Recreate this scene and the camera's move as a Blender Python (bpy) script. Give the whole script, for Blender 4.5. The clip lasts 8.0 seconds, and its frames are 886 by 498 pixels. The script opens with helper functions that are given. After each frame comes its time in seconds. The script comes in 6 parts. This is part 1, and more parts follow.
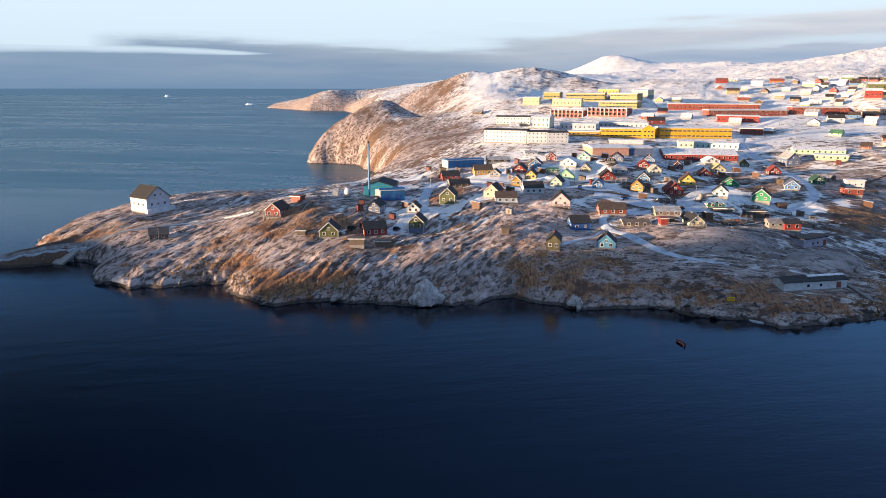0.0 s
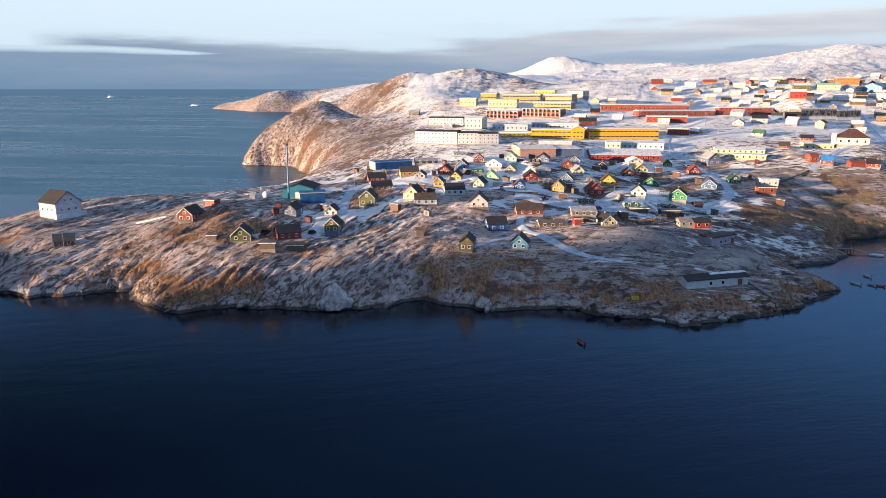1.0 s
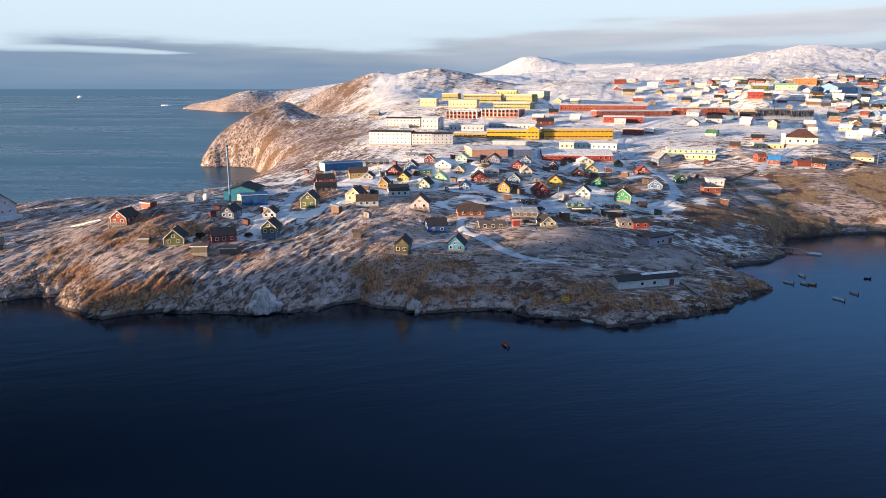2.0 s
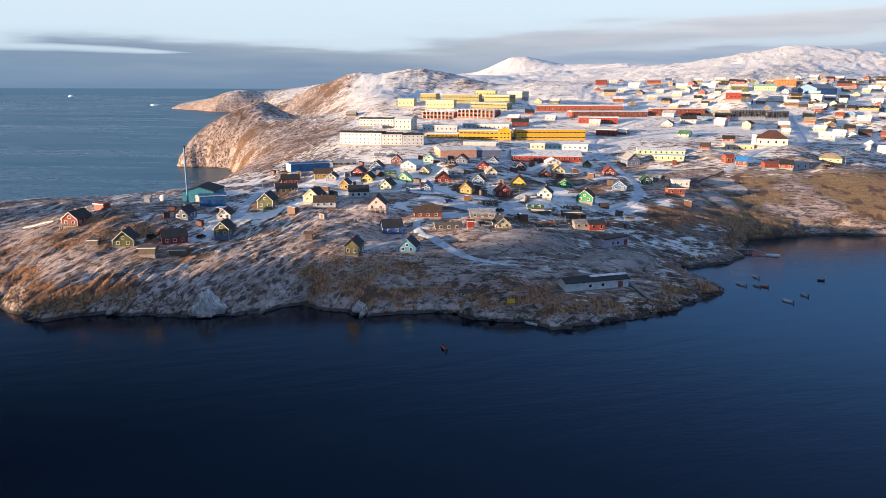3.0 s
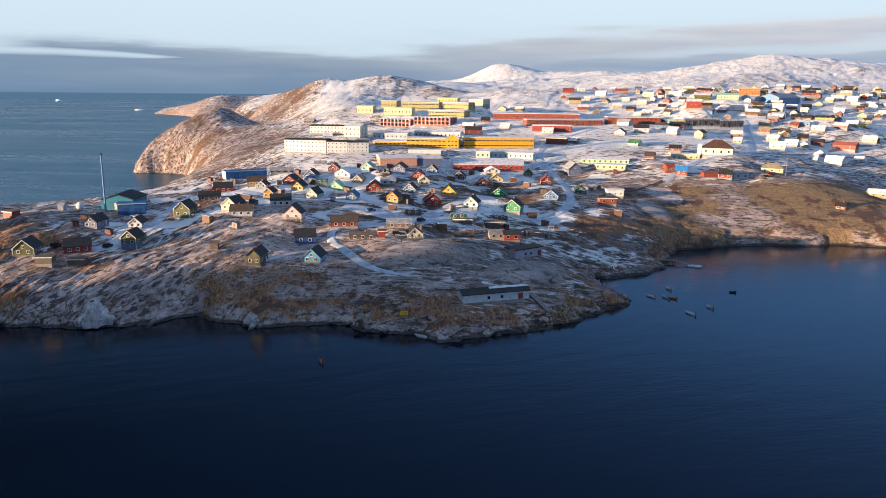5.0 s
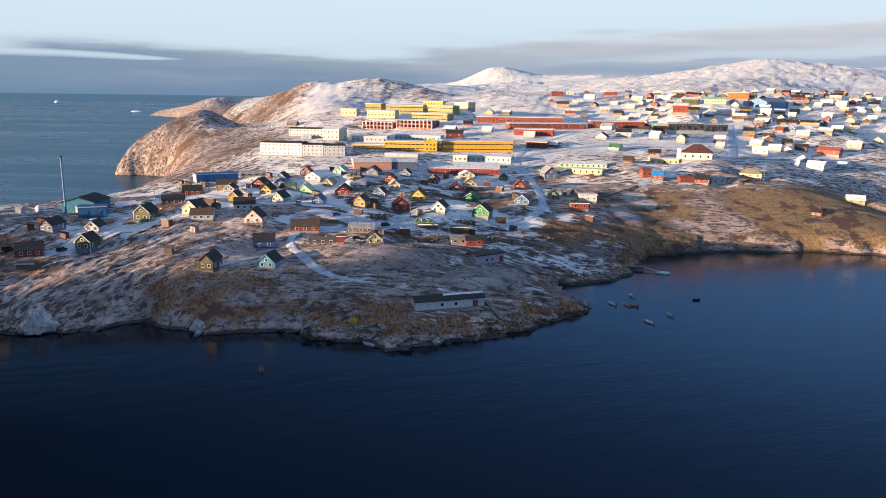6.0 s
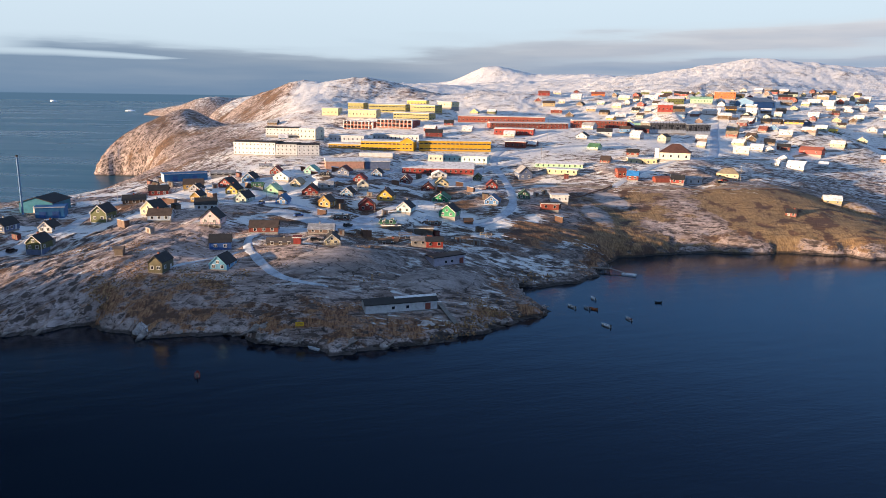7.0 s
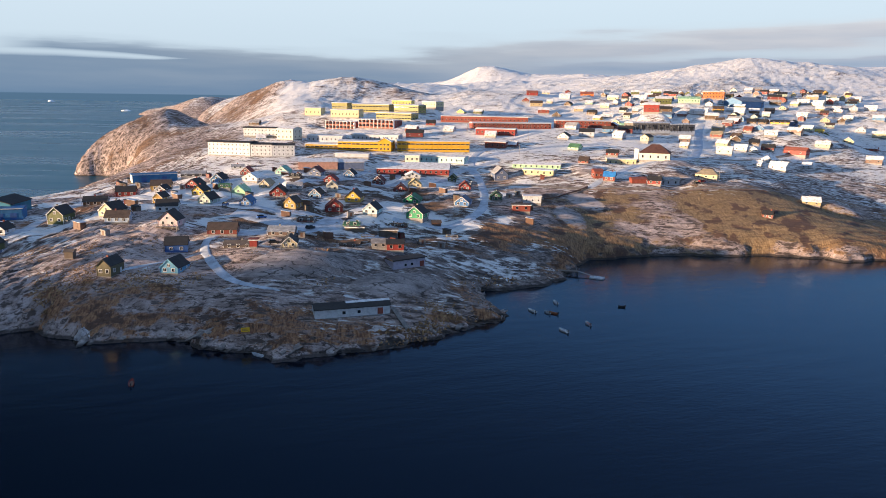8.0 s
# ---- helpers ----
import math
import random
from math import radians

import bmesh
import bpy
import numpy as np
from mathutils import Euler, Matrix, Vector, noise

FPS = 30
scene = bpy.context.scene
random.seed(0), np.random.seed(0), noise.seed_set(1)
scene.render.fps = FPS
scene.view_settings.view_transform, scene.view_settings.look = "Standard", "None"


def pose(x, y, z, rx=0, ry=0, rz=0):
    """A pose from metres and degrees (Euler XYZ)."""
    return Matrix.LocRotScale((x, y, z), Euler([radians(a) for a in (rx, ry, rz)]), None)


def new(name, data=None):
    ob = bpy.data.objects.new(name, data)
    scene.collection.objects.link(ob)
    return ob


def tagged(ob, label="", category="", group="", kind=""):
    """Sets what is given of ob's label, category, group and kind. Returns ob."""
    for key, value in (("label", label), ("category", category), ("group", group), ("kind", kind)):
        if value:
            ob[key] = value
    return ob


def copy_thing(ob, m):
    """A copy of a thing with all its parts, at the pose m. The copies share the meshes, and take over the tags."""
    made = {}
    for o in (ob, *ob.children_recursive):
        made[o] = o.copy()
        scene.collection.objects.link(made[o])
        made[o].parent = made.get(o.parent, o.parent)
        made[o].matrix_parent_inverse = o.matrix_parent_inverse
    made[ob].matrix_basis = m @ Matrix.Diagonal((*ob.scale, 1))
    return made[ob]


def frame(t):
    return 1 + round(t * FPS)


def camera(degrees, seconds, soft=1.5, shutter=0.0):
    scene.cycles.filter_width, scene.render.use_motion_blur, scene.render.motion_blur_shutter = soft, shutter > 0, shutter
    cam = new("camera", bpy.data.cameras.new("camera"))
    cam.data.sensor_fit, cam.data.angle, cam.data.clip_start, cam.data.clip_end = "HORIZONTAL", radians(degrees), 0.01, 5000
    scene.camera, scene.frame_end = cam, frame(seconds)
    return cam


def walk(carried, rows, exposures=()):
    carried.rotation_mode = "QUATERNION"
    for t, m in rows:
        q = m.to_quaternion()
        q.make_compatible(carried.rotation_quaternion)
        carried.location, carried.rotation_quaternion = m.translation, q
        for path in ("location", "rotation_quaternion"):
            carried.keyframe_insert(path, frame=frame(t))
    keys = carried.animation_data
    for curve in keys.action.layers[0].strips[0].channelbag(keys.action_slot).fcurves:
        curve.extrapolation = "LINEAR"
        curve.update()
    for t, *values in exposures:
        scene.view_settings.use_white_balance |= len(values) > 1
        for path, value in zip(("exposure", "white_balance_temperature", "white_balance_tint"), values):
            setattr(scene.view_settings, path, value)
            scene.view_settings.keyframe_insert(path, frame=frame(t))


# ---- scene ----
# The drone's flight: seconds, eye in metres over the sea, yaw, pitch, lean.
cam = camera(63.15, 8.0, 0.85)
ROWS = [
    (0, 0.00, 0.00, 72.14, 0.01, -12.77, -0.12),
    (0.5, 7.89, 0.33, 72.39, -1.85, -12.75, -0.07),
    (1, 15.87, 0.88, 72.63, -3.60, -12.72, -0.13),
    (1.5, 23.78, 1.31, 72.88, -5.25, -12.73, -0.10),
    (1.7, 27.06, 1.35, 72.96, -5.29, -12.73, -0.11),
    (2.8, 45.07, 1.32, 73.41, -5.67, -12.74, -0.21),
    (3, 48.35, 1.27, 73.50, -5.75, -12.74, -0.23),
    (3.5, 56.39, 0.98, 73.74, -5.90, -12.74, -0.29),
    (4, 64.60, 0.61, 74.08, -6.08, -12.59, -0.32),
    (4.5, 72.92, 0.57, 74.41, -6.22, -12.43, -0.43),
    (6, 97.48, 4.15, 75.00, -6.22, -12.04, -0.81),
    (6.5, 105.52, 5.79, 74.93, -6.25, -12.06, -0.86),
    (7, 113.53, 7.74, 74.85, -6.29, -12.07, -0.86),
    (7.5, 121.50, 9.86, 74.85, -6.31, -12.07, -0.87),
    (8, 129.42, 12.02, 74.89, -6.25, -12.07, -0.86),
]
walk(cam, [(t, pose(x, y, z, 0, 0, yaw) @ pose(0, 0, 0, 90 + pitch, 0, 0) @ pose(0, 0, 0, 0, 0, -lean))
           for t, x, y, z, yaw, pitch, lean in ROWS], [(0, 0.66), (2.0, 0.61), (6.0, 0.50), (8.0, 0.47)])

# ---------------------------------------------------------------- light
SUN_AZIMUTH, SUN_HEIGHT = 252.0, 5.5      # clockwise from +y; degrees over the horizon
sun_way = Vector((math.sin(radians(SUN_AZIMUTH)) * math.cos(radians(SUN_HEIGHT)),
                  math.cos(radians(SUN_AZIMUTH)) * math.cos(radians(SUN_HEIGHT)), math.sin(radians(SUN_HEIGHT))))
sun = new("sun", bpy.data.lights.new("sun", "SUN"))
sun.data.energy, sun.data.angle, sun.data.color = 8.4, radians(0.9), (1.0, 0.71, 0.46)
sun.rotation_euler = sun_way.to_track_quat("Z", "Y").to_euler()

world = bpy.data.worlds.new("sky")
scene.world = world
world.use_nodes = True


def wire(tree, kind, values=(), **settings):
    """A node with its settings, and its inputs set or linked by name or number."""
    n = tree.nodes.new(kind)
    for key, value in settings.items():
        setattr(n, key, value)
    for key, value in dict(values).items():
        if isinstance(value, bpy.types.NodeSocket):
            tree.links.new(value, n.inputs[key])
        else:
            n.inputs[key].default_value = value
    return n


def sums(tree, what, a, b=0.0, clamp=False):
    return wire(tree, "ShaderNodeMath", {0: a, 1: b}, operation=what, use_clamp=clamp).outputs[0]


def ramp(tree, fac, *stops):
    n = wire(tree, "ShaderNodeValToRGB", {0: fac})
    while len(n.color_ramp.elements) < len(stops):
        n.color_ramp.elements.new(0.5)
    for e, (at, colour) in zip(n.color_ramp.elements, stops):
        e.position = at
        e.color = (*colour, 1) if isinstance(colour, tuple) else (colour, colour, colour, 1)
    return n.outputs[0]


def blend(tree, fac, a, b, mode="MIX"):
    n = wire(tree, "ShaderNodeMix", {0: fac, 6: a, 7: b}, data_type="RGBA", blend_type=mode)
    return n.outputs[2]


def sharpen_sky(tree, fac, low, high):
    return wire(tree, "ShaderNodeMapRange", {0: fac, 1: low, 2: high, 3: 0.0, 4: 1.0}, clamp=True).outputs[0]


def sky_nodes(tree):
    tree.nodes.clear()
    air = wire(tree, "ShaderNodeTexSky", sky_type="NISHITA", sun_disc=False, sun_elevation=radians(SUN_HEIGHT),
               sun_rotation=radians(SUN_AZIMUTH), altitude=50, air_density=1.0, dust_density=0.4, ozone_density=2.0)
    way = wire(tree, "ShaderNodeTexCoord").outputs["Generated"]
    axis = wire(tree, "ShaderNodeSeparateXYZ", {0: way})
    x, up = axis.outputs[0], axis.outputs[2]
    # thin high veil, brightest low down
    low = ramp(tree, up, (0.0, (6.8, 8.4, 10.0)), (0.122, (8.2, 9.8, 11.2)), (0.142, (1.3, 3.6, 7.4)), (0.23, (1.1, 3.0, 6.9)), (0.40, (0.44, 1.05, 2.7)), (0.68, (0.32, 0.72, 1.8)), (0.86, (5.7, 8.2, 12.2)))
    # the blue deepens from one side of the sky to the other
    side = wire(tree, "ShaderNodeMapRange", {0: x, 1: -0.5, 2: 0.5, 3: 0.12, 4: 2.35}, clamp=True).outputs[0]
    mid = ramp(tree, up, (0.18, 0.0), (0.36, 1.0), (0.66, 1.0), (0.80, 0.0))
    low = blend(tree, mid, low, blend(tree, 1.0, low, side, "MULTIPLY"))
    sky = blend(tree, 0.86, air.outputs[0], low)
    # cloud: flat layers drawn out along the horizon
    flat = wire(tree, "ShaderNodeMapping", {0: way, 3: (2.4, 2.4, 24.0)}, vector_type="POINT").outputs[0]
    puffs = wire(tree, "ShaderNodeTexNoise", {0: flat, "Scale": 1.3, "Detail": 5.0, "Roughness": 0.48}).outputs[0]
    fine = wire(tree, "ShaderNodeTexNoise", {0: flat, "Scale": 3.4, "Detail": 5.0, "Roughness": 0.5}).outputs[0]
    rise = sums(tree, "ADD", sums(tree, "MULTIPLY", sums(tree, "SUBTRACT", puffs, 0.5), 0.075), sums(tree, "MULTIPLY", sums(tree, "SUBTRACT", fine, 0.5), 0.012))
    # the bank climbs to the right; one long tongue reaches out over a bright gap
    along = sums(tree, "ADD", sums(tree, "MULTIPLY", x, 0.5), 0.5)
    top = sums(tree, "MULTIPLY", ramp(tree, along, (0.27, 0.53), (0.34, 0.54), (0.45, 0.55), (0.57, 0.61), (0.64, 0.70), (0.74, 0.88), (0.81, 1.0)), 0.1)
    height = sums(tree, "SUBTRACT", sums(tree, "ADD", up, rise), top)
    bank = ramp(tree, sums(tree, "ADD", sums(tree, "MULTIPLY", height, 10.0), 0.5), (0.0, 0.93), (0.40, 0.90), (0.47, 0.70), (0.51, 0.32), (0.56, 0.08), (0.64, 0.0))
    wide = sums(tree, "MULTIPLY", ramp(tree, along, (0.27, 0.68), (0.34, 0.48), (0.375, 0.24), (0.39, 0.01)), 0.01)
    middle = sums(tree, "MULTIPLY", ramp(tree, along, (0.28, 0.440), (0.38, 0.385)), 0.1)
    off = sums(tree, "DIVIDE", sums(tree, "SUBTRACT", sums(tree, "ADD", up, sums(tree, "MULTIPLY", rise, 0.22)), middle), wide)
    gap = sums(tree, "MULTIPLY", sums(tree, "SUBTRACT", 1.0, sums(tree, "MULTIPLY", off, off), True), ramp(tree, along, (0.37, 0.85), (0.392, 0.0)), True)
    tip = sums(tree, "MULTIPLY", sharpen_sky(tree, sums(tree, "SUBTRACT", up, middle), 0.0, 0.002), ramp(tree, along, (0.285, 1.0), (0.315, 0.0)))
    gap = sums(tree, "MAXIMUM", gap, tip)
    bank = sums(tree, "MULTIPLY", bank, sums(tree, "SUBTRACT", 1.0, gap))
    # a second, hazier gap under the cloud that drifts off to the right
    off = sums(tree, "DIVIDE", sums(tree, "ADD", height, 0.030), 0.0085)
    haze = sums(tree, "SUBTRACT", 1.0, sums(tree, "MULTIPLY", off, off), True)
    haze = sums(tree, "MULTIPLY", haze, ramp(tree, along, (0.60, 0.0), (0.72, 0.55)))
    bank = sums(tree, "MULTIPLY", bank, sums(tree, "SUBTRACT", 1.0, haze))
    under = ramp(tree, along, (0.30, (1.35, 2.4, 3.9)), (0.5, (1.8, 2.75, 4.2)), (0.62, (2.8, 3.7, 5.2)), (0.8, (3.7, 4.6, 6.1)))
    crest = ramp(tree, along, (0.30, (2.3, 3.2, 4.5)), (0.5, (3.6, 4.2, 5.1)), (0.62, (5.8, 6.0, 6.6)), (0.8, (7.6, 7.4, 7.7)))
    tone = blend(tree, sharpen_sky(tree, sums(tree, "ADD", height, sums(tree, "MULTIPLY", sums(tree, "SUBTRACT", fine, 0.5), 0.03)), -0.055, 0.0), under, crest)
    sky = blend(tree, bank, sky, tone)
    # the far sea under the horizon
    sea = ramp(tree, sums(tree, "ADD", sums(tree, "MULTIPLY", up, 40.0), 0.5), (0.0, 1.0), (0.30, 1.0), (0.345, 0.0), (1.0, 0.0))
    sky = blend(tree, sea, sky, (1.0, 1.9, 3.0, 1))
    back = wire(tree, "ShaderNodeBackground", {0: sky, 1: 0.066})
    tree.links.new(back.outputs[0], wire(tree, "ShaderNodeOutputWorld").inputs[0])


sky_nodes(world.node_tree)

# ---------------------------------------------------------------- materials
def material(name):
    m = bpy.data.materials.new(name)
    m.use_nodes = True
    m.node_tree.nodes.clear()
    return m, m.node_tree


def finish(tree, colour, rough, bump=None, metal=0.0, strength=0.3, distance=0.1, **more):
    shader = wire(tree, "ShaderNodeBsdfPrincipled", {"Base Color": colour, "Roughness": rough, "Metallic": metal, **more})
    if bump is not None:
        b = wire(tree, "ShaderNodeBump", {"Height": bump, "Strength": strength, "Distance": distance})
        tree.links.new(b.outputs[0], shader.inputs["Normal"])
    tree.links.new(shader.outputs[0], wire(tree, "ShaderNodeOutputMaterial").inputs[0])


def place(tree):
    return wire(tree, "ShaderNodeNewGeometry").outputs["Position"]


def grain(tree, where, scale, detail=4.0, rough=0.55, stretch=None, turn=0.0):
    if stretch:
        where = wire(tree, "ShaderNodeMapping", {0: where, 2: (0, 0, radians(-turn))}, vector_type="POINT").outputs[0]
        where = wire(tree, "ShaderNodeMapping", {0: where, 3: stretch}, vector_type="POINT").outputs[0]
    return wire(tree, "ShaderNodeTexNoise", {0: where, "Scale": scale, "Detail": detail, "Roughness": rough}).outputs[0]


def attribute(tree, name):
    return wire(tree, "ShaderNodeAttribute", attribute_name=name).outputs["Fac"]


def sharpen(tree, fac, low, high):
    return wire(tree, "ShaderNodeMapRange", {0: fac, 1: low, 2: high, 3: 0.0, 4: 1.0}, clamp=True).outputs[0]


def make_ground():
    m, t = material("rock_heath_and_frost")
    p = place(t)
    along = attribute(t, "strike")

    def banded(scale, detail, rough, stretch):
        return blend(t, along, grain(t, p, scale, detail, rough, stretch, 58), grain(t, p, scale, detail, rough, stretch, -7))

    def jointed(stretch, wide):
        found = []
        for turn in (58, -7):
            at = wire(t, "ShaderNodeMapping", {0: p, 2: (0, 0, radians(-turn))}, vector_type="POINT").outputs[0]
            at = wire(t, "ShaderNodeMapping", {0: at, 3: stretch}, vector_type="POINT").outputs[0]
            wander = wire(t, "ShaderNodeTexNoise", {0: at, "Scale": 1.6, "Detail": 4.0}).outputs["Color"]
            at = blend(t, 0.8, at, wander, "ADD")
            found.append(wire(t, "ShaderNodeTexVoronoi", {0: at, "Scale": 1.0}, feature="DISTANCE_TO_EDGE").outputs[0])
        return sharpen(t, blend(t, along, *found), wide, wide * 0.2)

    strata = banded(1.0, 6.0, 0.62, (0.075, 0.24, 0.24))
    strata_fine = banded(1.0, 8.0, 0.64, (0.19, 0.55, 0.46))
    crack = jointed((0.10, 0.36, 0.26), 0.05)
    crack = sums(t, "MULTIPLY", crack, sharpen(t, grain(t, p, 0.16, 4.0), 0.40, 0.52))
    seam = sums(t, "MULTIPLY", jointed((0.24, 1.0, 0.7), 0.07), sharpen(t, grain(t, p, 0.22, 4.0), 0.38, 0.54))
    patch = grain(t, p, 0.10, 6.0, 0.6)
    fine = grain(t, p, 1.6, 7.0, 0.70)
    drift = grain(t, p, 1.0, 6.0, 0.62, (0.016, 0.055, 0.06), 20)
    far = sharpen(t, wire(t, "ShaderNodeSeparateXYZ", {0: p}).outputs[1], 520.0, 800.0)
    # banded gneiss, pale pink to grey
    rock = ramp(t, strata, (0.34, (0.19, 0.136, 0.118)), (0.45, (0.39, 0.298, 0.270)), (0.54, (0.52, 0.415, 0.385)), (0.66, (0.62, 0.51, 0.48)))
    rock = blend(t, sums(t, "MULTIPLY", sharpen(t, strata_fine, 0.53, 0.62), 0.7), rock, (0.67, 0.56, 0.53, 1))
    rock = blend(t, sums(t, "MULTIPLY", sharpen(t, strata_fine, 0.475, 0.43), 0.92), rock, (0.065, 0.046, 0.038, 1))
    rock = blend(t, sums(t, "MULTIPLY", sharpen(t, patch, 0.50, 0.40), 0.40), rock, (0.15, 0.10, 0.078, 1))
    bald = ramp(t, strata, (0.36, (0.25, 0.208, 0.198)), (0.5, (0.40, 0.34, 0.325)), (0.64, (0.52, 0.45, 0.435)))
    bald = blend(t, sums(t, "MULTIPLY", sharpen(t, strata_fine, 0.42, 0.36), 0.8), bald, (0.09, 0.072, 0.066, 1))
    rock = blend(t, attribute(t, "bare"), rock, bald)
    # rock right of the point's crest is coloured darker, standing in for deep shade
    rock = blend(t, sums(t, "MULTIPLY", attribute(t, "painted_shade"), sums(t, "ADD", 0.25, sums(t, "MULTIPLY", sharpen(t, fine, 0.40, 0.60), 0.45))), rock, (0.105, 0.095, 0.092, 1))
    rock = blend(t, sums(t, "MULTIPLY", seam, sums(t, "SUBTRACT", 0.55, sums(t, "MULTIPLY", attribute(t, "bare"), 0.45))), rock, (0.06, 0.045, 0.040, 1))
    rock = blend(t, sums(t, "MULTIPLY", crack, sums(t, "SUBTRACT", 0.85, sums(t, "MULTIPLY", attribute(t, "ochre"), 0.6))), rock, (0.026, 0.020, 0.018, 1))
    # heath: rusty grass and dark crowberry
    combed = grain(t, p, 1.0, 6.0, 0.66, (1.5, 0.42, 0.40), 0)
    heath = ramp(t, combed, (0.36, (0.075, 0.034, 0.021)), (0.48, (0.24, 0.108, 0.052)), (0.64, (0.41, 0.22, 0.105)))
    heath = blend(t, sums(t, "MULTIPLY", sharpen(t, patch, 0.52, 0.58), 0.85), heath, (0.085, 0.042, 0.026, 1))
    straw = ramp(t, combed, (0.34, (0.12, 0.074, 0.038)), (0.50, (0.24, 0.155, 0.078)), (0.66, (0.36, 0.25, 0.14)))
    straw = blend(t, sums(t, "MULTIPLY", sharpen(t, patch, 0.53, 0.58), 0.9), straw, (0.085, 0.044, 0.034, 1))
    northing = wire(t, "ShaderNodeSeparateXYZ", {0: p}).outputs[1]
    heath = blend(t, sums(t, "MULTIPLY", sharpen(t, northing, 440.0, 540.0), 0.75), heath, ramp(t, combed, (0.36, (0.075, 0.045, 0.032)), (0.60, (0.20, 0.128, 0.088))))
    heath = blend(t, attribute(t, "ochre"), heath, straw)
    heath = blend(t, sums(t, "MULTIPLY", attribute(t, "dark"), 0.75), heath, (0.060, 0.043, 0.033, 1))
    uneven = sums(t, "SUBTRACT", sums(t, "ADD", sums(t, "MULTIPLY", strata_fine, 0.6), sums(t, "ADD", sums(t, "MULTIPLY", strata, 0.5), sums(t, "MULTIPLY", patch, 0.4))), 0.75)
    ground = blend(t, sharpen(t, sums(t, "ADD", attribute(t, "heath"), sums(t, "MULTIPLY", uneven, 1.8)), 0.43, 0.57), rock, heath)
    # frost and thin snow
    frost = ramp(t, fine, (0.3, (0.70, 0.695, 0.70)), (0.7, (0.86, 0.855, 0.855)))
    blown = sums(t, "SUBTRACT", sums(t, "ADD", sums(t, "MULTIPLY", blend(t, sums(t, "MULTIPLY", far, 0.4), strata_fine, drift), 0.55), sums(t, "ADD", sums(t, "MULTIPLY", strata, 0.30), sums(t, "MULTIPLY", patch, 0.15))), 0.5)
    lies = sums(t, "ADD", attribute(t, "snow"), sums(t, "MULTIPLY", blown, 3.4))
    cover = blend(t, far, sharpen(t, lies, 0.40, 0.60), sharpen(t, lies, 0.26, 0.68))
    ground = blend(t, sums(t, "MULTIPLY", cover, 0.94), ground, frost)
    wet = sharpen(t, sums(t, "ADD", wire(t, "ShaderNodeSeparateXYZ", {0: p}).outputs[2], sums(t, "MULTIPLY", fine, -0.8)), 0.75, 0.25)
    ground = blend(t, sums(t, "MULTIPLY", wet, 0.85), ground, (0.016, 0.014, 0.013, 1))
    relief = sums(t, "ADD", strata_fine, sums(t, "ADD", sums(t, "MULTIPLY", fine, 0.8), sums(t, "MULTIPLY", strata, 2.0)))
    relief = sums(t, "SUBTRACT", relief, sums(t, "ADD", sums(t, "MULTIPLY", crack, 0.6), sums(t, "MULTIPLY", seam, 0.2)))
    relief = sums(t, "MULTIPLY", relief, sums(t, "SUBTRACT", 1.0, sums(t, "MULTIPLY", attribute(t, "bare"), 0.6)))
    relief = sums(t, "MULTIPLY", relief, sums(t, "SUBTRACT", 1.0, sums(t, "MULTIPLY", cover, 0.45)))
    finish(t, ground, 0.85, relief, strength=1.0, distance=0.55)
    return m


def make_sea():
    m, t = material("sea_water")
    p = place(t)
    swell = grain(t, p, 1.0, 3.0, 0.5, (0.05, 0.16, 1), 12)
    chop = grain(t, p, 1.0, 4.0, 0.6, (0.35, 0.9, 1), 8)
    slick = grain(t, p, 1.0, 4.0, 0.55, (0.0016, 0.006, 1), -14)
    calm = sharpen(t, slick, 0.47, 0.62)
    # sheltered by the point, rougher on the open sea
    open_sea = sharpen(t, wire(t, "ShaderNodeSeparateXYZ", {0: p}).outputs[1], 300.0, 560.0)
    rough = sums(t, "ADD", sums(t, "ADD", 0.15, sums(t, "MULTIPLY", open_sea, 0.12)), sums(t, "MULTIPLY", sums(t, "MULTIPLY", calm, -0.06), sums(t, "SUBTRACT", 1.0, sums(t, "MULTIPLY", open_sea, 0.65))))
    height = sums(t, "ADD", sums(t, "MULTIPLY", swell, 0.55), sums(t, "MULTIPLY", chop, 0.25))
    height = sums(t, "MULTIPLY", height, sums(t, "MULTIPLY", 0.38, sums(t, "SUBTRACT", 1.0, open_sea)))
    streak = grain(t, p, 1.0, 6.0, 0.62, (0.006, 0.045, 1), -8)
    lanes = sums(t, "MULTIPLY", open_sea, sharpen(t, sums(t, "ADD", sums(t, "MULTIPLY", slick, 0.6), sums(t, "MULTIPLY", streak, 0.4)), 0.44, 0.62))
    rough = sums(t, "ADD", rough, sums(t, "MULTIPLY", lanes, 0.10))
    # reflected sky is put into the colour: bluer far out, paler in the lanes
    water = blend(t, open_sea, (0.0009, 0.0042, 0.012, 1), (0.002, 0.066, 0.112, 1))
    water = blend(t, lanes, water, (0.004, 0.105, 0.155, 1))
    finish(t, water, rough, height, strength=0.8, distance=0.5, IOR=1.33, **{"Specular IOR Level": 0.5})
    return m


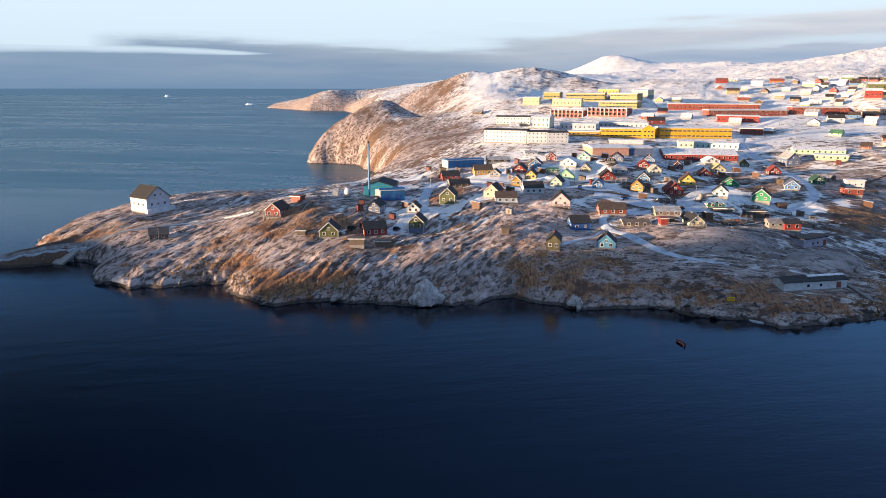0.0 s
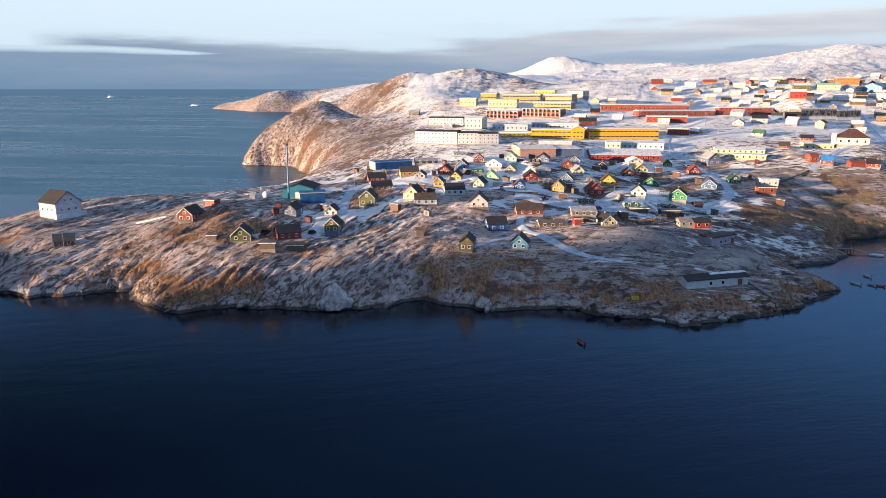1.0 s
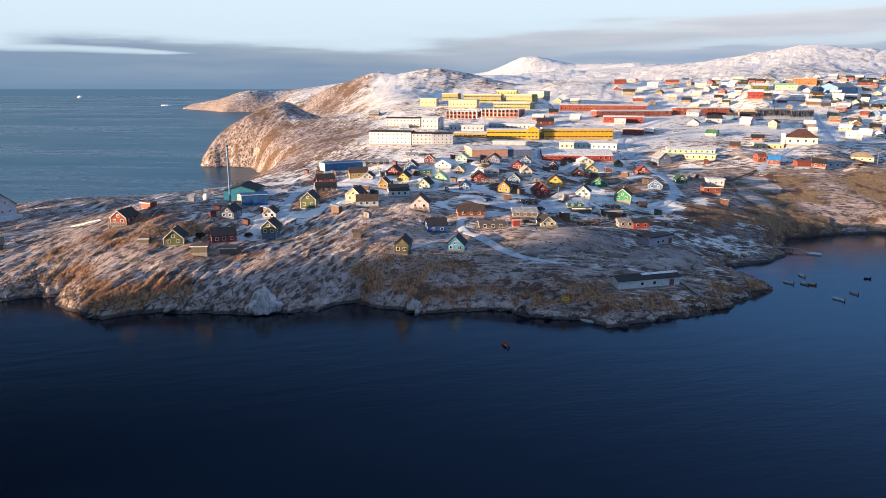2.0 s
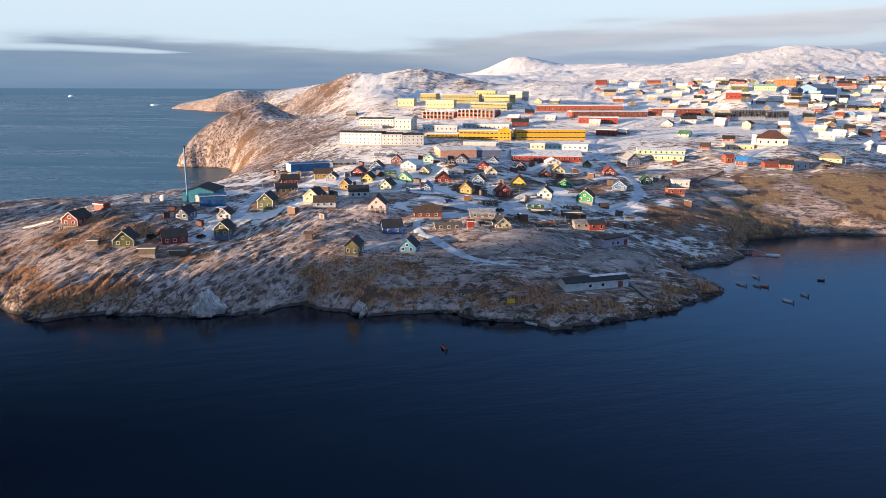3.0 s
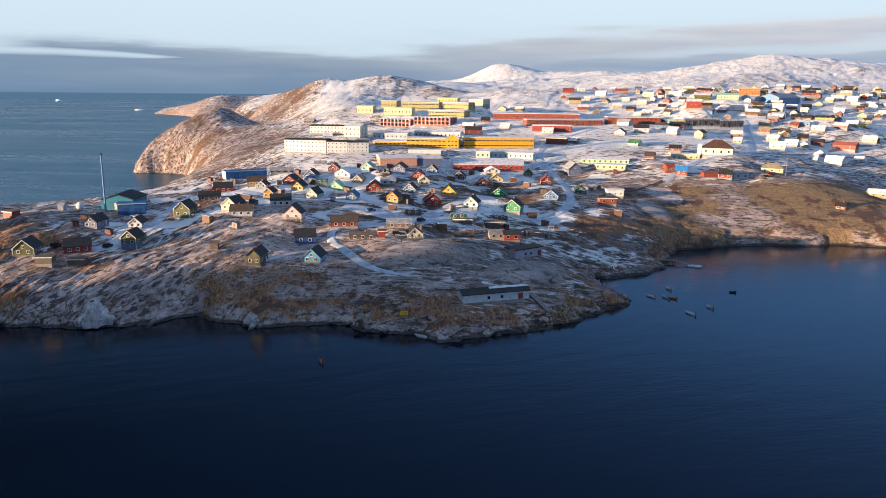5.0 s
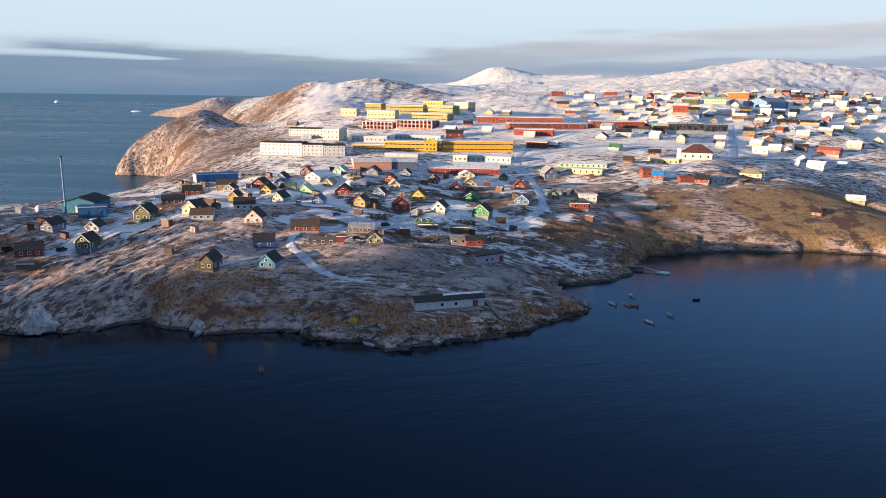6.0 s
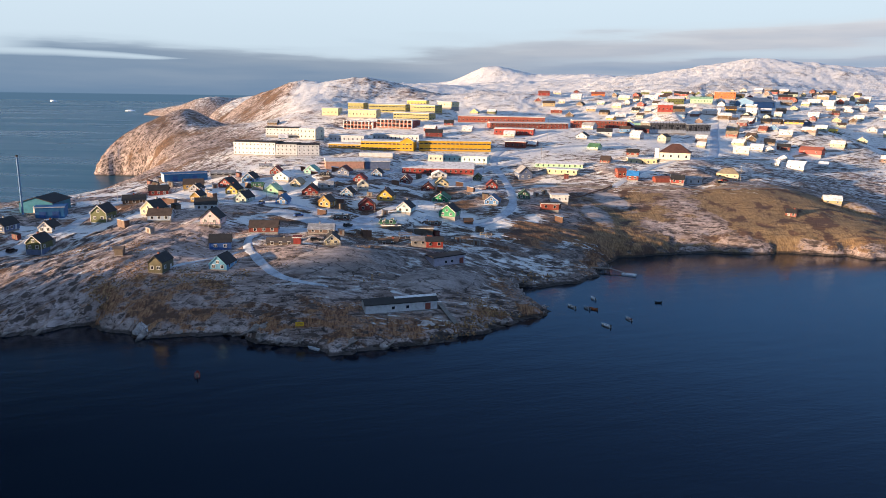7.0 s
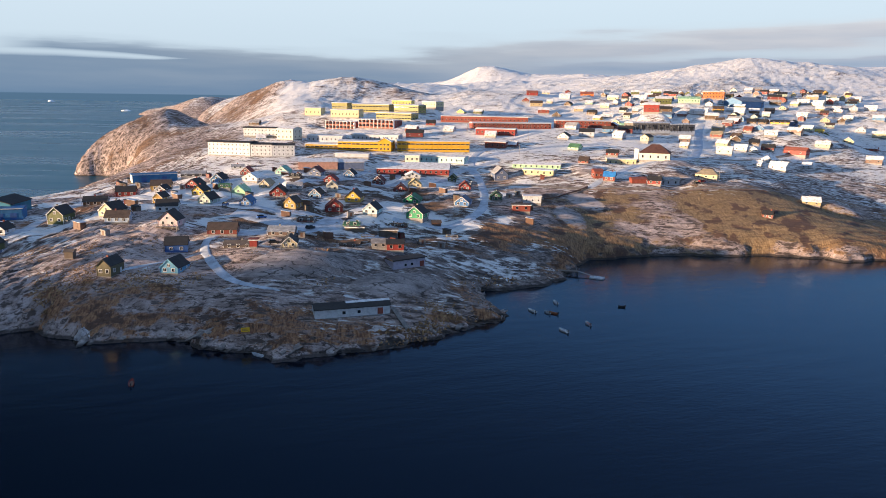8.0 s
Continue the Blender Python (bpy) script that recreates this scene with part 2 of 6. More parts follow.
def painted(name, colour, rough=0.6, boards=True):
    m, t = material(name)
    p = wire(t, "ShaderNodeTexCoord").outputs["Object"]
    worn = grain(t, p, 0.7, 5.0, 0.6)
    streak = grain(t, p, 1.0, 3.0, 0.6, (1.2, 1.2, 7.0))
    lighter = tuple(min(1, c * 1.12 + 0.02) for c in colour)
    darker = tuple(c * 0.72 for c in colour)
    shade = ramp(t, worn, (0.3, darker), (0.5, colour), (0.75, lighter))
    shade = blend(t, sums(t, "MULTIPLY", sharpen(t, streak, 0.52, 0.75), 0.3), shade, (*[c * 0.6 + 0.02 for c in colour], 1))
    finish(t, shade, rough, streak if boards else worn, strength=0.35, distance=0.05)
    return m


def roofing(name, colour, frosted):
    m, t = material(name)
    p = place(t)
    worn = grain(t, p, 0.5, 5.0, 0.6)
    fine = grain(t, p, 3.0, 4.0, 0.6)
    shade = ramp(t, worn, (0.3, tuple(c * 0.65 for c in colour)), (0.7, tuple(min(1, c * 1.25 + 0.004) for c in colour)))
    cover = sharpen(t, sums(t, "ADD", sums(t, "MULTIPLY", worn, 0.7), sums(t, "MULTIPLY", fine, 0.4)), 0.80 - 0.52 * frosted, 0.98 - 0.46 * frosted)
    shade = blend(t, sums(t, "MULTIPLY", cover, 0.9 if frosted > 0.5 else 0.6), shade, (0.78, 0.78, 0.80, 1))
    finish(t, shade, 0.75, fine, strength=0.3, distance=0.05)
    return m


def make_glass():
    m, t = material("window_glass")
    finish(t, (0.015, 0.018, 0.022, 1), 0.06, IOR=1.5)
    return m


def make_road():
    m, t = material("icy_gravel_road")
    p = place(t)
    patch, fine = grain(t, p, 0.35, 5.0, 0.6), grain(t, p, 2.2, 4.0, 0.6)
    shade = ramp(t, patch, (0.32, (0.27, 0.30, 0.35)), (0.5, (0.42, 0.465, 0.54)), (0.7, (0.55, 0.60, 0.67)))
    shade = blend(t, sums(t, "MULTIPLY", sharpen(t, fine, 0.58, 0.74), 0.45), shade, (0.16, 0.14, 0.13, 1))
    finish(t, shade, 0.55, fine, strength=0.3, distance=0.08)
    return m


def make_gravel(name, dark, middle, light):
    m, t = material(name)
    p = place(t)
    patch, fine = grain(t, p, 0.3, 5.0, 0.6), grain(t, p, 2.5, 4.0, 0.6)
    shade = ramp(t, patch, (0.32, dark), (0.55, middle), (0.75, light))
    finish(t, shade, 0.85, fine, strength=0.3, distance=0.08)
    return m


GRAVEL = make_gravel("brown_gravel_road", (0.14, 0.105, 0.075), (0.27, 0.22, 0.18), (0.55, 0.53, 0.52))
ASPHALT = make_gravel("worn_asphalt_road", (0.09, 0.085, 0.085), (0.20, 0.19, 0.19), (0.40, 0.38, 0.37))
GROUND, SEA, GLASS, ROAD = make_ground(), make_sea(), make_glass(), make_road()
PAINT = {name: painted("paint_" + name, colour) for name, colour in dict(
    olive=(0.115, 0.125, 0.035), olivebase=(0.11, 0.115, 0.04), olivewhite=(0.13, 0.14, 0.05), olivegreen=(0.16, 0.22, 0.06),
    red=(0.28, 0.036, 0.026), maroon=(0.16, 0.028, 0.024), brick=(0.25, 0.058, 0.036), rust=(0.20, 0.13, 0.10), rustgrey=(0.20, 0.11, 0.08),
    slate=(0.13, 0.17, 0.27), steel=(0.12, 0.25, 0.42), blue=(0.07, 0.20, 0.44), royal=(0.035, 0.11, 0.32), skyblue=(0.13, 0.37, 0.55),
    azure=(0.03, 0.17, 0.36), turquoise=(0.012, 0.18, 0.27), white=(0.66, 0.67, 0.67), ivory=(0.70, 0.66, 0.52), cream=(0.66, 0.57, 0.33),
    yellow=(0.62, 0.40, 0.06), ochre=(0.46, 0.27, 0.06), golden=(0.66, 0.36, 0.012), goldenold=(0.42, 0.25, 0.02), straw=(0.60, 0.52, 0.14), khaki=(0.31, 0.28, 0.09),
    pink=(0.66, 0.50, 0.50), peach=(0.55, 0.30, 0.22), orange=(0.52, 0.15, 0.04), brown=(0.14, 0.085, 0.045), brownwood=(0.15, 0.075, 0.045),
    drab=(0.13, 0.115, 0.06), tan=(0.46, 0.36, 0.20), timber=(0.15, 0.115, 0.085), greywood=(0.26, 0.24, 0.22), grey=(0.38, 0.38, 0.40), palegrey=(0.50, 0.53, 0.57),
    greygreen=(0.38, 0.46, 0.38), mint=(0.42, 0.66, 0.40), seafoam=(0.32, 0.62, 0.48), paleteal=(0.48, 0.68, 0.66), green=(0.035, 0.28, 0.12),
    darkgreen=(0.03, 0.13, 0.075), bluewhite=(0.42, 0.50, 0.60), lilac=(0.46, 0.42, 0.50), black=(0.03, 0.028, 0.028), char=(0.20, 0.185, 0.17)).items()}
ROOFS = {name: roofing("roof_" + name, colour, frost) for name, colour, frost in (
    ("dark", (0.022, 0.020, 0.020), 0.0), ("brownroof", (0.075, 0.048, 0.034), 0.05), ("grey", (0.30, 0.30, 0.31), 0.4), ("snow", (0.42, 0.38, 0.36), 0.85),
    ("maroon", (0.12, 0.03, 0.025), 0.1), ("red", (0.20, 0.035, 0.025), 0.15), ("green", (0.06, 0.16, 0.08), 0.2), ("darkgreen", (0.02, 0.07, 0.045), 0.1),
    ("mint", (0.30, 0.50, 0.34), 0.3), ("seafoam", (0.20, 0.42, 0.34), 0.3), ("white", (0.6, 0.6, 0.6), 0.8), ("tan", (0.30, 0.24, 0.16), 0.2),
    ("ivory", (0.4, 0.36, 0.3), 0.5), ("cream", (0.5, 0.42, 0.22), 0.3), ("blue", (0.05, 0.13, 0.26), 0.15), ("slate", (0.09, 0.12, 0.18), 0.2),
    ("brick", (0.24, 0.07, 0.045), 0.2), ("timber", (0.12, 0.09, 0.07), 0.2), ("greywood", (0.22, 0.20, 0.19), 0.4), ("olive", (0.10, 0.11, 0.04), 0.2),
    ("azure", (0.025, 0.13, 0.30), 0.15), ("blueroof", (0.03, 0.22, 0.55), 0.0), ("yellow", (0.5, 0.36, 0.05), 0.1), ("chocolate", (0.085, 0.035, 0.025), 0.0))}
TRIM = painted("paint_trim_white", (0.66, 0.65, 0.62), boards=False)
PLINTH = painted("foundation_concrete", (0.30, 0.28, 0.26), 0.85, boards=False)

# ---------------------------------------------------------------- plan of buildings and roads
HOUSES, BLOCKS, COTTAGES, PLOTS = [], [], [], []
WORDS = dict(olivebase="olive green and blue", olivewhite="olive green", olivegreen="leaf green", bluewhite="blue and white", skyblue="sky blue", slate="slate blue",
             steel="steel blue", royal="royal blue", golden="bright yellow", goldenold="dull yellow", palegrey="pale grey", paleteal="pale teal", greygreen="grey green",
             drab="drab brown", timber="weathered timber", greywood="grey timber", brownwood="brown timber", char="blackened grey", seafoam="mint green", straw="straw yellow",
             brick="brick red", rust="rusty brown", rustgrey="rusty brown", darkgreen="dark green", cream="cream yellow", azure="strong blue", khaki="olive yellow")
ROOF_WORDS = dict(dark="a black felt", brownroof="a brown felt", snow="a snow-dusted", grey="a frosted grey", timber="a weathered", blueroof="a bright blue", darkgreen="a dark green")
ROOF_WORDS.update({k: "a " + k for k in ("maroon", "red", "green", "mint", "seafoam", "white", "tan", "ivory", "cream", "blue", "slate", "brick", "greywood", "olive", "azure", "yellow", "chocolate")})


def house(x, y, z, w, l, wall_h, roof_h, turn, wall, roof):
    HOUSES.append((x, y, z, w, l, wall_h, roof_h, turn, wall, roof))
    k = 3.2 / math.hypot(65 - x, 40 + y)
    PLOTS.append((x + k * (65 - x), y - k * (40 + y), z + 0.1, 7.5))


def cottage(x, y, z, w, l, wall_h, roof_h, turn, wall, roof):
    COTTAGES.append((x, y, z, w, l, wall_h, roof_h, turn, wall, roof))
    PLOTS.append((x, y, z, 11))


def block(name, x, y, z, l, d, h, turn, wall, roof, rows, kind):
    BLOCKS.append((name, x, y, z, l, d, h, turn, wall, roof, rows, kind))
    c, s = math.cos(radians(turn)), math.sin(radians(turn))
    for k in np.arange(-l / 2, l / 2 + 1, 12):
        PLOTS.append((x + k * c + 0.35 * d * s, y + k * s - 0.35 * d * c, z + 0.15, 9))


house(-45.1, 281.3, 13.8, 7.3, 9.0, 2.9, 3.3, 3, 'olive', 'dark')
house(-27.8, 282.8, 14.0, 7.0, 9.1, 2.9, 2.5, 110, 'red', 'dark')
house(-10.6, 293.0, 13.0, 6.0, 8.0, 5.0, 2.8, -8, 'olivebase', 'dark')
house(-28.7, 306.6, 19.4, 5.5, 9.0, 2.7, 2.5, -11, 'slate', 'dark')
house(-12.5, 307.8, 19.0, 5.3, 7.0, 2.0, 2.4, -6, 'white', 'dark')
house(2.5, 325.7, 19.7, 6.8, 9.0, 4.5, 3.1, -9, 'olivewhite', 'dark')
house(3.8, 406.5, 20.0, 7.0, 9.6, 2.9, 2.5, 100, 'red', 'dark')
house(7.6, 352.1, 23.6, 7.0, 9.9, 2.0, 2.0, 101, 'brown', 'dark')
house(22.1, 405.9, 23.3, 7.0, 10.0, 3.0, 2.5, 98, 'ochre', 'brownroof')
house(28.1, 386.5, 24.9, 5.4, 7.0, 1.6, 2.1, -11, 'grey', 'dark')
house(23.2, 326.8, 22.8, 7.1, 9.0, 2.8, 3.3, -19, 'cream', 'dark')
house(27.9, 319.2, 21.5, 7.0, 9.4, 2.4, 2.4, 91, 'bluewhite', 'brownroof')
house(42.2, 395.2, 25.9, 7.1, 8.0, 2.2, 2.8, -17, 'red', 'dark')
house(47.1, 384.7, 23.9, 6.0, 8.0, 2.4, 2.7, -14, 'yellow', 'dark')
house(36.0, 352.8, 24.4, 4.6, 7.0, 3.0, 2.1, -12, 'ochre', 'dark')
house(42.3, 339.6, 22.4, 7.0, 9.2, 3.1, 2.5, 96, 'white', 'dark')
house(56.5, 356.7, 23.7, 6.3, 8.0, 2.3, 2.9, -21, 'greygreen', 'dark')
house(52.1, 406.2, 27.3, 6.9, 8.0, 2.3, 3.0, -12, 'steel', 'dark')
house(51.0, 310.6, 21.4, 7.9, 7.0, 2.8, 3.6, -10, 'pink', 'dark')
house(32.8, 433.2, 27.8, 7.0, 13.0, 1.5, 1.5, 96, 'black', 'grey')
house(58.6, 386.9, 26.9, 6.0, 5.7, 1.2, 1.2, 92, 'olivegreen', 'green')
house(66.3, 388.2, 22.1, 8.7, 8.0, 2.8, 3.6, -13, 'mint', 'mint')
house(70.7, 402.7, 28.8, 9.0, 8.0, 2.0, 2.5, -25, 'white', 'white')
house(63.6, 426.0, 29.4, 5.9, 7.0, 2.0, 2.6, -9, 'red', 'red')
house(83.5, 428.1, 29.5, 7.0, 7.0, 2.2, 2.7, -17, 'seafoam', 'seafoam')
house(54.3, 451.9, 30.2, 6.0, 7.0, 1.3, 1.3, 93, 'white', 'grey')
house(78.3, 395.8, 25.9, 5.5, 8.0, 2.3, 2.5, -17, 'tan', 'tan')
house(86.3, 379.4, 23.8, 7.9, 8.0, 2.5, 3.2, -6, 'red', 'dark')
house(75.4, 349.8, 23.7, 5.1, 7.0, 2.2, 2.4, -12, 'blue', 'blue')
house(95.6, 352.7, 21.9, 6.1, 7.0, 2.8, 2.8, -22, 'ochre', 'brownroof')
house(72.3, 306.3, 18.7, 7.0, 11.3, 2.3, 2.3, 91, 'brick', 'brownroof')
house(56.5, 295.7, 13.7, 7.0, 8.1, 3.4, 2.5, 98, 'royal', 'dark')
house(62.3, 268.2, 12.5, 6.6, 8.0, 2.3, 3.0, -15, 'skyblue', 'dark')
house(41.7, 264.7, 12.4, 5.0, 8.0, 4.1, 2.3, -13, 'drab', 'dark')
house(80.1, 296.2, 15.2, 7.0, 11.0, 1.4, 1.4, 90, 'timber', 'timber')
house(100.7, 285.6, 17.7, 5.8, 8.0, 1.9, 2.5, 2, 'cream', 'dark')
house(95.7, 305.6, 18.5, 8.0, 10.4, 1.7, 1.7, 87, 'rust', 'grey')
house(103.3, 330.3, 19.4, 6.0, 7.1, 1.0, 1.0, 85, 'brick', 'brownroof')
house(114.5, 357.3, 19.5, 8.1, 8.0, 2.6, 3.4, 1, 'red', 'red')
house(124.2, 366.0, 23.0, 7.4, 8.0, 2.7, 3.4, -14, 'yellow', 'brownroof')
house(112.5, 384.1, 26.1, 5.4, 6.0, 2.8, 2.5, 2, 'ivory', 'ivory')
house(105.3, 377.2, 23.0, 5.9, 7.0, 2.5, 2.7, -17, 'steel', 'dark')
house(111.3, 402.1, 28.0, 6.2, 7.0, 1.9, 2.4, -13, 'red', 'red')
house(121.1, 425.9, 28.2, 5.9, 7.0, 2.0, 2.6, -14, 'steel', 'dark')
house(102.0, 425.3, 29.4, 7.6, 8.0, 2.2, 2.8, -16, 'slate', 'maroon')
house(93.7, 385.5, 26.9, 7.0, 7.5, 1.6, 1.6, 87, 'white', 'grey')
house(92.5, 402.4, 31.1, 6.0, 5.3, 0.9, 0.9, 88, 'black', 'dark')
house(137.3, 423.1, 24.5, 6.3, 7.0, 2.2, 2.8, -17, 'maroon', 'maroon')
house(149.0, 411.1, 21.3, 7.7, 8.0, 2.2, 2.8, -5, 'maroon', 'brick')
house(132.7, 342.6, 21.0, 6.7, 8.0, 2.3, 2.9, -20, 'paleteal', 'dark')
house(123.7, 324.8, 18.5, 6.0, 7.0, 0.8, 0.8, 82, 'green', 'green')
house(123.3, 301.8, 13.6, 5.0, 7.8, 1.3, 1.3, 81, 'rustgrey', 'brownroof')
house(156.8, 413.3, 24.3, 7.1, 8.0, 2.1, 2.7, -2, 'cream', 'cream')
house(156.3, 423.2, 28.4, 8.3, 8.0, 1.6, 2.0, -1, 'white', 'white')
house(154.0, 385.2, 19.4, 8.5, 8.0, 2.2, 2.8, -18, 'green', 'green')
house(153.6, 345.2, 18.4, 8.2, 8.0, 2.6, 3.3, -25, 'green', 'dark')
house(178.1, 366.7, 21.0, 7.0, 8.0, 2.1, 2.7, -20, 'blue', 'slate')
house(183.5, 400.8, 24.3, 6.0, 7.0, 2.2, 2.8, -8, 'red', 'red')
house(197.1, 379.1, 22.1, 5.7, 8.0, 2.0, 2.5, -12, 'darkgreen', 'darkgreen')
house(209.4, 438.1, 25.4, 7.8, 12.0, 4.3, 3.6, 2, 'slate', 'grey')
house(143.5, 336.3, 15.5, 5.0, 10.3, 0.9, 0.9, 79, 'brick', 'brownroof')
house(180.9, 434.9, 24.9, 4.8, 7.0, 2.1, 2.2, -14, 'olive', 'olive')
house(292.0, 476.4, 37.3, 6.0, 7.7, 2.0, 2.0, 66, 'brick', 'dark')
house(268.9, 412.9, 28.1, 7.0, 6.4, 2.7, 2.5, 65, 'brick', 'blueroof')
house(293.6, 407.2, 26.9, 7.0, 7.4, 2.3, 2.3, 62, 'red', 'dark')
house(479.4, 598.3, 54.9, 9.0, 14.8, 1.6, 1.6, 56, 'yellow', 'dark')
house(521.5, 606.7, 46.9, 8.0, 7.0, 1.9, 1.9, 54, 'yellow', 'yellow')
house(339.6, 365.7, 14.1, 5.0, 5.0, 2.2, 1.8, 54, 'brick', 'dark')
house(-70.0, 301.0, 18.3, 6.6, 10.0, 3.2, 2.8, -12, 'red', 'dark')
house(-117.0, 290.5, 10.5, 6.0, 7.4, 2.2, 2.4, 112, 'brown', 'timber')
PLOTS += [(-30, 348, 20.6, 12), (-34.6, 335.5, 20.8, 6), (317, 466, 35.6, 14), (334, 426, 28.3, 9), (528, 752, 65.5, 22), (-138, 336, 14.3, 10), (-44, 333, 22.6, 5)]
CARS = [(-37, 286, 60, 'black'), (-19, 289, 70, 'black'), (84, 331, 30, 'royal'), (94, 291, 12, 'black'), (318, 405, 20, 'black'), (66, 346, 80, 'royal'), (106, 318, 40, 'black'), (190, 425, 80, 'white'), (322, 407, 15, 'red')]
block('apartment_block', 43.7, 499.2, 34.5, 28.9, 13, 8.3, -16, 'white', 'dark', 3, 'flat')
block('apartment_block', 63.5, 495.0, 34.5, 13.5, 13, 7.5, -4, 'white', 'dark', 3, 'flat')
block('apartment_block', 76.6, 495.0, 34.5, 14.0, 13, 7.1, 4, 'white', 'dark', 3, 'flat')
block('apartment_block', 54.2, 565.9, 43.1, 26.0, 12, 5.9, -9, 'white', 'dark', 2, 'flat')
block('apartment_block', 75.2, 548.9, 41.7, 12.7, 14, 7.8, -23, 'ivory', 'snow', 2, 'gable')
block('school_block', 84.0, 696.8, 54.7, 15.2, 14, 6.7, -15, 'cream', 'snow', 1, 'flat')
block('school_block', 107.9, 725.0, 59.4, 15.8, 13, 6.5, -22, 'khaki', 'snow', 1, 'flat')
block('school_block', 113.8, 672.7, 54.0, 26.0, 14, 6.5, -18, 'cream', 'snow', 1, 'flat')
block('school_block', 137.2, 707.0, 57.8, 36.8, 13, 7.4, -22, 'khaki', 'snow', 2, 'flat')
block('school_block', 157.8, 657.0, 52.7, 34.8, 14, 6.0, -31, 'khaki', 'snow', 2, 'flat')
block('school_block', 171.0, 689.2, 57.9, 26.7, 13, 7.3, -37, 'khaki', 'snow', 2, 'flat')
block('school_block', 167.8, 747.1, 63.8, 20.0, 12, 5.0, -20, 'straw', 'snow', 1, 'flat')
block('school_block', 195.4, 722.3, 63.2, 17.1, 12, 4.9, -45, 'cream', 'snow', 1, 'flat')
block('balcony_block', 112.6, 650.9, 44.3, 30.8, 12, 6.9, -36, 'brick', 'snow', 2, 'flat')
block('balcony_block', 142.7, 627.5, 46.9, 34.3, 12, 6.7, -34, 'brick', 'snow', 2, 'flat')
block('office_block', 101.3, 525.3, 37.1, 23.1, 13, 3.2, -15, 'goldenold', 'snow', 1, 'flat')
block('office_block', 130.6, 517.4, 36.5, 37.2, 14, 6.3, -11, 'golden', 'snow', 2, 'flat')
block('office_block', 176.5, 515.5, 36.3, 49.7, 14, 7.2, -3, 'golden', 'snow', 2, 'flat')
block('store_building', 101.7, 550.8, 39.9, 26.2, 12, 4.6, -13, 'palegrey', 'snow', 1, 'flat')
block('store_building', 138.8, 561.7, 40.5, 36.0, 12, 4.3, -19, 'palegrey', 'snow', 1, 'flat')
block('store_building', 180.9, 485.1, 31.3, 30.2, 12, 4.2, -21, 'paleteal', 'snow', 1, 'flat')
block('store_building', 160.5, 481.9, 31.9, 9.4, 10, 4.5, -12, 'ivory', 'snow', 1, 'flat')
block('store_building', 101.0, 452.0, 30.8, 22.7, 22, 4.5, 5, 'peach', 'snow', 0, 'flat')
block('store_building', 120.5, 453.5, 30.5, 14.9, 20, 4.5, 4, 'slate', 'snow', 0, 'flat')
block('store_building', 121.8, 484.9, 34.7, 21.9, 10, 2.2, -11, 'palegrey', 'snow', 0, 'flat')
block('fish_hall', 159.7, 456.3, 27.5, 43.5, 26, 3.6, -9, 'red', 'snow', 1, 'gable')
block('housing_row', 231.3, 630.8, 51.9, 74.1, 12, 5.3, -14, 'brick', 'snow', 1, 'flat')
block('housing_row', 248.4, 604.5, 48.3, 65.9, 13, 4.7, 3, 'brick', 'snow', 2, 'flat')
block('housing_row', 309.7, 606.5, 49.3, 45.1, 12, 6.1, -6, 'brick', 'snow', 2, 'flat')
block('housing_row', 232.2, 577.7, 44.5, 30.9, 12, 4.9, -19, 'red', 'snow', 1, 'flat')
block('housing_row', 224.1, 530.0, 37.9, 15.0, 11, 4.5, -24, 'brick', 'snow', 1, 'flat')
block('housing_row', 237.4, 459.8, 30.5, 29.6, 12, 2.6, -16, 'mint', 'snow', 1, 'gable')
block('housing_row', 233.7, 436.5, 28.8, 18.4, 10, 3.1, -26, 'cream', 'snow', 1, 'flat')
block('parish_hall', 295.7, 469.9, 31.6, 18.3, 10, 4.1, -13, 'cream', 'snow', 1, 'flat')
block('ruined_block', 357.2, 584.5, 46.8, 31.9, 16, 8.3, 5, 'char', 'snow', 2, 'flat')
block('ruined_block', 384.1, 587.4, 45.8, 22.6, 16, 8.3, 8, 'char', 'snow', 2, 'flat')
block('orange_block', 511.5, 786.6, 75.0, 22.0, 14, 7.4, -30, 'orange', 'snow', 2, 'flat')
block('long_house', 463.1, 742.6, 70.2, 21.7, 10, 4.6, -22, 'mint', 'mint', 1, 'gable')
block('long_house', 437.5, 747.2, 68.8, 15.8, 10, 5.8, -18, 'olive', 'snow', 1, 'gable')
block('long_house', 403.3, 691.5, 61.6, 14.1, 10, 7.0, -25, 'red', 'snow', 1, 'gable')
block('warehouse', -24.7, 340.7, 19.1, 11.5, 9, 5.0, 12, 'azure', 'azure', 0, 'flat')
block('warehouse', 11.8, 429.9, 25.0, 23.5, 9, 4.4, 24, 'azure', 'azure', 0, 'flat')
block('long_house', 134.7, 289.0, 16.3, 5.9, 6, 2.1, 0, 'greywood', 'greywood', 1, 'gable')
block('long_house', 140.8, 288.0, 15.5, 6.6, 6, 2.8, 0, 'red', 'dark', 1, 'gable')
block('shed_house', 144.2, 278.1, 10.7, 14.3, 6, 3.7, 29, 'lilac', 'dark', 1, 'flat')
block('shed_house', 124.6, 236.4, 5.3, 24.1, 6, 3.2, 12, 'white', 'dark', 1, 'gable')
block('storage_hut', 215.5, 377.5, 20.5, 9.2, 6, 3.7, -6, 'white', 'snow', 1, 'flat')
block('storage_hut', 206.7, 362.5, 18.6, 8.8, 6, 3.3, -7, 'brick', 'brownroof', 1, 'flat')
block('storage_hut', 139.0, 318.5, 14.7, 8.1, 5, 3.1, 0, 'timber', 'timber', 0, 'flat')
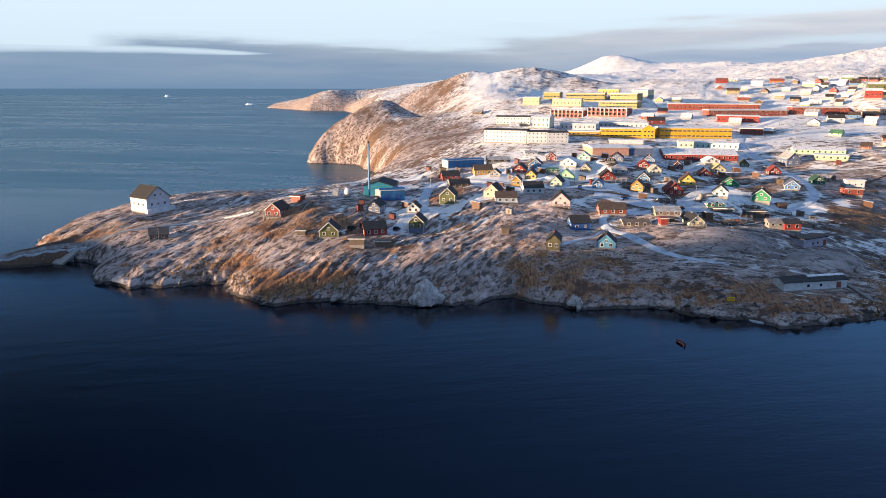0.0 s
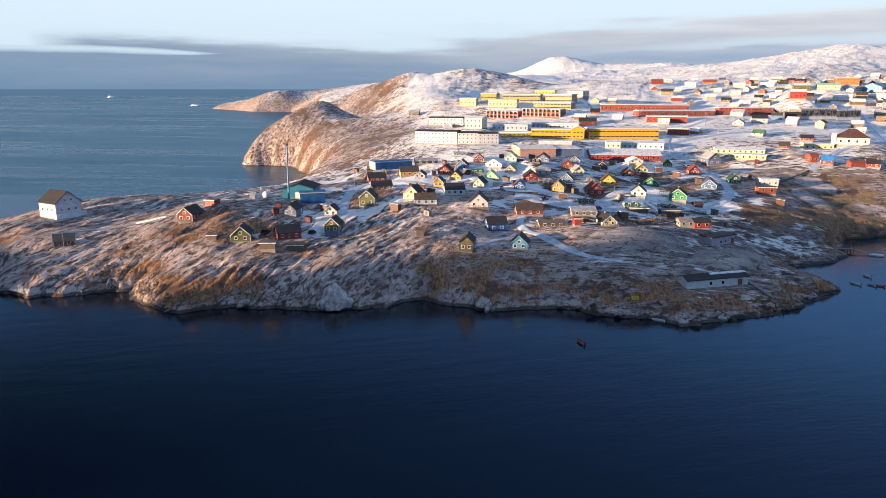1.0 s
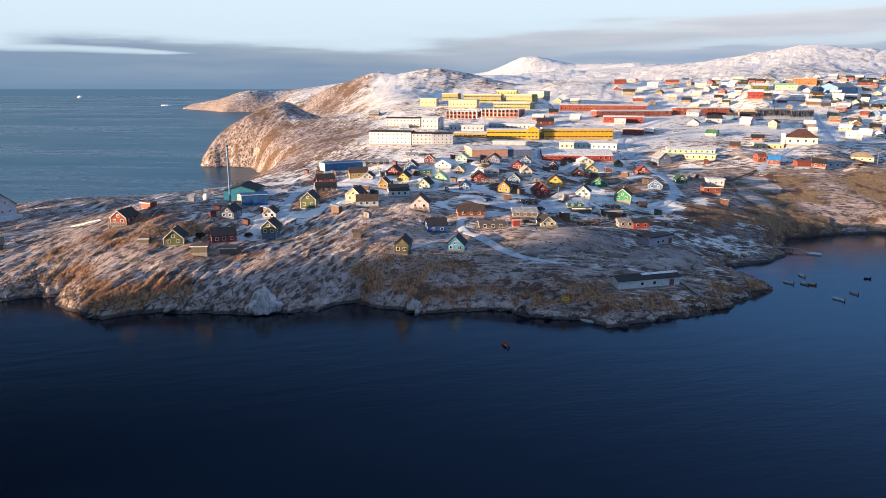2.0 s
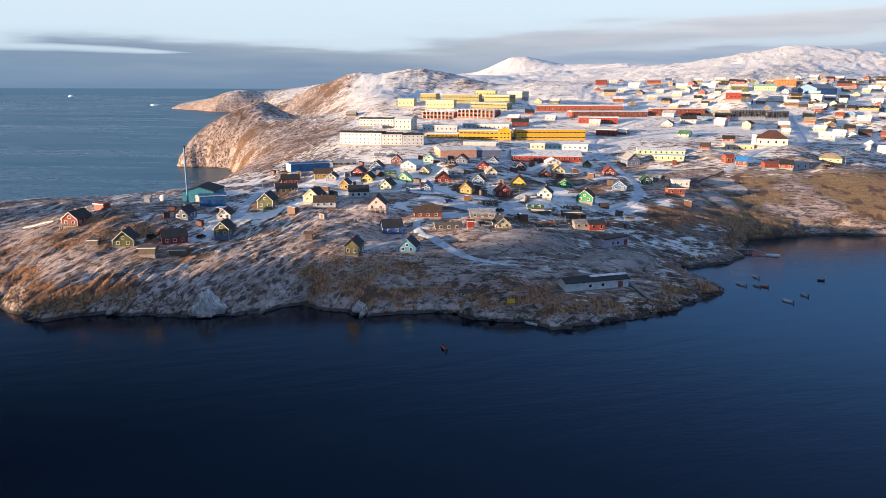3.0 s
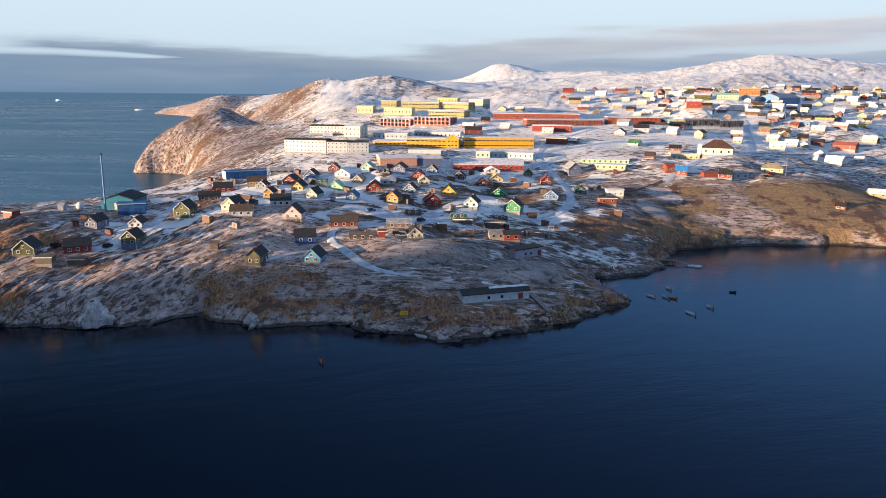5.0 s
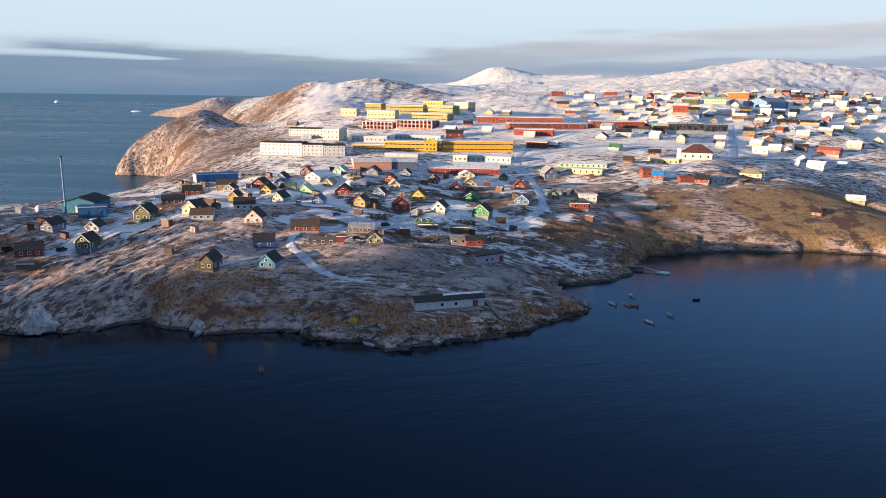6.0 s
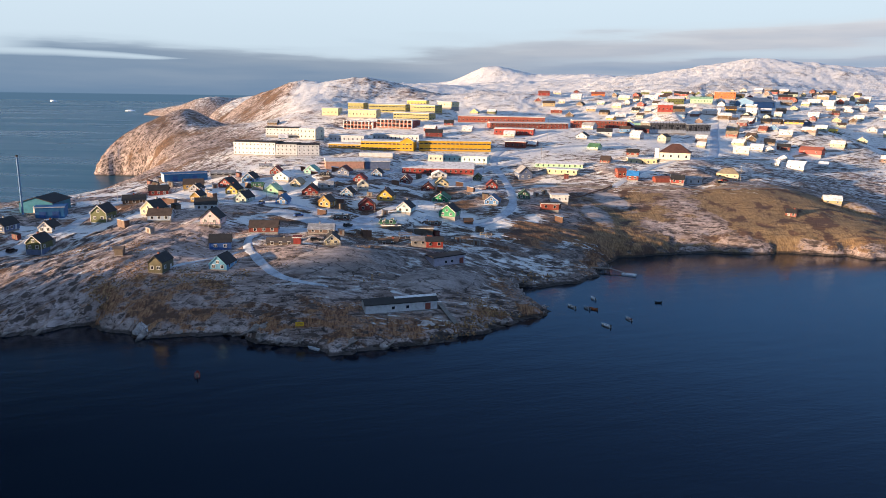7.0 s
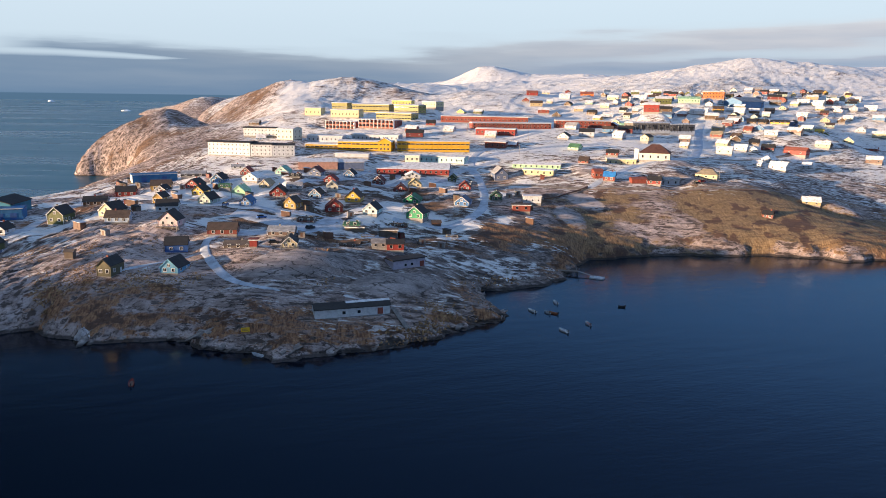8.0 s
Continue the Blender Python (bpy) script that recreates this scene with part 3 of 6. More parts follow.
block('storage_hut', 162.2, 342.0, 14.4, 3.9, 4, 2.5, 0, 'brownwood', 'brownroof', 0, 'gable')
block('storage_hut', 87.7, 283.0, 18.2, 2.7, 4, 2.7, 0, 'red', 'red', 0, 'flat')
block('storage_hut', -63.2, 310.8, 22.6, 4.8, 4, 2.6, -24, 'brick', 'brick', 0, 'flat')
block('storage_hut', -32.3, 265.0, 13.7, 5.7, 4, 2.5, 0, 'timber', 'timber', 0, 'flat')
block('storage_hut', -22.9, 269.0, 11.9, 5.7, 4, 2.5, 0, 'timber', 'timber', 0, 'flat')
block('storage_hut', -55.8, 278.5, 14.6, 3.4, 3, 1.9, 0, 'timber', 'timber', 0, 'flat')
block('storage_hut', 24.2, 276.5, 15.7, 2.9, 3, 2.6, 0, 'timber', 'timber', 0, 'gable')
block('storage_hut', -48.8, 325.0, 23.4, 2.3, 4, 2.2, 0, 'grey', 'grey', 0, 'gable')
block('storage_hut', 125.1, 318.5, 16.8, 8.2, 3, 2.1, -14, 'timber', 'timber', 0, 'flat')
block('storage_hut', 304.8, 412.0, 25.5, 8.9, 6, 3.7, -0, 'palegrey', 'grey', 1, 'gable')
block('storage_hut', 284.1, 408.5, 27.0, 8.4, 5, 2.7, 0, 'brick', 'brick', 0, 'gable')
block('storage_hut', 263.8, 420.0, 28.5, 5.0, 6, 4.4, 0, 'brick', 'brick', 1, 'gable')
cottage(327, 870, 75.5, 7.0, 12.9, 3.5, 2.3, 80, 'red', 'brick')
cottage(349, 892, 77.7, 7.0, 8.4, 1.9, 2.3, 80, 'cream', 'snow')
cottage(446, 1140, 80.5, 8.5, 8.0, 1.8, 2.8, -25, 'maroon', 'dark')
cottage(363, 856, 72.5, 7.0, 12.7, 3.5, 2.3, 62, 'palegrey', 'snow')
cottage(431, 1010, 80.0, 7.0, 7.5, 1.7, 2.3, 55, 'olivegreen', 'snow')
cottage(398, 884, 75.3, 7.0, 15.6, 3.5, 2.3, 74, 'orange', 'brick')
cottage(453, 972, 80.8, 7.0, 7.9, 1.7, 2.3, 74, 'steel', 'slate')
cottage(419, 849, 71.6, 7.0, 12.7, 3.5, 2.3, 61, 'cream', 'snow')
cottage(431, 838, 71.1, 7.0, 9.2, 2.3, 2.3, 69, 'ivory', 'snow')
cottage(394, 802, 63.6, 7.0, 9.8, 2.6, 2.3, 59, 'cream', 'snow')
cottage(320, 817, 64.2, 7.0, 13.2, 3.5, 2.3, 80, 'tan', 'brownroof')
cottage(322, 791, 57.3, 7.0, 11.8, 3.5, 2.3, 79, 'brick', 'snow')
cottage(334, 779, 54.6, 8.5, 8.0, 1.4, 2.8, -25, 'brown', 'snow')
cottage(362, 795, 59.8, 7.0, 9.7, 2.6, 2.3, 76, 'tan', 'snow')
cottage(372, 778, 56.6, 7.0, 9.6, 2.5, 2.3, 53, 'brown', 'dark')
cottage(404, 771, 60.5, 7.0, 7.4, 1.7, 2.3, 61, 'brown', 'dark')
cottage(383, 758, 54.2, 7.0, 10.4, 2.9, 2.3, 75, 'palegrey', 'snow')
cottage(358, 821, 65.6, 7.8, 8.0, 1.4, 2.6, -37, 'brown', 'dark')
cottage(339, 832, 67.9, 7.0, 6.7, 1.7, 2.3, 70, 'cream', 'snow')
cottage(383, 825, 67.0, 7.0, 7.9, 1.7, 2.3, 66, 'mint', 'snow')
cottage(312, 836, 69.0, 7.9, 8.0, 1.4, 2.6, -13, 'brick', 'snow')
cottage(184, 616, 50.3, 7.0, 7.4, 1.7, 2.3, 79, 'red', 'dark')
cottage(167, 598, 45.9, 7.0, 9.6, 2.5, 2.3, 67, 'brick', 'snow')
cottage(168, 578, 42.5, 7.0, 13.2, 3.5, 2.3, 80, 'maroon', 'dark')
cottage(197, 593, 46.7, 7.0, 8.0, 1.7, 2.3, 64, 'palegrey', 'snow')
cottage(251, 791, 55.7, 7.0, 9.6, 2.5, 2.3, 67, 'olive', 'snow')
cottage(233, 793, 56.2, 8.5, 8.0, 1.4, 2.8, -30, 'straw', 'snow')
cottage(473, 923, 79.4, 7.0, 10.1, 2.7, 2.3, 71, 'olive', 'snow')
cottage(449, 841, 72.5, 7.0, 15.0, 3.5, 2.3, 57, 'palegrey', 'snow')
cottage(403, 766, 60.1, 7.0, 7.3, 1.7, 2.3, 48, 'ivory', 'dark')
cottage(411, 754, 60.3, 7.0, 6.2, 1.7, 2.3, 61, 'brown', 'snow')
cottage(494, 906, 79.5, 7.0, 12.4, 3.5, 2.3, 68, 'olivegreen', 'snow')
cottage(517, 884, 79.6, 8.5, 8.0, 1.4, 2.8, -40, 'white', 'snow')
cottage(430, 715, 56.2, 7.0, 10.9, 3.1, 2.3, 53, 'steel', 'slate')
cottage(443, 711, 58.0, 7.0, 8.8, 2.1, 2.3, 55, 'brick', 'snow')
cottage(459, 708, 59.9, 7.0, 16.7, 3.5, 2.3, 55, 'white', 'snow')
cottage(465, 693, 55.8, 7.0, 12.5, 3.5, 2.3, 67, 'brown', 'snow')
cottage(432, 727, 61.0, 7.0, 13.0, 3.5, 2.3, 69, 'brown', 'dark')
cottage(415, 716, 53.3, 7.0, 7.9, 1.7, 2.3, 53, 'white', 'snow')
cottage(450, 621, 53.9, 7.0, 9.5, 2.5, 2.3, 42, 'red', 'snow')
cottage(462, 613, 54.7, 7.0, 7.7, 1.7, 2.3, 62, 'brown', 'dark')
cottage(469, 606, 54.5, 7.0, 6.8, 1.7, 2.3, 43, 'brown', 'dark')
cottage(455, 588, 49.9, 8.5, 8.0, 1.7, 2.8, -34, 'steel', 'snow')
cottage(446, 587, 49.0, 7.0, 6.6, 1.7, 2.3, 44, 'brick', 'brick')
cottage(429, 574, 44.0, 7.0, 7.3, 1.7, 2.3, 40, 'tan', 'brownroof')
cottage(415, 580, 44.6, 7.0, 8.9, 2.2, 2.3, 54, 'brick', 'tan')
cottage(407, 552, 39.3, 7.0, 9.3, 2.3, 2.3, 41, 'tan', 'snow')
cottage(392, 520, 35.5, 7.0, 11.0, 3.2, 2.3, 57, 'ivory', 'snow')
cottage(416, 541, 36.6, 7.0, 9.2, 2.3, 2.3, 52, 'white', 'white')
cottage(425, 538, 35.9, 7.6, 8.0, 1.5, 2.5, -39, 'white', 'snow')
cottage(439, 543, 36.8, 7.0, 9.2, 2.3, 2.3, 53, 'maroon', 'dark')
cottage(457, 534, 34.0, 7.0, 16.7, 3.5, 2.3, 36, 'red', 'brick')
cottage(420, 507, 31.0, 8.5, 8.0, 1.9, 2.8, -57, 'palegrey', 'snow')
cottage(397, 482, 30.4, 7.0, 6.0, 1.7, 2.3, 49, 'white', 'snow')
cottage(410, 477, 28.1, 7.0, 11.6, 3.5, 2.3, 38, 'white', 'white')
cottage(443, 497, 27.7, 7.0, 6.0, 1.7, 2.3, 47, 'white', 'snow')
cottage(488, 549, 38.7, 7.0, 10.2, 2.8, 2.3, 50, 'cream', 'snow')
cottage(601, 762, 70.3, 7.0, 11.8, 3.5, 2.3, 61, 'white', 'snow')
cottage(588, 755, 69.1, 7.0, 8.5, 1.9, 2.3, 38, 'khaki', 'snow')
cottage(613, 756, 69.2, 7.0, 14.9, 3.5, 2.3, 39, 'ivory', 'snow')
cottage(640, 770, 71.7, 7.0, 11.9, 3.5, 2.3, 53, 'white', 'snow')
cottage(623, 733, 63.6, 8.3, 8.0, 1.4, 2.7, -39, 'white', 'white')
cottage(572, 714, 58.0, 7.0, 10.1, 2.7, 2.3, 46, 'white', 'snow')
cottage(583, 788, 74.9, 7.0, 14.3, 3.5, 2.3, 58, 'maroon', 'dark')
cottage(566, 739, 65.0, 7.3, 8.0, 1.6, 2.4, -50, 'tan', 'snow')
cottage(501, 715, 61.0, 7.0, 17.9, 3.5, 2.3, 47, 'palegrey', 'snow')
cottage(524, 722, 61.0, 7.0, 10.1, 2.7, 2.3, 63, 'brown', 'snow')
cottage(337, 578, 47.3, 7.0, 11.2, 3.3, 2.3, 68, 'maroon', 'dark')
cottage(383, 703, 44.7, 7.0, 12.6, 3.5, 2.3, 69, 'palegrey', 'mint')
cottage(278, 515, 38.4, 7.0, 7.8, 1.7, 2.3, 48, 'mint', 'green')
cottage(280, 552, 44.1, 8.5, 8.0, 1.7, 2.8, -31, 'palegrey', 'dark')
cottage(299, 558, 45.5, 7.0, 11.5, 3.4, 2.3, 73, 'palegrey', 'dark')
cottage(268, 460, 33.8, 7.0, 6.0, 1.7, 2.3, 62, 'brick', 'brownroof')
cottage(236, 529, 39.1, 7.0, 6.0, 1.7, 2.3, 62, 'brick', 'snow')
cottage(226, 567, 44.1, 7.0, 8.4, 1.9, 2.3, 72, 'ivory', 'snow')
cottage(54, 557, 40.6, 7.0, 6.6, 1.7, 2.3, 90, 'steel', 'snow')
cottage(32, 680, 46.3, 7.0, 8.9, 2.1, 2.3, 77, 'brown', 'grey')
cottage(378, 389, 17.5, 7.0, 9.2, 2.3, 2.3, 64, 'tan', 'snow')
cottage(576, 611, 31.8, 7.0, 9.4, 2.4, 2.3, 43, 'brick', 'snow')
cottage(506, 513, 29.7, 7.0, 10.8, 3.1, 2.3, 51, 'rust', 'snow')
cottage(617, 659, 41.2, 7.0, 12.0, 3.5, 2.3, 55, 'cream', 'snow')
cottage(529, 578, 40.5, 8.5, 8.0, 2.0, 2.8, -37, 'cream', 'snow')
cottage(492, 551, 39.4, 8.5, 8.0, 2.2, 2.8, -31, 'brown', 'snow')
cottage(609, 675, 45.6, 8.5, 8.0, 1.9, 2.8, -32, 'palegrey', 'snow')
cottage(589, 701, 54.1, 8.5, 8.0, 1.6, 2.8, -43, 'tan', 'snow')
cottage(661, 736, 65.3, 7.0, 11.3, 3.3, 2.3, 57, 'white', 'snow')
cottage(618, 709, 56.4, 7.0, 8.9, 2.1, 2.3, 55, 'ivory', 'snow')
cottage(624, 738, 64.8, 7.0, 8.2, 1.8, 2.3, 47, 'palegrey', 'snow')
cottage(647, 703, 55.8, 7.0, 10.8, 3.1, 2.3, 54, 'steel', 'snow')
cottage(700, 816, 74.3, 7.0, 11.3, 3.3, 2.3, 45, 'ivory', 'snow')
cottage(604, 736, 64.6, 7.0, 8.1, 1.8, 2.3, 58, 'khaki', 'snow')
cottage(435, 557, 40.3, 7.0, 7.6, 1.7, 2.3, 63, 'brown', 'dark')
cottage(424, 566, 42.3, 7.7, 8.0, 1.4, 2.6, -25, 'brown', 'snow')
cottage(367, 533, 39.0, 7.0, 6.0, 1.7, 2.3, 55, 'tan', 'snow')
ROADS = []
ROADS.append(([(101, 247), (92, 251), (83, 258), (75, 271), (69, 287), (67, 298), (72, 306)], 1.5))
ROADS.append(([(72, 306), (86, 310), (101, 313), (110, 325), (115, 339), (125, 352), (137, 359)], 3.4))
ROADS.append(([(197, 439), (195, 413), (192, 387), (189, 369), (185, 357), (178, 347), (167, 340), (155, 339), (142, 342)], 2.0))
ROADS.append(([(192, 417), (211, 415), (230, 410), (254, 403), (287, 400), (329, 399), (361, 404)], 1.7))
ROADS.append(([(-8, 357), (-9, 339), (-9, 321), (-8, 310), (-14, 302), (-19, 291), (-23, 282)], 2.2))
ROADS.append(([(-8, 357), (-2, 384), (12, 387), (25, 373), (49, 354), (66, 351), (87, 344), (106, 344), (115, 339)], 2.0))
ROADS.append(([(352, 484), (382, 542), (403, 588), (442, 665)], 3.0))
ROADS.append(([(197, 439), (196, 458), (200, 486), (211, 513), (235, 546), (269, 575)], 2.2))
ROADS.append(([(60, 351), (63, 371), (71, 383), (89, 387), (104, 404), (124, 423), (140, 418), (169, 426), (180, 443), (194, 463)], 2.0))
ROADS.append(([(352, 484), (321, 465), (286, 434), (254, 403)], 2.0))
ROADS.append(([(352, 484), (388, 494), (449, 532), (484, 541)], 2.0))
ROADS.append(([(115, 339), (131, 314), (139, 324), (143, 338)], 1.8))
ROADS.append(([(51, 400), (71, 416), (88, 429), (110, 417), (135, 453), (141, 474)], 2.0))
ROADS.append(([(-181, 286), (-169, 290), (-156, 298), (-140, 299), (-127, 303), (-113, 311), (-97, 315), (-80, 309)], 1.3))
ROADS.append(([(71, 337), (84, 332), (97, 322), (112, 321), (125, 331)], 4.2))
ROADS.append(([(64, 289), (56, 277), (50, 272), (44, 266)], 0.7))
ROADS.append(([(133, 456), (151, 441), (179, 452), (196, 462)], 2.2))
ROADS.append(([(196, 462), (215, 480), (206, 490), (228, 507), (258, 522), (300, 530)], 2.4))


# ---------------------------------------------------------------- landform
SHORE_NEAR = [(-330, 262), (-240, 270), (-179, 281), (-160, 286), (-155, 294), (-150, 294), (-143, 286), (-137, 283), (-134, 263), (-122, 257),
              (-114, 251), (-106, 253), (-91, 257), (-81, 259), (-77, 246), (-68, 238), (-56, 231), (-54, 234), (-47, 234), (-38, 237),
              (-34, 232), (-26, 233), (-16, 233), (-7, 230), (-1, 231), (7, 234), (16, 237), (19, 240), (25, 242), (29, 236), (39, 231),
              (44, 228), (57, 229), (67, 230), (76, 228), (81, 221), (91, 218), (98, 217), (103, 209), (108, 210), (118, 211), (135, 218),
              (145, 221), (151, 225), (165, 235), (173, 240), (181, 245), (182, 248), (178, 253), (174, 260), (174, 269), (174, 277)]
SHORE_BAY = [(181, 281), (184, 279), (194, 285), (201, 288), (211, 298), (220, 309), (233, 333), (251, 336), (267, 340), (295, 338), (325, 338),
             (337, 334), (350, 330), (354, 320), (368, 323), (400, 328), (480, 330), (700, 300), (1500, 100), (4500, 0)]
SHORE_WEST = [(4500, 4700), (-50, 4700), (-100, 3000), (-240, 2620), (-420, 2640), (-590, 2480), (-571, 2386),
              (-390, 2120), (-285, 2116), (-230, 1900), (-190, 1500), (-140, 1150), (-100, 930), (-92, 860),
              (-118, 800), (-128, 740), (-131, 695), (-127, 678), (-104, 680), (-79, 666), (-68, 628), (-48, 585),
              (-46, 540), (-56, 490), (-66, 440), (-90, 412), (-130, 405), (-172, 393), (-193, 370), (-191, 338),
              (-184, 318), (-174, 305), (-186, 294), (-250, 287), (-330, 284)]
COAST = np.array(SHORE_NEAR + SHORE_BAY + SHORE_WEST, float)


def shore_distance(x, y):
    """Metres to the waterline, positive on land."""
    best = np.full(x.shape, 1e12)
    inside = np.zeros(x.shape, bool)
    for (ax, ay), (bx, by) in zip(COAST, np.roll(COAST, -1, 0)):
        dx, dy = bx - ax, by - ay
        s = np.clip(((x - ax) * dx + (y - ay) * dy) / (dx * dx + dy * dy), 0, 1)
        best = np.minimum(best, (x - ax - s * dx) ** 2 + (y - ay - s * dy) ** 2)
        if ay != by:
            inside ^= ((ay > y) != (by > y)) & (x < dx * (y - ay) / (by - ay) + ax)
    return np.where(inside, 1, -1) * np.sqrt(best)


def lattice(ix, iy, seed):
    h = (ix * 374761393 + iy * 668265263 + seed * 1442695041) & 0xFFFFFFFF
    h = ((h ^ (h >> 13)) * 1274126177) & 0xFFFFFFFF
    return ((h ^ (h >> 16)) & 0xFFFF) / 32767.5 - 1


def value_noise(x, y, seed):
    ix, iy = np.floor(x).astype(np.int64), np.floor(y).astype(np.int64)
    u, v = x - ix, y - iy
    u, v = u * u * (3 - 2 * u), v * v * (3 - 2 * v)
    a, b = lattice(ix, iy, seed), lattice(ix + 1, iy, seed)
    c, d = lattice(ix, iy + 1, seed), lattice(ix + 1, iy + 1, seed)
    return (a + (b - a) * u) * (1 - v) + (c + (d - c) * u) * v


def fractal(x, y, seed, octaves=4, gain=0.5):
    total, weight = 0, 1
    for n in range(octaves):
        total = total + weight * value_noise(x * 2 ** n + 17.3 * n, y * 2 ** n - 9.1 * n, seed + n)
        weight *= gain
    return total


KNOLLS_POINT = [(-45, 277, 30, -3.6), (-290, 276, 30, 3.0), (188, 296, 30, -5.3), (82, 235, 30, 3.7),
    (-172, 294, 30, 0.9), (25, 319, 30, 13.4), (-104, 321, 30, -14.6), (121, 325, 30, -10.1),
    (147, 227, 30, -0.1), (27, 256, 30, 7.6), (75, 296, 29, -3.0), (144, 285, 30, 5.3),
    (-215, 280, 30, 4.4), (-13, 304, 30, -7.1), (-8, 239, 30, -5.2), (-64, 310, 30, 17.4),
    (61, 264, 30, 3.8), (114, 231, 30, 0.2), (101, 282, 30, 5.7), (-124, 301, 30, 8.0),
    (50, 307, 30, -1.6), (148, 259, 30, -1.7), (-22, 266, 30, 11.7), (56, 240, 27, -6.1)]
KNOLLS_COVE = [(-1, 406, 50, -0.6), (700, 380, 60, 1.6), (341, 365, 60, -0.8), (-183, 335, 45, -8.6),
    (179, 440, 49, -9.9), (100, 331, 36, 13.7), (600, 420, 60, 24.3), (422, 434, 57, -14.2),
    (244, 357, 60, -14.1), (-98, 372, 44, 2.0), (92, 439, 35, 7.2), (-26, 334, 41, 7.6),
    (177, 363, 60, 20.5), (291, 409, 58, 10.6), (35, 349, 42, -0.0), (368, 414, 57, 13.2),
    (239, 428, 59, 12.2), (91, 386, 48, -3.4), (-130, 338, 37, 13.0), (136, 420, 40, 2.5),
    (-40, 430, 43, 6.1), (-176, 380, 59, 7.3), (51, 402, 46, 16.5), (-59, 385, 48, 5.4)]
KNOLLS_TOWN = [(52, 452, 46, -6.8), (1300, 600, 110, 59.5), (520, 608, 56, -4.3), (900, 450, 110, 56.9),
    (307, 468, 71, 5.0), (194, 635, 49, 9.0), (37, 636, 73, -18.2), (331, 598, 66, 16.1),
    (476, 494, 65, 17.6), (166, 485, 56, 15.9), (-40, 470, 60, -8.5), (244, 567, 72, 16.8),
    (73, 561, 69, 12.7), (401, 471, 59, 12.7), (-18, 581, 83, -0.8), (395, 581, 73, 10.7),
    (113, 443, 37, -1.2), (111, 514, 61, -0.4), (28, 501, 65, 23.6), (281, 601, 61, 6.4),
    (469, 541, 51, -12.9), (516, 561, 50, 11.8), (474, 602, 52, 27.1), (157, 612, 55, -2.5)]
KNOLLS_HEAD = [(711, 813, 140, 43.8), (2000, 1000, 140, 93.6), (-123, 700, 123, 39.6), (210, 1000, 101, -18.6),
    (1100, 900, 140, 29.3), (169, 641, 52, 6.5), (453, 742, 94, 12.1), (-38, 1000, 96, -117.0),
    (554, 1000, 140, 32.9), (900, 700, 140, 38.6), (75, 850, 103, -15.7), (374, 950, 140, 4.4),
    (733, 950, 126, -18.1), (-54, 830, 96, 99.9), (85, 963, 65, 19.7), (258, 900, 126, 57.4),
    (76, 694, 92, 42.8), (544, 739, 92, 13.6), (17, 912, 72, 14.6), (680, 1000, 123, 11.3),
    (-80, 770, 101, -60.1), (499, 785, 97, 7.6), (134, 1000, 79, 0.5), (26, 967, 59, 44.7)]
KNOLLS_FAR = [(816, 1247, 229, 86.3), (2500, 2500, 420, 107.8), (-50, 1150, 183, 48.7), (800, 3000, 420, 11.8),
    (-437, 2437, 420, -0.3), (1600, 1500, 420, 47.9), (445, 2109, 259, 97.6), (1200, 2400, 420, 140.7),
    (474, 1500, 192, 55.8), (1158, 1500, 284, 3.9), (0, 1500, 332, 22.6), (213, 1300, 283, 32.6),
    (100, 2700, 420, 31.4), (50, 1900, 323, 11.7), (724, 1912, 324, -62.7), (62, 2294, 235, 15.9),
    (1364, 1673, 326, 89.6), (623, 1336, 190, -2.5), (975, 1412, 251, 37.3), (639, 1670, 210, 59.7),
    (-156, 2155, 305, 35.4), (328, 2325, 229, 29.0), (621, 1500, 153, -41.3), (218, 2146, 207, -30.2)]
KNOLLS_RIDGE = [(711, 813, 41, -5.7), (-103, 760, 38, -16.5), (-437, 2437, 122, 0.6), (1364, 1673, 84, -14.1),
    (-98, 1500, 75, -7.5), (621, 1500, 75, 14.7), (453, 742, 37, 11.9), (371, 2262, 113, -17.3),
    (137, 968, 48, 24.6), (1056, 1354, 68, -7.2), (213, 1300, 65, 11.0), (732, 1973, 99, 51.2),
    (776, 1278, 64, 4.9), (-83, 2186, 109, -1.2), (-38, 1000, 50, 72.9), (623, 1336, 67, 8.7),
    (-39, 840, 42, -33.7), (652, 1700, 85, 35.8), (1158, 1500, 75, -5.2), (531, 2087, 104, 38.9),
    (138, 2335, 117, 5.7), (42, 941, 47, 3.4), (839, 1400, 70, 0.9), (-255, 2300, 115, -1.1)]

# the hump of the headland, the saddle behind it, the far cape and the crests of the snow hills
KNOLLS_CREST = [(-62, 745, 24, 17), (0, 775, 40, -26), (-345, 2230, 48, 15), (-235, 2150, 70, -27), (-80, 1240, 60, -14), (455, 2107, 70, 13),
    (560, 2070, 50, -10), (349, 2117, 45, -13), (104, 946, 30, 4), (829, 1262, 45, 5), (908, 1251, 35, -8), (616, 1327, 25, -5), (30, 940, 18, 6), (-92, 706, 18, 7), (-27, 738, 15, -10)]


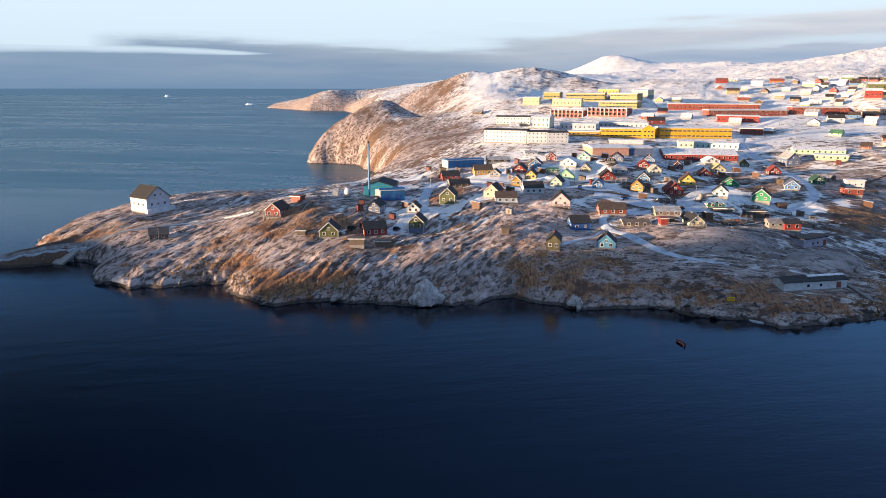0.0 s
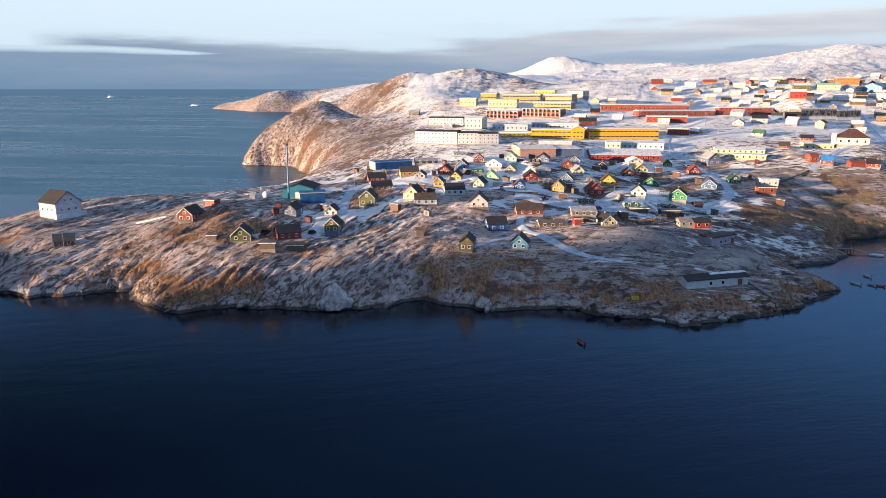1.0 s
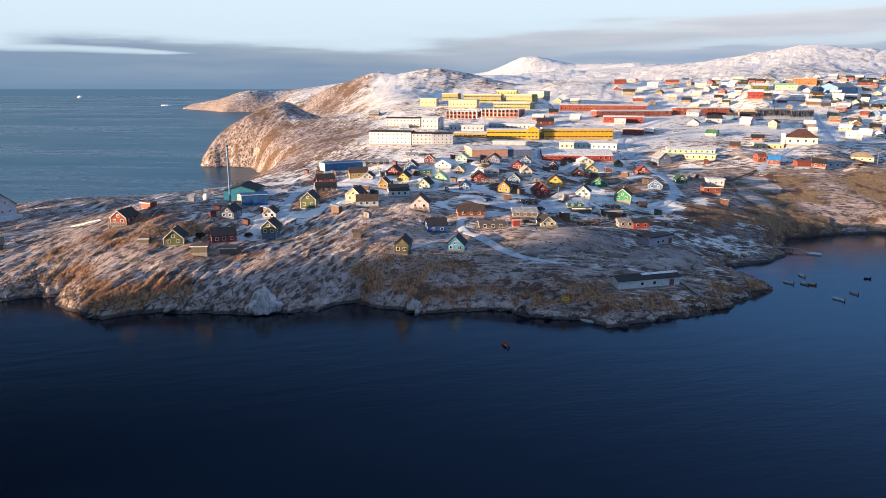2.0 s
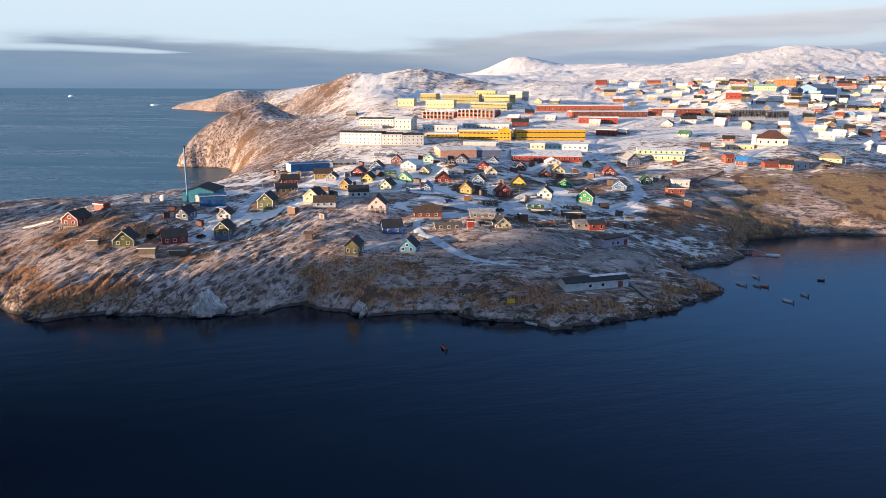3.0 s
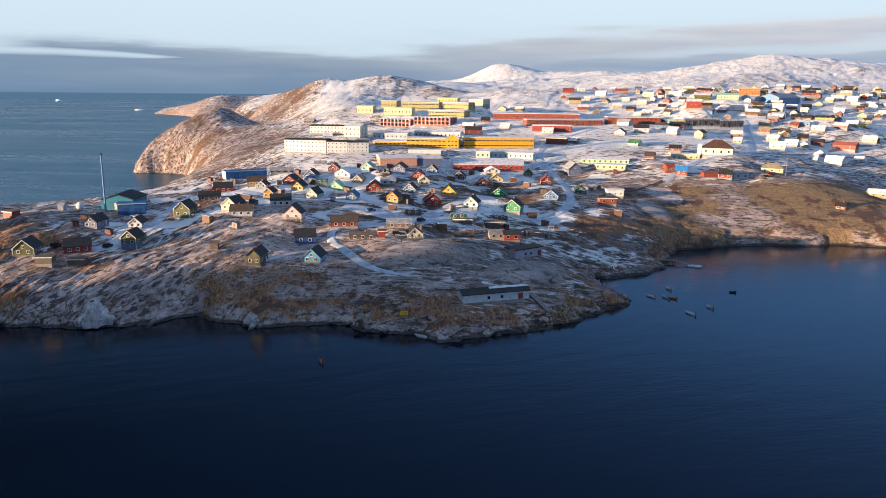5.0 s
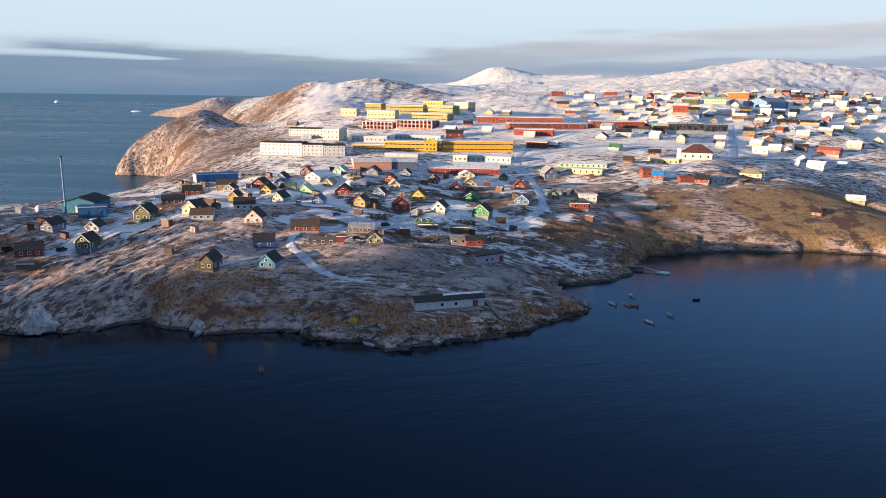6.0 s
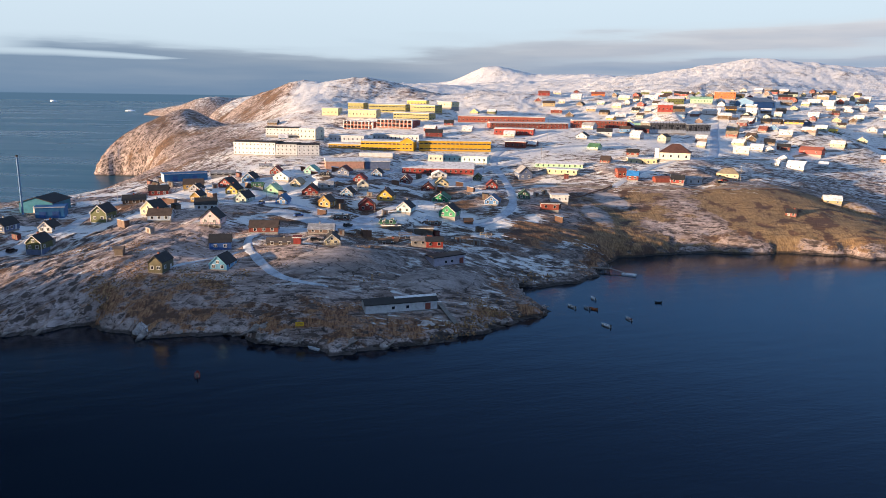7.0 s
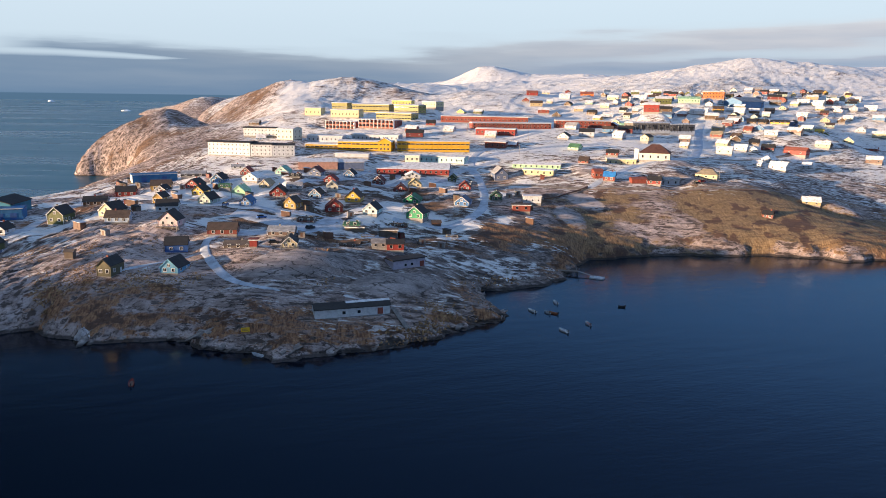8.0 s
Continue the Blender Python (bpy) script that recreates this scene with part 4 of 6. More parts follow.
def smooth_land(x, y):
    """The ground without its rock relief."""
    d = shore_distance(x, y)
    d = d + (1.7 * fractal(x / 9, y / 9, 61, 4, 0.6) - 0.4) * np.clip((900 - y) / 200, 0, 1) * np.exp(-(d / 14) ** 2)
    z = np.full(x.shape, 3.0)
    for kx, ky, size, up in KNOLLS_POINT + KNOLLS_COVE + KNOLLS_TOWN + KNOLLS_HEAD + KNOLLS_FAR + KNOLLS_RIDGE + KNOLLS_CREST:
        z = z + up * np.exp(-((x - kx) ** 2 + (y - ky) ** 2) / (2.0 * size * size))
    steep = 6 + np.clip((y - 450) / 50, 0, 25)
    z = np.maximum(z, 1.2) * (1 - np.exp(-np.maximum(d, 0) / steep))
    return np.where(d > 0, z, np.maximum(0.45 * d, -8)), d

# ---------------------------------------------------------------- ground sheet and sea
def mesh_of(name, verts, faces, mat, smooth=False):
    me = bpy.data.meshes.new(name)
    verts, faces = np.asarray(verts, np.float32), np.asarray(faces, np.int32)
    n = faces.shape[1]
    me.vertices.add(len(verts))
    me.vertices.foreach_set("co", verts.ravel())
    me.loops.add(faces.size)
    me.loops.foreach_set("vertex_index", faces.ravel())
    me.polygons.add(len(faces))
    me.polygons.foreach_set("loop_start", np.arange(0, faces.size, n, dtype=np.int32))
    me.polygons.foreach_set("use_smooth", np.full(len(faces), smooth))
    me.update(calc_edges=True)
    me.materials.append(mat)
    return me


def road_distance(x, y):
    best = np.full(x.shape, 1e6)
    for way, half in ROADS:
        for (ax, ay), (bx, by) in zip(way[:-1], way[1:]):
            dx, dy = bx - ax, by - ay
            s = np.clip(((x - ax) * dx + (y - ay) * dy) / (dx * dx + dy * dy + 1e-9), 0, 1)
            best = np.minimum(best, np.hypot(x - ax - s * dx, y - ay - s * dy) - half)
    return best


def levelled(x, y):
    """The ground with each building's plot and its roads levelled in."""
    z, d = smooth_land(x, y)
    pull, weight = np.zeros(x.shape), np.full(x.shape, 0.12)
    for (px, py, pz, reach), now in zip(PLOTS, PLOT_NOW):
        w = np.exp(-((x - px) ** 2 + (y - py) ** 2) / (reach * reach))
        pull += w * (pz - now)
        weight += w
    z = np.where(d > 0, z + np.minimum(d / 6, 1).clip(0) * pull / weight, z)
    return z, d


def strike(x, y):
    """0 where the rock bands run away from the shore, 1 where they lie along it."""
    return np.clip((x - 10 + 10 * fractal(x / 60, y / 60, 7, 2)) / 70, 0, 1)


def relief(x, y, d):
    """Rock ribs along the strike, gullies and blocks."""
    far = np.clip((y - 420) / 900, 0, 1)
    bend = 5 * fractal(x / 50, y / 50, 5, 2)
    bands = []
    for turn in (58, -7):
        c, s = math.cos(radians(turn)), math.sin(radians(turn))
        u, v = x * c + y * s, -x * s + y * c
        bands.append((1 - np.abs(fractal(u / 34, (v + bend) / 5.0, 11, 4, 0.55)), fractal(u / 10, (v + bend) / 2.2, 23, 3, 0.6),
                      0.6 - np.abs(fractal(u / 11, (v + bend) / 2.6, 47, 3, 0.6))))
    turned = strike(x, y)
    ribs, blocks, crags = (a + (b - a) * turned for a, b in zip(*bands))
    steps = fractal(x / 45, y / 38, 31, 3)
    big = 1 - np.abs(fractal((x * 0.53 + y * 0.85) / 260, (y * 0.53 - x * 0.85) / 90, 41, 4, 0.5))
    bank = np.exp(-np.maximum(d - 3, 0) / 9)
    grassy = np.exp(-(((x - 330) / 110) ** 2 + ((y - 375) / 45) ** 2))
    z = (1.25 * (ribs - 0.55) * (0.8 + 0.8 * bank) + 0.5 * blocks * (0.6 + 1.6 * bank) + 0.9 * crags * bank) * (1 - 0.75 * grassy) * (1 - 0.55 * np.clip((y - 380) / 120, 0, 1) * (1 - far)) + 1.0 * steps * (1 - 0.5 * far)
    outcrops = fractal((x * 0.53 + y * 0.85) / 40, (y * 0.53 - x * 0.85) / 15, 51, 4, 0.6)
    return z * (1 + 0.6 * far) + np.clip((y - 560) / 300, 0, 1) * (1.6 - far) * np.clip(outcrops + 0.1, -0.3, 1) + far * 3.5 * (big - 0.6)


# bare whalebacks: x, y, half length, half width, height, heading
DOMES = [(107, 267, 22, 11, 3.4, 15), (141, 258, 19, 9, 3.4, 25), (247, 385, 8, 12, 0.8, 20), (262, 436, 11, 9, 2.4, 30), (322, 452, 19, 8, 2.4, 10), (392, 386, 15, 8, 4.0, -30), (233, 362, 8, 15, 0.9, 10)]


def dome_mask(x, y, rise=False):
    best = np.zeros(x.shape)
    for dx, dy, a, b, h, turn in DOMES:
        c, s = math.cos(radians(turn)), math.sin(radians(turn))
        u, v = ((x - dx) * c + (y - dy) * s) / a, (-(x - dx) * s + (y - dy) * c) / b
        best = np.maximum(best, (h if rise else 1.0) * np.clip(1 - (u * u + v * v), 0, 1) ** 0.7)
    return best


def land_height(x, y):
    z, d = levelled(x, y)
    near_plot = np.zeros(x.shape)
    for px, py, pz, reach in PLOTS:
        near_plot = np.maximum(near_plot, np.exp(-(((x - px) ** 2 + (y - py) ** 2) / (0.8 * reach) ** 2) ** 2))
    calm = 1 - np.exp(-np.maximum(road_distance(x, y), 0) / 5)
    free = np.clip(d / 1.6, 0, 1) * (1 - 0.85 * near_plot) * (0.03 + 0.97 * calm)
    free = free * (1 - 0.75 * dome_mask(x, y))
    return np.where(d > -12, z + relief(x, y, d) * free + dome_mask(x, y, True) * calm, z), d


PLOT_XY = np.array([p[:2] for p in PLOTS], float)
PLOT_NOW = smooth_land(PLOT_XY[:, 0], PLOT_XY[:, 1])[0]


def ground_at(x, y):
    return float(land_height(np.array([float(x)]), np.array([float(y)]))[0][0])


def build_ground():
    turns = np.radians(np.concatenate([np.arange(-60, -36, 0.8), np.arange(-36, 41, 0.12), np.arange(41, 75, 0.8)]))
    reach = np.concatenate([np.exp(np.arange(math.log(215), math.log(640), 0.0030)), np.exp(np.arange(math.log(640), math.log(5000), 0.0062))])
    a, r = np.meshgrid(turns, reach)
    x, y = 65 + r * np.sin(a), -40 + r * np.cos(a)
    z, d = land_height(x.ravel(), y.ravel())
    z, d = z.reshape(x.shape), d.reshape(x.shape)
    nr, nt = x.shape
    index = np.arange(nr * nt).reshape(nr, nt)
    quads = np.stack([index[:-1, :-1], index[:-1, 1:], index[1:, 1:], index[1:, :-1]], -1).reshape(-1, 4)
    keep = (d.ravel()[quads] > -7).any(1)
    quads = quads[keep]
    used = np.zeros(nr * nt, bool)
    used[quads] = True
    renumber = np.cumsum(used) - 1
    me = mesh_of("ground", np.stack([x.ravel(), y.ravel(), z.ravel()], 1)[used], renumber[quads], GROUND, True)
    # where frost, heath and the painted rock shade lie
    xs, ys, zs, ds = x.ravel()[used], y.ravel()[used], z.ravel()[used], d.ravel()[used]
    gy, gx = np.gradient(z)
    run_r, run_t = np.gradient(r)[0], r * np.gradient(a)[1]
    slope = np.hypot(gy / run_r, gx / run_t).ravel()[used]
    broad = fractal(xs / 70, ys / 60, 71, 3)
    lumps = relief(xs, ys, ds) / (1 + 0.6 * np.clip((ys - 420) / 900, 0, 1)) - 0.3
    near_road = np.exp(-np.maximum(road_distance(xs, ys), 0) / 4) * np.clip((ys - 285) / 15, 0, 1)
    bay = np.exp(-(((xs - 325) / 115) ** 2 + ((ys - 368) / 42) ** 2))
    head = np.clip((40 - xs) / 60, 0, 1) * np.clip((ys - 440) / 60, 0, 1) * np.clip((1400 - ys) / 300, 0, 1)
    snow = np.interp(ys, [200, 265, 295, 330, 430, 520, 700, 1000, 1500], [0.06, 0.10, 0.22, 0.34, 0.48, 0.60, 0.62, 0.66, 0.92])
    snow += 0.14 * np.clip((xs - 70) / 40, 0, 1) * np.clip((330 - ys) / 40, 0, 1) - 0.10 * lumps.clip(-2, 2) + 0.10 * broad
    snow -= (0.35 + 0.5 * np.clip((ys - 600) / 400, 0, 1)) * np.clip(slope - 0.40 + 0.15 * np.clip((ys - 600) / 400, 0, 1), 0, 1) + 0.20 * np.exp(-np.maximum(ds, 0) / 7)
    snow += 0.45 * bay * np.clip((xs - 290) / 60, 0, 1) * fractal(xs / 30, ys / 14, 88, 3) - 0.60 * bay
    snow -= 0.06 * np.exp(-(((xs - 225) / 40) ** 2 + ((ys - 345) / 38) ** 2)) + 0.42 * head
    snow -= 0.20 * np.clip((-100 - xs) / 40, 0, 1) * np.clip((420 - ys) / 40, 0, 1) - 0.22 * near_road + 0.25 * dome_mask(xs, ys)
    village = np.clip((ys - 300) / 15, 0, 1) * np.clip((445 - ys) / 30, 0, 1) * np.clip((xs + 45) / 20, 0, 1) * np.clip((235 - xs) / 30, 0, 1)
    snow += village * (-0.04 + 0.62 * fractal(xs / 16, ys / 13, 93, 3, 0.5)) - 0.20 * np.exp(-(((xs - 30) / 75) ** 2 + ((ys - 580) / 110) ** 2))
    snow += 0.13 * np.exp(-(((xs - 25) / 60) ** 2 + ((ys - 250) / 25) ** 2)) + 0.16 * np.exp(-(((xs - 195) / 50) ** 2 + ((ys - 315) / 38) ** 2))
    snow -= 0.48 * np.clip((-60 - xs) / 100, 0, 1) * np.clip((ys - 1500) / 300, 0, 1)
    town = np.clip((ys - 295) / 20, 0, 1) * np.clip((425 - ys) / 25, 0, 1) * np.clip((xs - 55) / 25, 0, 1) * np.clip((195 - xs) / 40, 0, 1)
    knoll = np.exp(-(((xs - 32) / 32) ** 2 + ((ys - 296) / 18) ** 2))
    heath = 0.33 - 0.20 * np.clip((-70 - xs) / 40, 0, 1) + 0.24 * np.exp(-((ds - 7) / 7) ** 2) + 0.24 * town - 0.5 * dome_mask(xs, ys) - 0.30 * knoll
    heath += 0.13 * np.exp(-(((xs - 42) / 28) ** 2 + ((ys - 248) / 16) ** 2)) - 0.20 * np.clip(slope - 0.6, 0, 1) - np.clip((ys - 330) / 600, 0, 0.12)
    heath += 0.30 * fractal(xs / 30, ys / 22, 83, 3) + 0.16 * fractal(xs / 9, ys / 7, 85, 3) + 0.80 * bay * (0.9 + 0.6 * fractal(xs / 24, ys / 18, 87, 3))
    heath -= 0.30 * np.exp(-(((xs - 2) / 24) ** 2 + ((ys - 243) / 16) ** 2))
    heath += head * (0.22 + 0.50 * fractal((xs * 0.53 + ys * 0.85) / 70, (ys * 0.53 - xs * 0.85) / 14, 97, 3))
    causeway = np.clip((-156 - xs) / 4, 0, 1) * np.clip((306 - ys) / 4, 0, 1)
    heath, snow, town = heath + causeway, snow - 0.5 * causeway, np.maximum(town, causeway)
    for layer, value in (("snow", snow), ("strike", strike(xs, ys)), ("ochre", np.clip(bay * 1.6, 0, 1)),
                         ("painted_shade", np.clip((xs - 85) / 30, 0, 1) * np.clip((ys - 242) / 15, 0, 1) * np.clip((365 - ys) / 25, 0, 1) * np.clip((275 - xs) / 30, 0, 1)), ("heath", heath), ("dark", town), ("bare", np.clip(dome_mask(xs, ys) * 3, 0, 1) * 0.9)):
        at = me.attributes.new(layer, "FLOAT", "POINT")
        at.data.foreach_set("value", value.astype(np.float32))
    ob = new("ground", me)
    return tagged(ob, "frost-dusted grey gneiss with ochre heath and snow", "ground", kind="structure")


build_ground()

def build_sea():
    turns = np.radians(np.arange(0, 360, 3.0))
    reach = np.concatenate([[0.0], np.exp(np.linspace(math.log(60), math.log(36000), 70))])
    a, r = np.meshgrid(turns, reach)
    n, k = a.shape
    i = np.arange(n * k).reshape(n, k)
    j = np.roll(i, -1, 1)
    quads = np.stack([i[:-1], i[1:], j[1:], j[:-1]], -1).reshape(-1, 4)
    verts = np.stack([65 + r * np.sin(a), -40 + r * np.cos(a), 0 * r], -1).reshape(-1, 3)
    return new("water", mesh_of("water", verts, quads, SEA))


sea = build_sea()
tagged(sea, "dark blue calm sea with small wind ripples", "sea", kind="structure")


def build_road(way, half, surface, fades=False):
    """An icy track laid on the ground."""
    pts = [Vector((*p, 0)) for p in way]
    fine = []
    for n in range(len(pts) - 1):
        p0, p1, p2, p3 = pts[max(n - 1, 0)], pts[n], pts[n + 1], pts[min(n + 2, len(pts) - 1)]
        count = max(2, int((p2 - p1).length / 2.0))
        for k in range(count):
            s = k / count
            fine.append(0.5 * (2 * p1 + (p2 - p0) * s + (2 * p0 - 5 * p1 + 4 * p2 - p3) * s * s + (3 * p1 - p0 - 3 * p2 + p3) * s ** 3))
    fine.append(pts[-1])
    rows = []
    for n, p in enumerate(fine):
        t = (fine[min(n + 1, len(fine) - 1)] - fine[max(n - 1, 0)]).normalized()
        side = Vector((t.y, -t.x, 0))
        wide = half * (1 + 0.18 * noise.noise(p * 0.09)) * (min(1.0, 0.2 + 0.08 * n) if fades else 1.0)
        rows.append([p + side * wide * s for s in (-1.3, -1, -0.5, 0, 0.5, 1, 1.3)])
    flat = [q for row in rows for q in row]
    heights = land_height(np.array([q.x for q in flat]), np.array([q.y for q in flat]))[0]
    verts = [(q.x, q.y, h + (0.14 if 0 < n % 7 < 6 else -0.25)) for n, (q, h) in enumerate(zip(flat, heights))]
    faces = [(i * 7 + k, i * 7 + k + 1, i * 7 + k + 8, i * 7 + k + 7) for i in range(len(rows) - 1) for k in range(6)]
    ob = new("road", mesh_of("road", verts, faces, surface, True))
    return tagged(ob, {ROAD: "narrow gravel road covered with pale blue ice", GRAVEL: "brown gravel road above the bay"}.get(surface, "grey worn road along the causeway"), "road", kind="structure")


for n, (way, half) in enumerate(ROADS):
    build_road(way, half, {3: GRAVEL, 10: GRAVEL, 13: ASPHALT}.get(n, ROAD), n == 0)


# ---------------------------------------------------------------- building parts
def box(bm, x0, x1, y0, y1, z0, z1):
    v = [bm.verts.new((x, y, z)) for z in (z0, z1) for x, y in ((x0, y0), (x1, y0), (x1, y1), (x0, y1))]
    for f in ((3, 2, 1, 0), (4, 5, 6, 7), (0, 1, 5, 4), (1, 2, 6, 5), (2, 3, 7, 6), (3, 0, 4, 7)):
        bm.faces.new([v[i] for i in f])
    return v


def prism(bm, outline, y0, y1):
    """A solid with an x-z outline, drawn out along y."""
    a, b = [bm.verts.new((x, y0, z)) for x, z in outline], [bm.verts.new((x, y1, z)) for x, z in outline]
    bm.faces.new(a)
    bm.faces.new(b[::-1])
    for n in range(len(a)):
        m = (n + 1) % len(a)
        bm.faces.new((a[m], a[n], b[n], b[m]))


def data_of(name, bm, mat):
    bmesh.ops.recalc_face_normals(bm, faces=bm.faces)
    me = bpy.data.meshes.new(name)
    bm.to_mesh(me)
    bm.free()
    me.materials.append(mat)
    return me


def part(name, bm, mat, parent, label=""):
    ob = new(name, bm if isinstance(bm, bpy.types.Mesh) else data_of(name, bm, mat))
    ob.parent = parent
    return tagged(ob, label)


SHARED = {}


def shared(key, draw, mat):
    if key not in SHARED:
        bm = bmesh.new()
        draw(bm)
        SHARED[key] = data_of(key[0], bm, mat)
    return SHARED[key]


def window(parent, x, y, z, w, h, turn, cross=True, trim=0.16):
    """A trimmed window whose face looks along -y before the turn; x, y, z: the middle of its foot."""
    def surround(bm):
        t = trim
        box(bm, -w / 2 - t, w / 2 + t, -0.07, 0.03, -t, 0)
        box(bm, -w / 2 - t, w / 2 + t, -0.07, 0.03, h, h + t)
        box(bm, -w / 2 - t, -w / 2, -0.07, 0.03, 0, h)
        box(bm, w / 2, w / 2 + t, -0.07, 0.03, 0, h)
        if cross:
            box(bm, -0.04, 0.04, -0.05, 0.02, 0, h)

    fr = part("window", shared(("window", w, h, cross, trim), surround, TRIM), None, parent)
    fr.matrix_basis = pose(x, y, z, 0, 0, turn)
    part("pane", shared(("pane", w, h), lambda bm: box(bm, -w / 2, w / 2, -0.025, 0.02, 0, h), GLASS), None, fr)
    return fr


def root(name, x, y, z, turn, label, category, group=""):
    ob = new(name)
    ob.matrix_basis = pose(x, y, z, 0, 0, turn)
    return tagged(ob, label, category, group)


def build_house(x, y, z, w, l, wall_h, roof_h, turn, wall, roof):
    rnd = random.Random(int(x * 31 + y * 17))
    plain = WORDS.get(wall, wall)
    side = "gabled" if abs(turn) < 60 else "broadside"
    house_ = root("house", x, y, z, turn, f"{plain} wooden {side} house with {ROOF_WORDS.get(roof, roof)} roof", "house", "houses on the point")
    hw, hl = w / 2, l / 2
    bm = bmesh.new()
    box(bm, -hw + 0.08, hw - 0.08, -hl + 0.08, hl - 0.08, -3.0, 0.35)
    part("foundation", bm, PAINT["white"] if wall in ("olivewhite", "bluewhite") else PLINTH, house_)
    bm = bmesh.new()
    prism(bm, [(-hw, 0.35), (hw, 0.35), (hw, wall_h), (0, wall_h + roof_h), (-hw, wall_h)], -hl, hl)
    part("wall", bm, PAINT[wall], house_)
    if wall == "olivebase":
        bm = bmesh.new()
        box(bm, -hw - 0.05, hw + 0.05, -hl - 0.05, hl + 0.05, -0.5, wall_h * 0.48)
        part("lower_wall", bm, PAINT["slate"], house_, "dark blue lower storey")
    edge, edge_words = (TRIM, "white painted bargeboard") if rnd.random() < 0.35 else (ROOFS["dark"], "black bargeboard") if rnd.random() < 0.5 else (PAINT[wall], "")
    over, thick = 0.35, 0.16
    run = math.hypot(hw, roof_h)
    ux, uz = hw / run, roof_h / run
    for s in (-1, 1):
        bm = bmesh.new()
        foot = (s * (hw + over * ux), wall_h - over * uz)
        prism(bm, [(0, wall_h + roof_h + 0.02), foot, (foot[0] + s * uz * thick, foot[1] + ux * thick), (0, wall_h + roof_h + thick / ux)], -hl - over, hl + over)
        part("roof_slope", bm, ROOFS[roof], house_)
        for e in (-1, 1):
            bm = bmesh.new()
            y0 = e * (hl + over)
            prism(bm, [(0, wall_h + roof_h - 0.22), (foot[0], foot[1] - 0.22), (foot[0] + s * 0.05, foot[1] + 0.12), (0, wall_h + roof_h + 0.10)], min(y0, y0 + e * 0.06), max(y0, y0 + e * 0.06))
            part("bargeboard", bm, edge, house_, edge_words)
    for sx in (-1, 1):
        for sy in (-1, 1):
            bm = bmesh.new()
            box(bm, sx * hw - 0.09, sx * hw + 0.09, sy * hl - 0.09, sy * hl + 0.09, 0.35, wall_h)
            part("corner_board", bm, TRIM if edge is TRIM else PAINT[wall], house_)
    size = (0.95, 1.05)
    foot = max(0.75, wall_h * 0.40)
    if wall == "olivebase":
        foot = wall_h * 0.58
    for e, turn_ in ((-1, 0), (1, 180)):
        for sx in (-0.24, 0.24):
            window(house_, sx * w, e * (hl + 0.02), foot, *size, turn_)
        if roof_h > 1.9 and w > 5:
            window(house_, 0, e * (hl + 0.02), wall_h + 0.30, 0.85, 0.9, turn_)
    for s, turn_ in ((-1, -90), (1, 90)):
        count = 2 if l < 8.5 else 3
        for k in range(count):
            if s == 1 and k == count - 1:
                door = bmesh.new()
                box(door, hw - 0.02, hw + 0.07, hl * 0.55 - 0.45, hl * 0.55 + 0.45, 0.4, min(2.35, wall_h - 0.2))
                part("door", door, TRIM, house_, "white boarded door")
                continue
            window(house_, s * (hw + 0.02), (k + 0.5) / count * l * 0.9 - hl * 0.9, foot, *size, turn_)
    if rnd.random() < 0.75:
        bm = bmesh.new()
        cy = rnd.uniform(-0.3, 0.3) * l
        box(bm, -0.28, 0.28, cy - 0.28, cy + 0.28, wall_h + roof_h - 0.5, wall_h + roof_h + 0.75)
        ch = part("chimney", bm, PAINT["brick"] if rnd.random() < 0.4 else PLINTH, house_)
        bm = bmesh.new()
        box(bm, -0.34, 0.34, cy - 0.34, cy + 0.34, wall_h + roof_h + 0.75, wall_h + roof_h + 0.85)
        part("chimney_cap", bm, ROOFS["dark"], ch)
    return house_


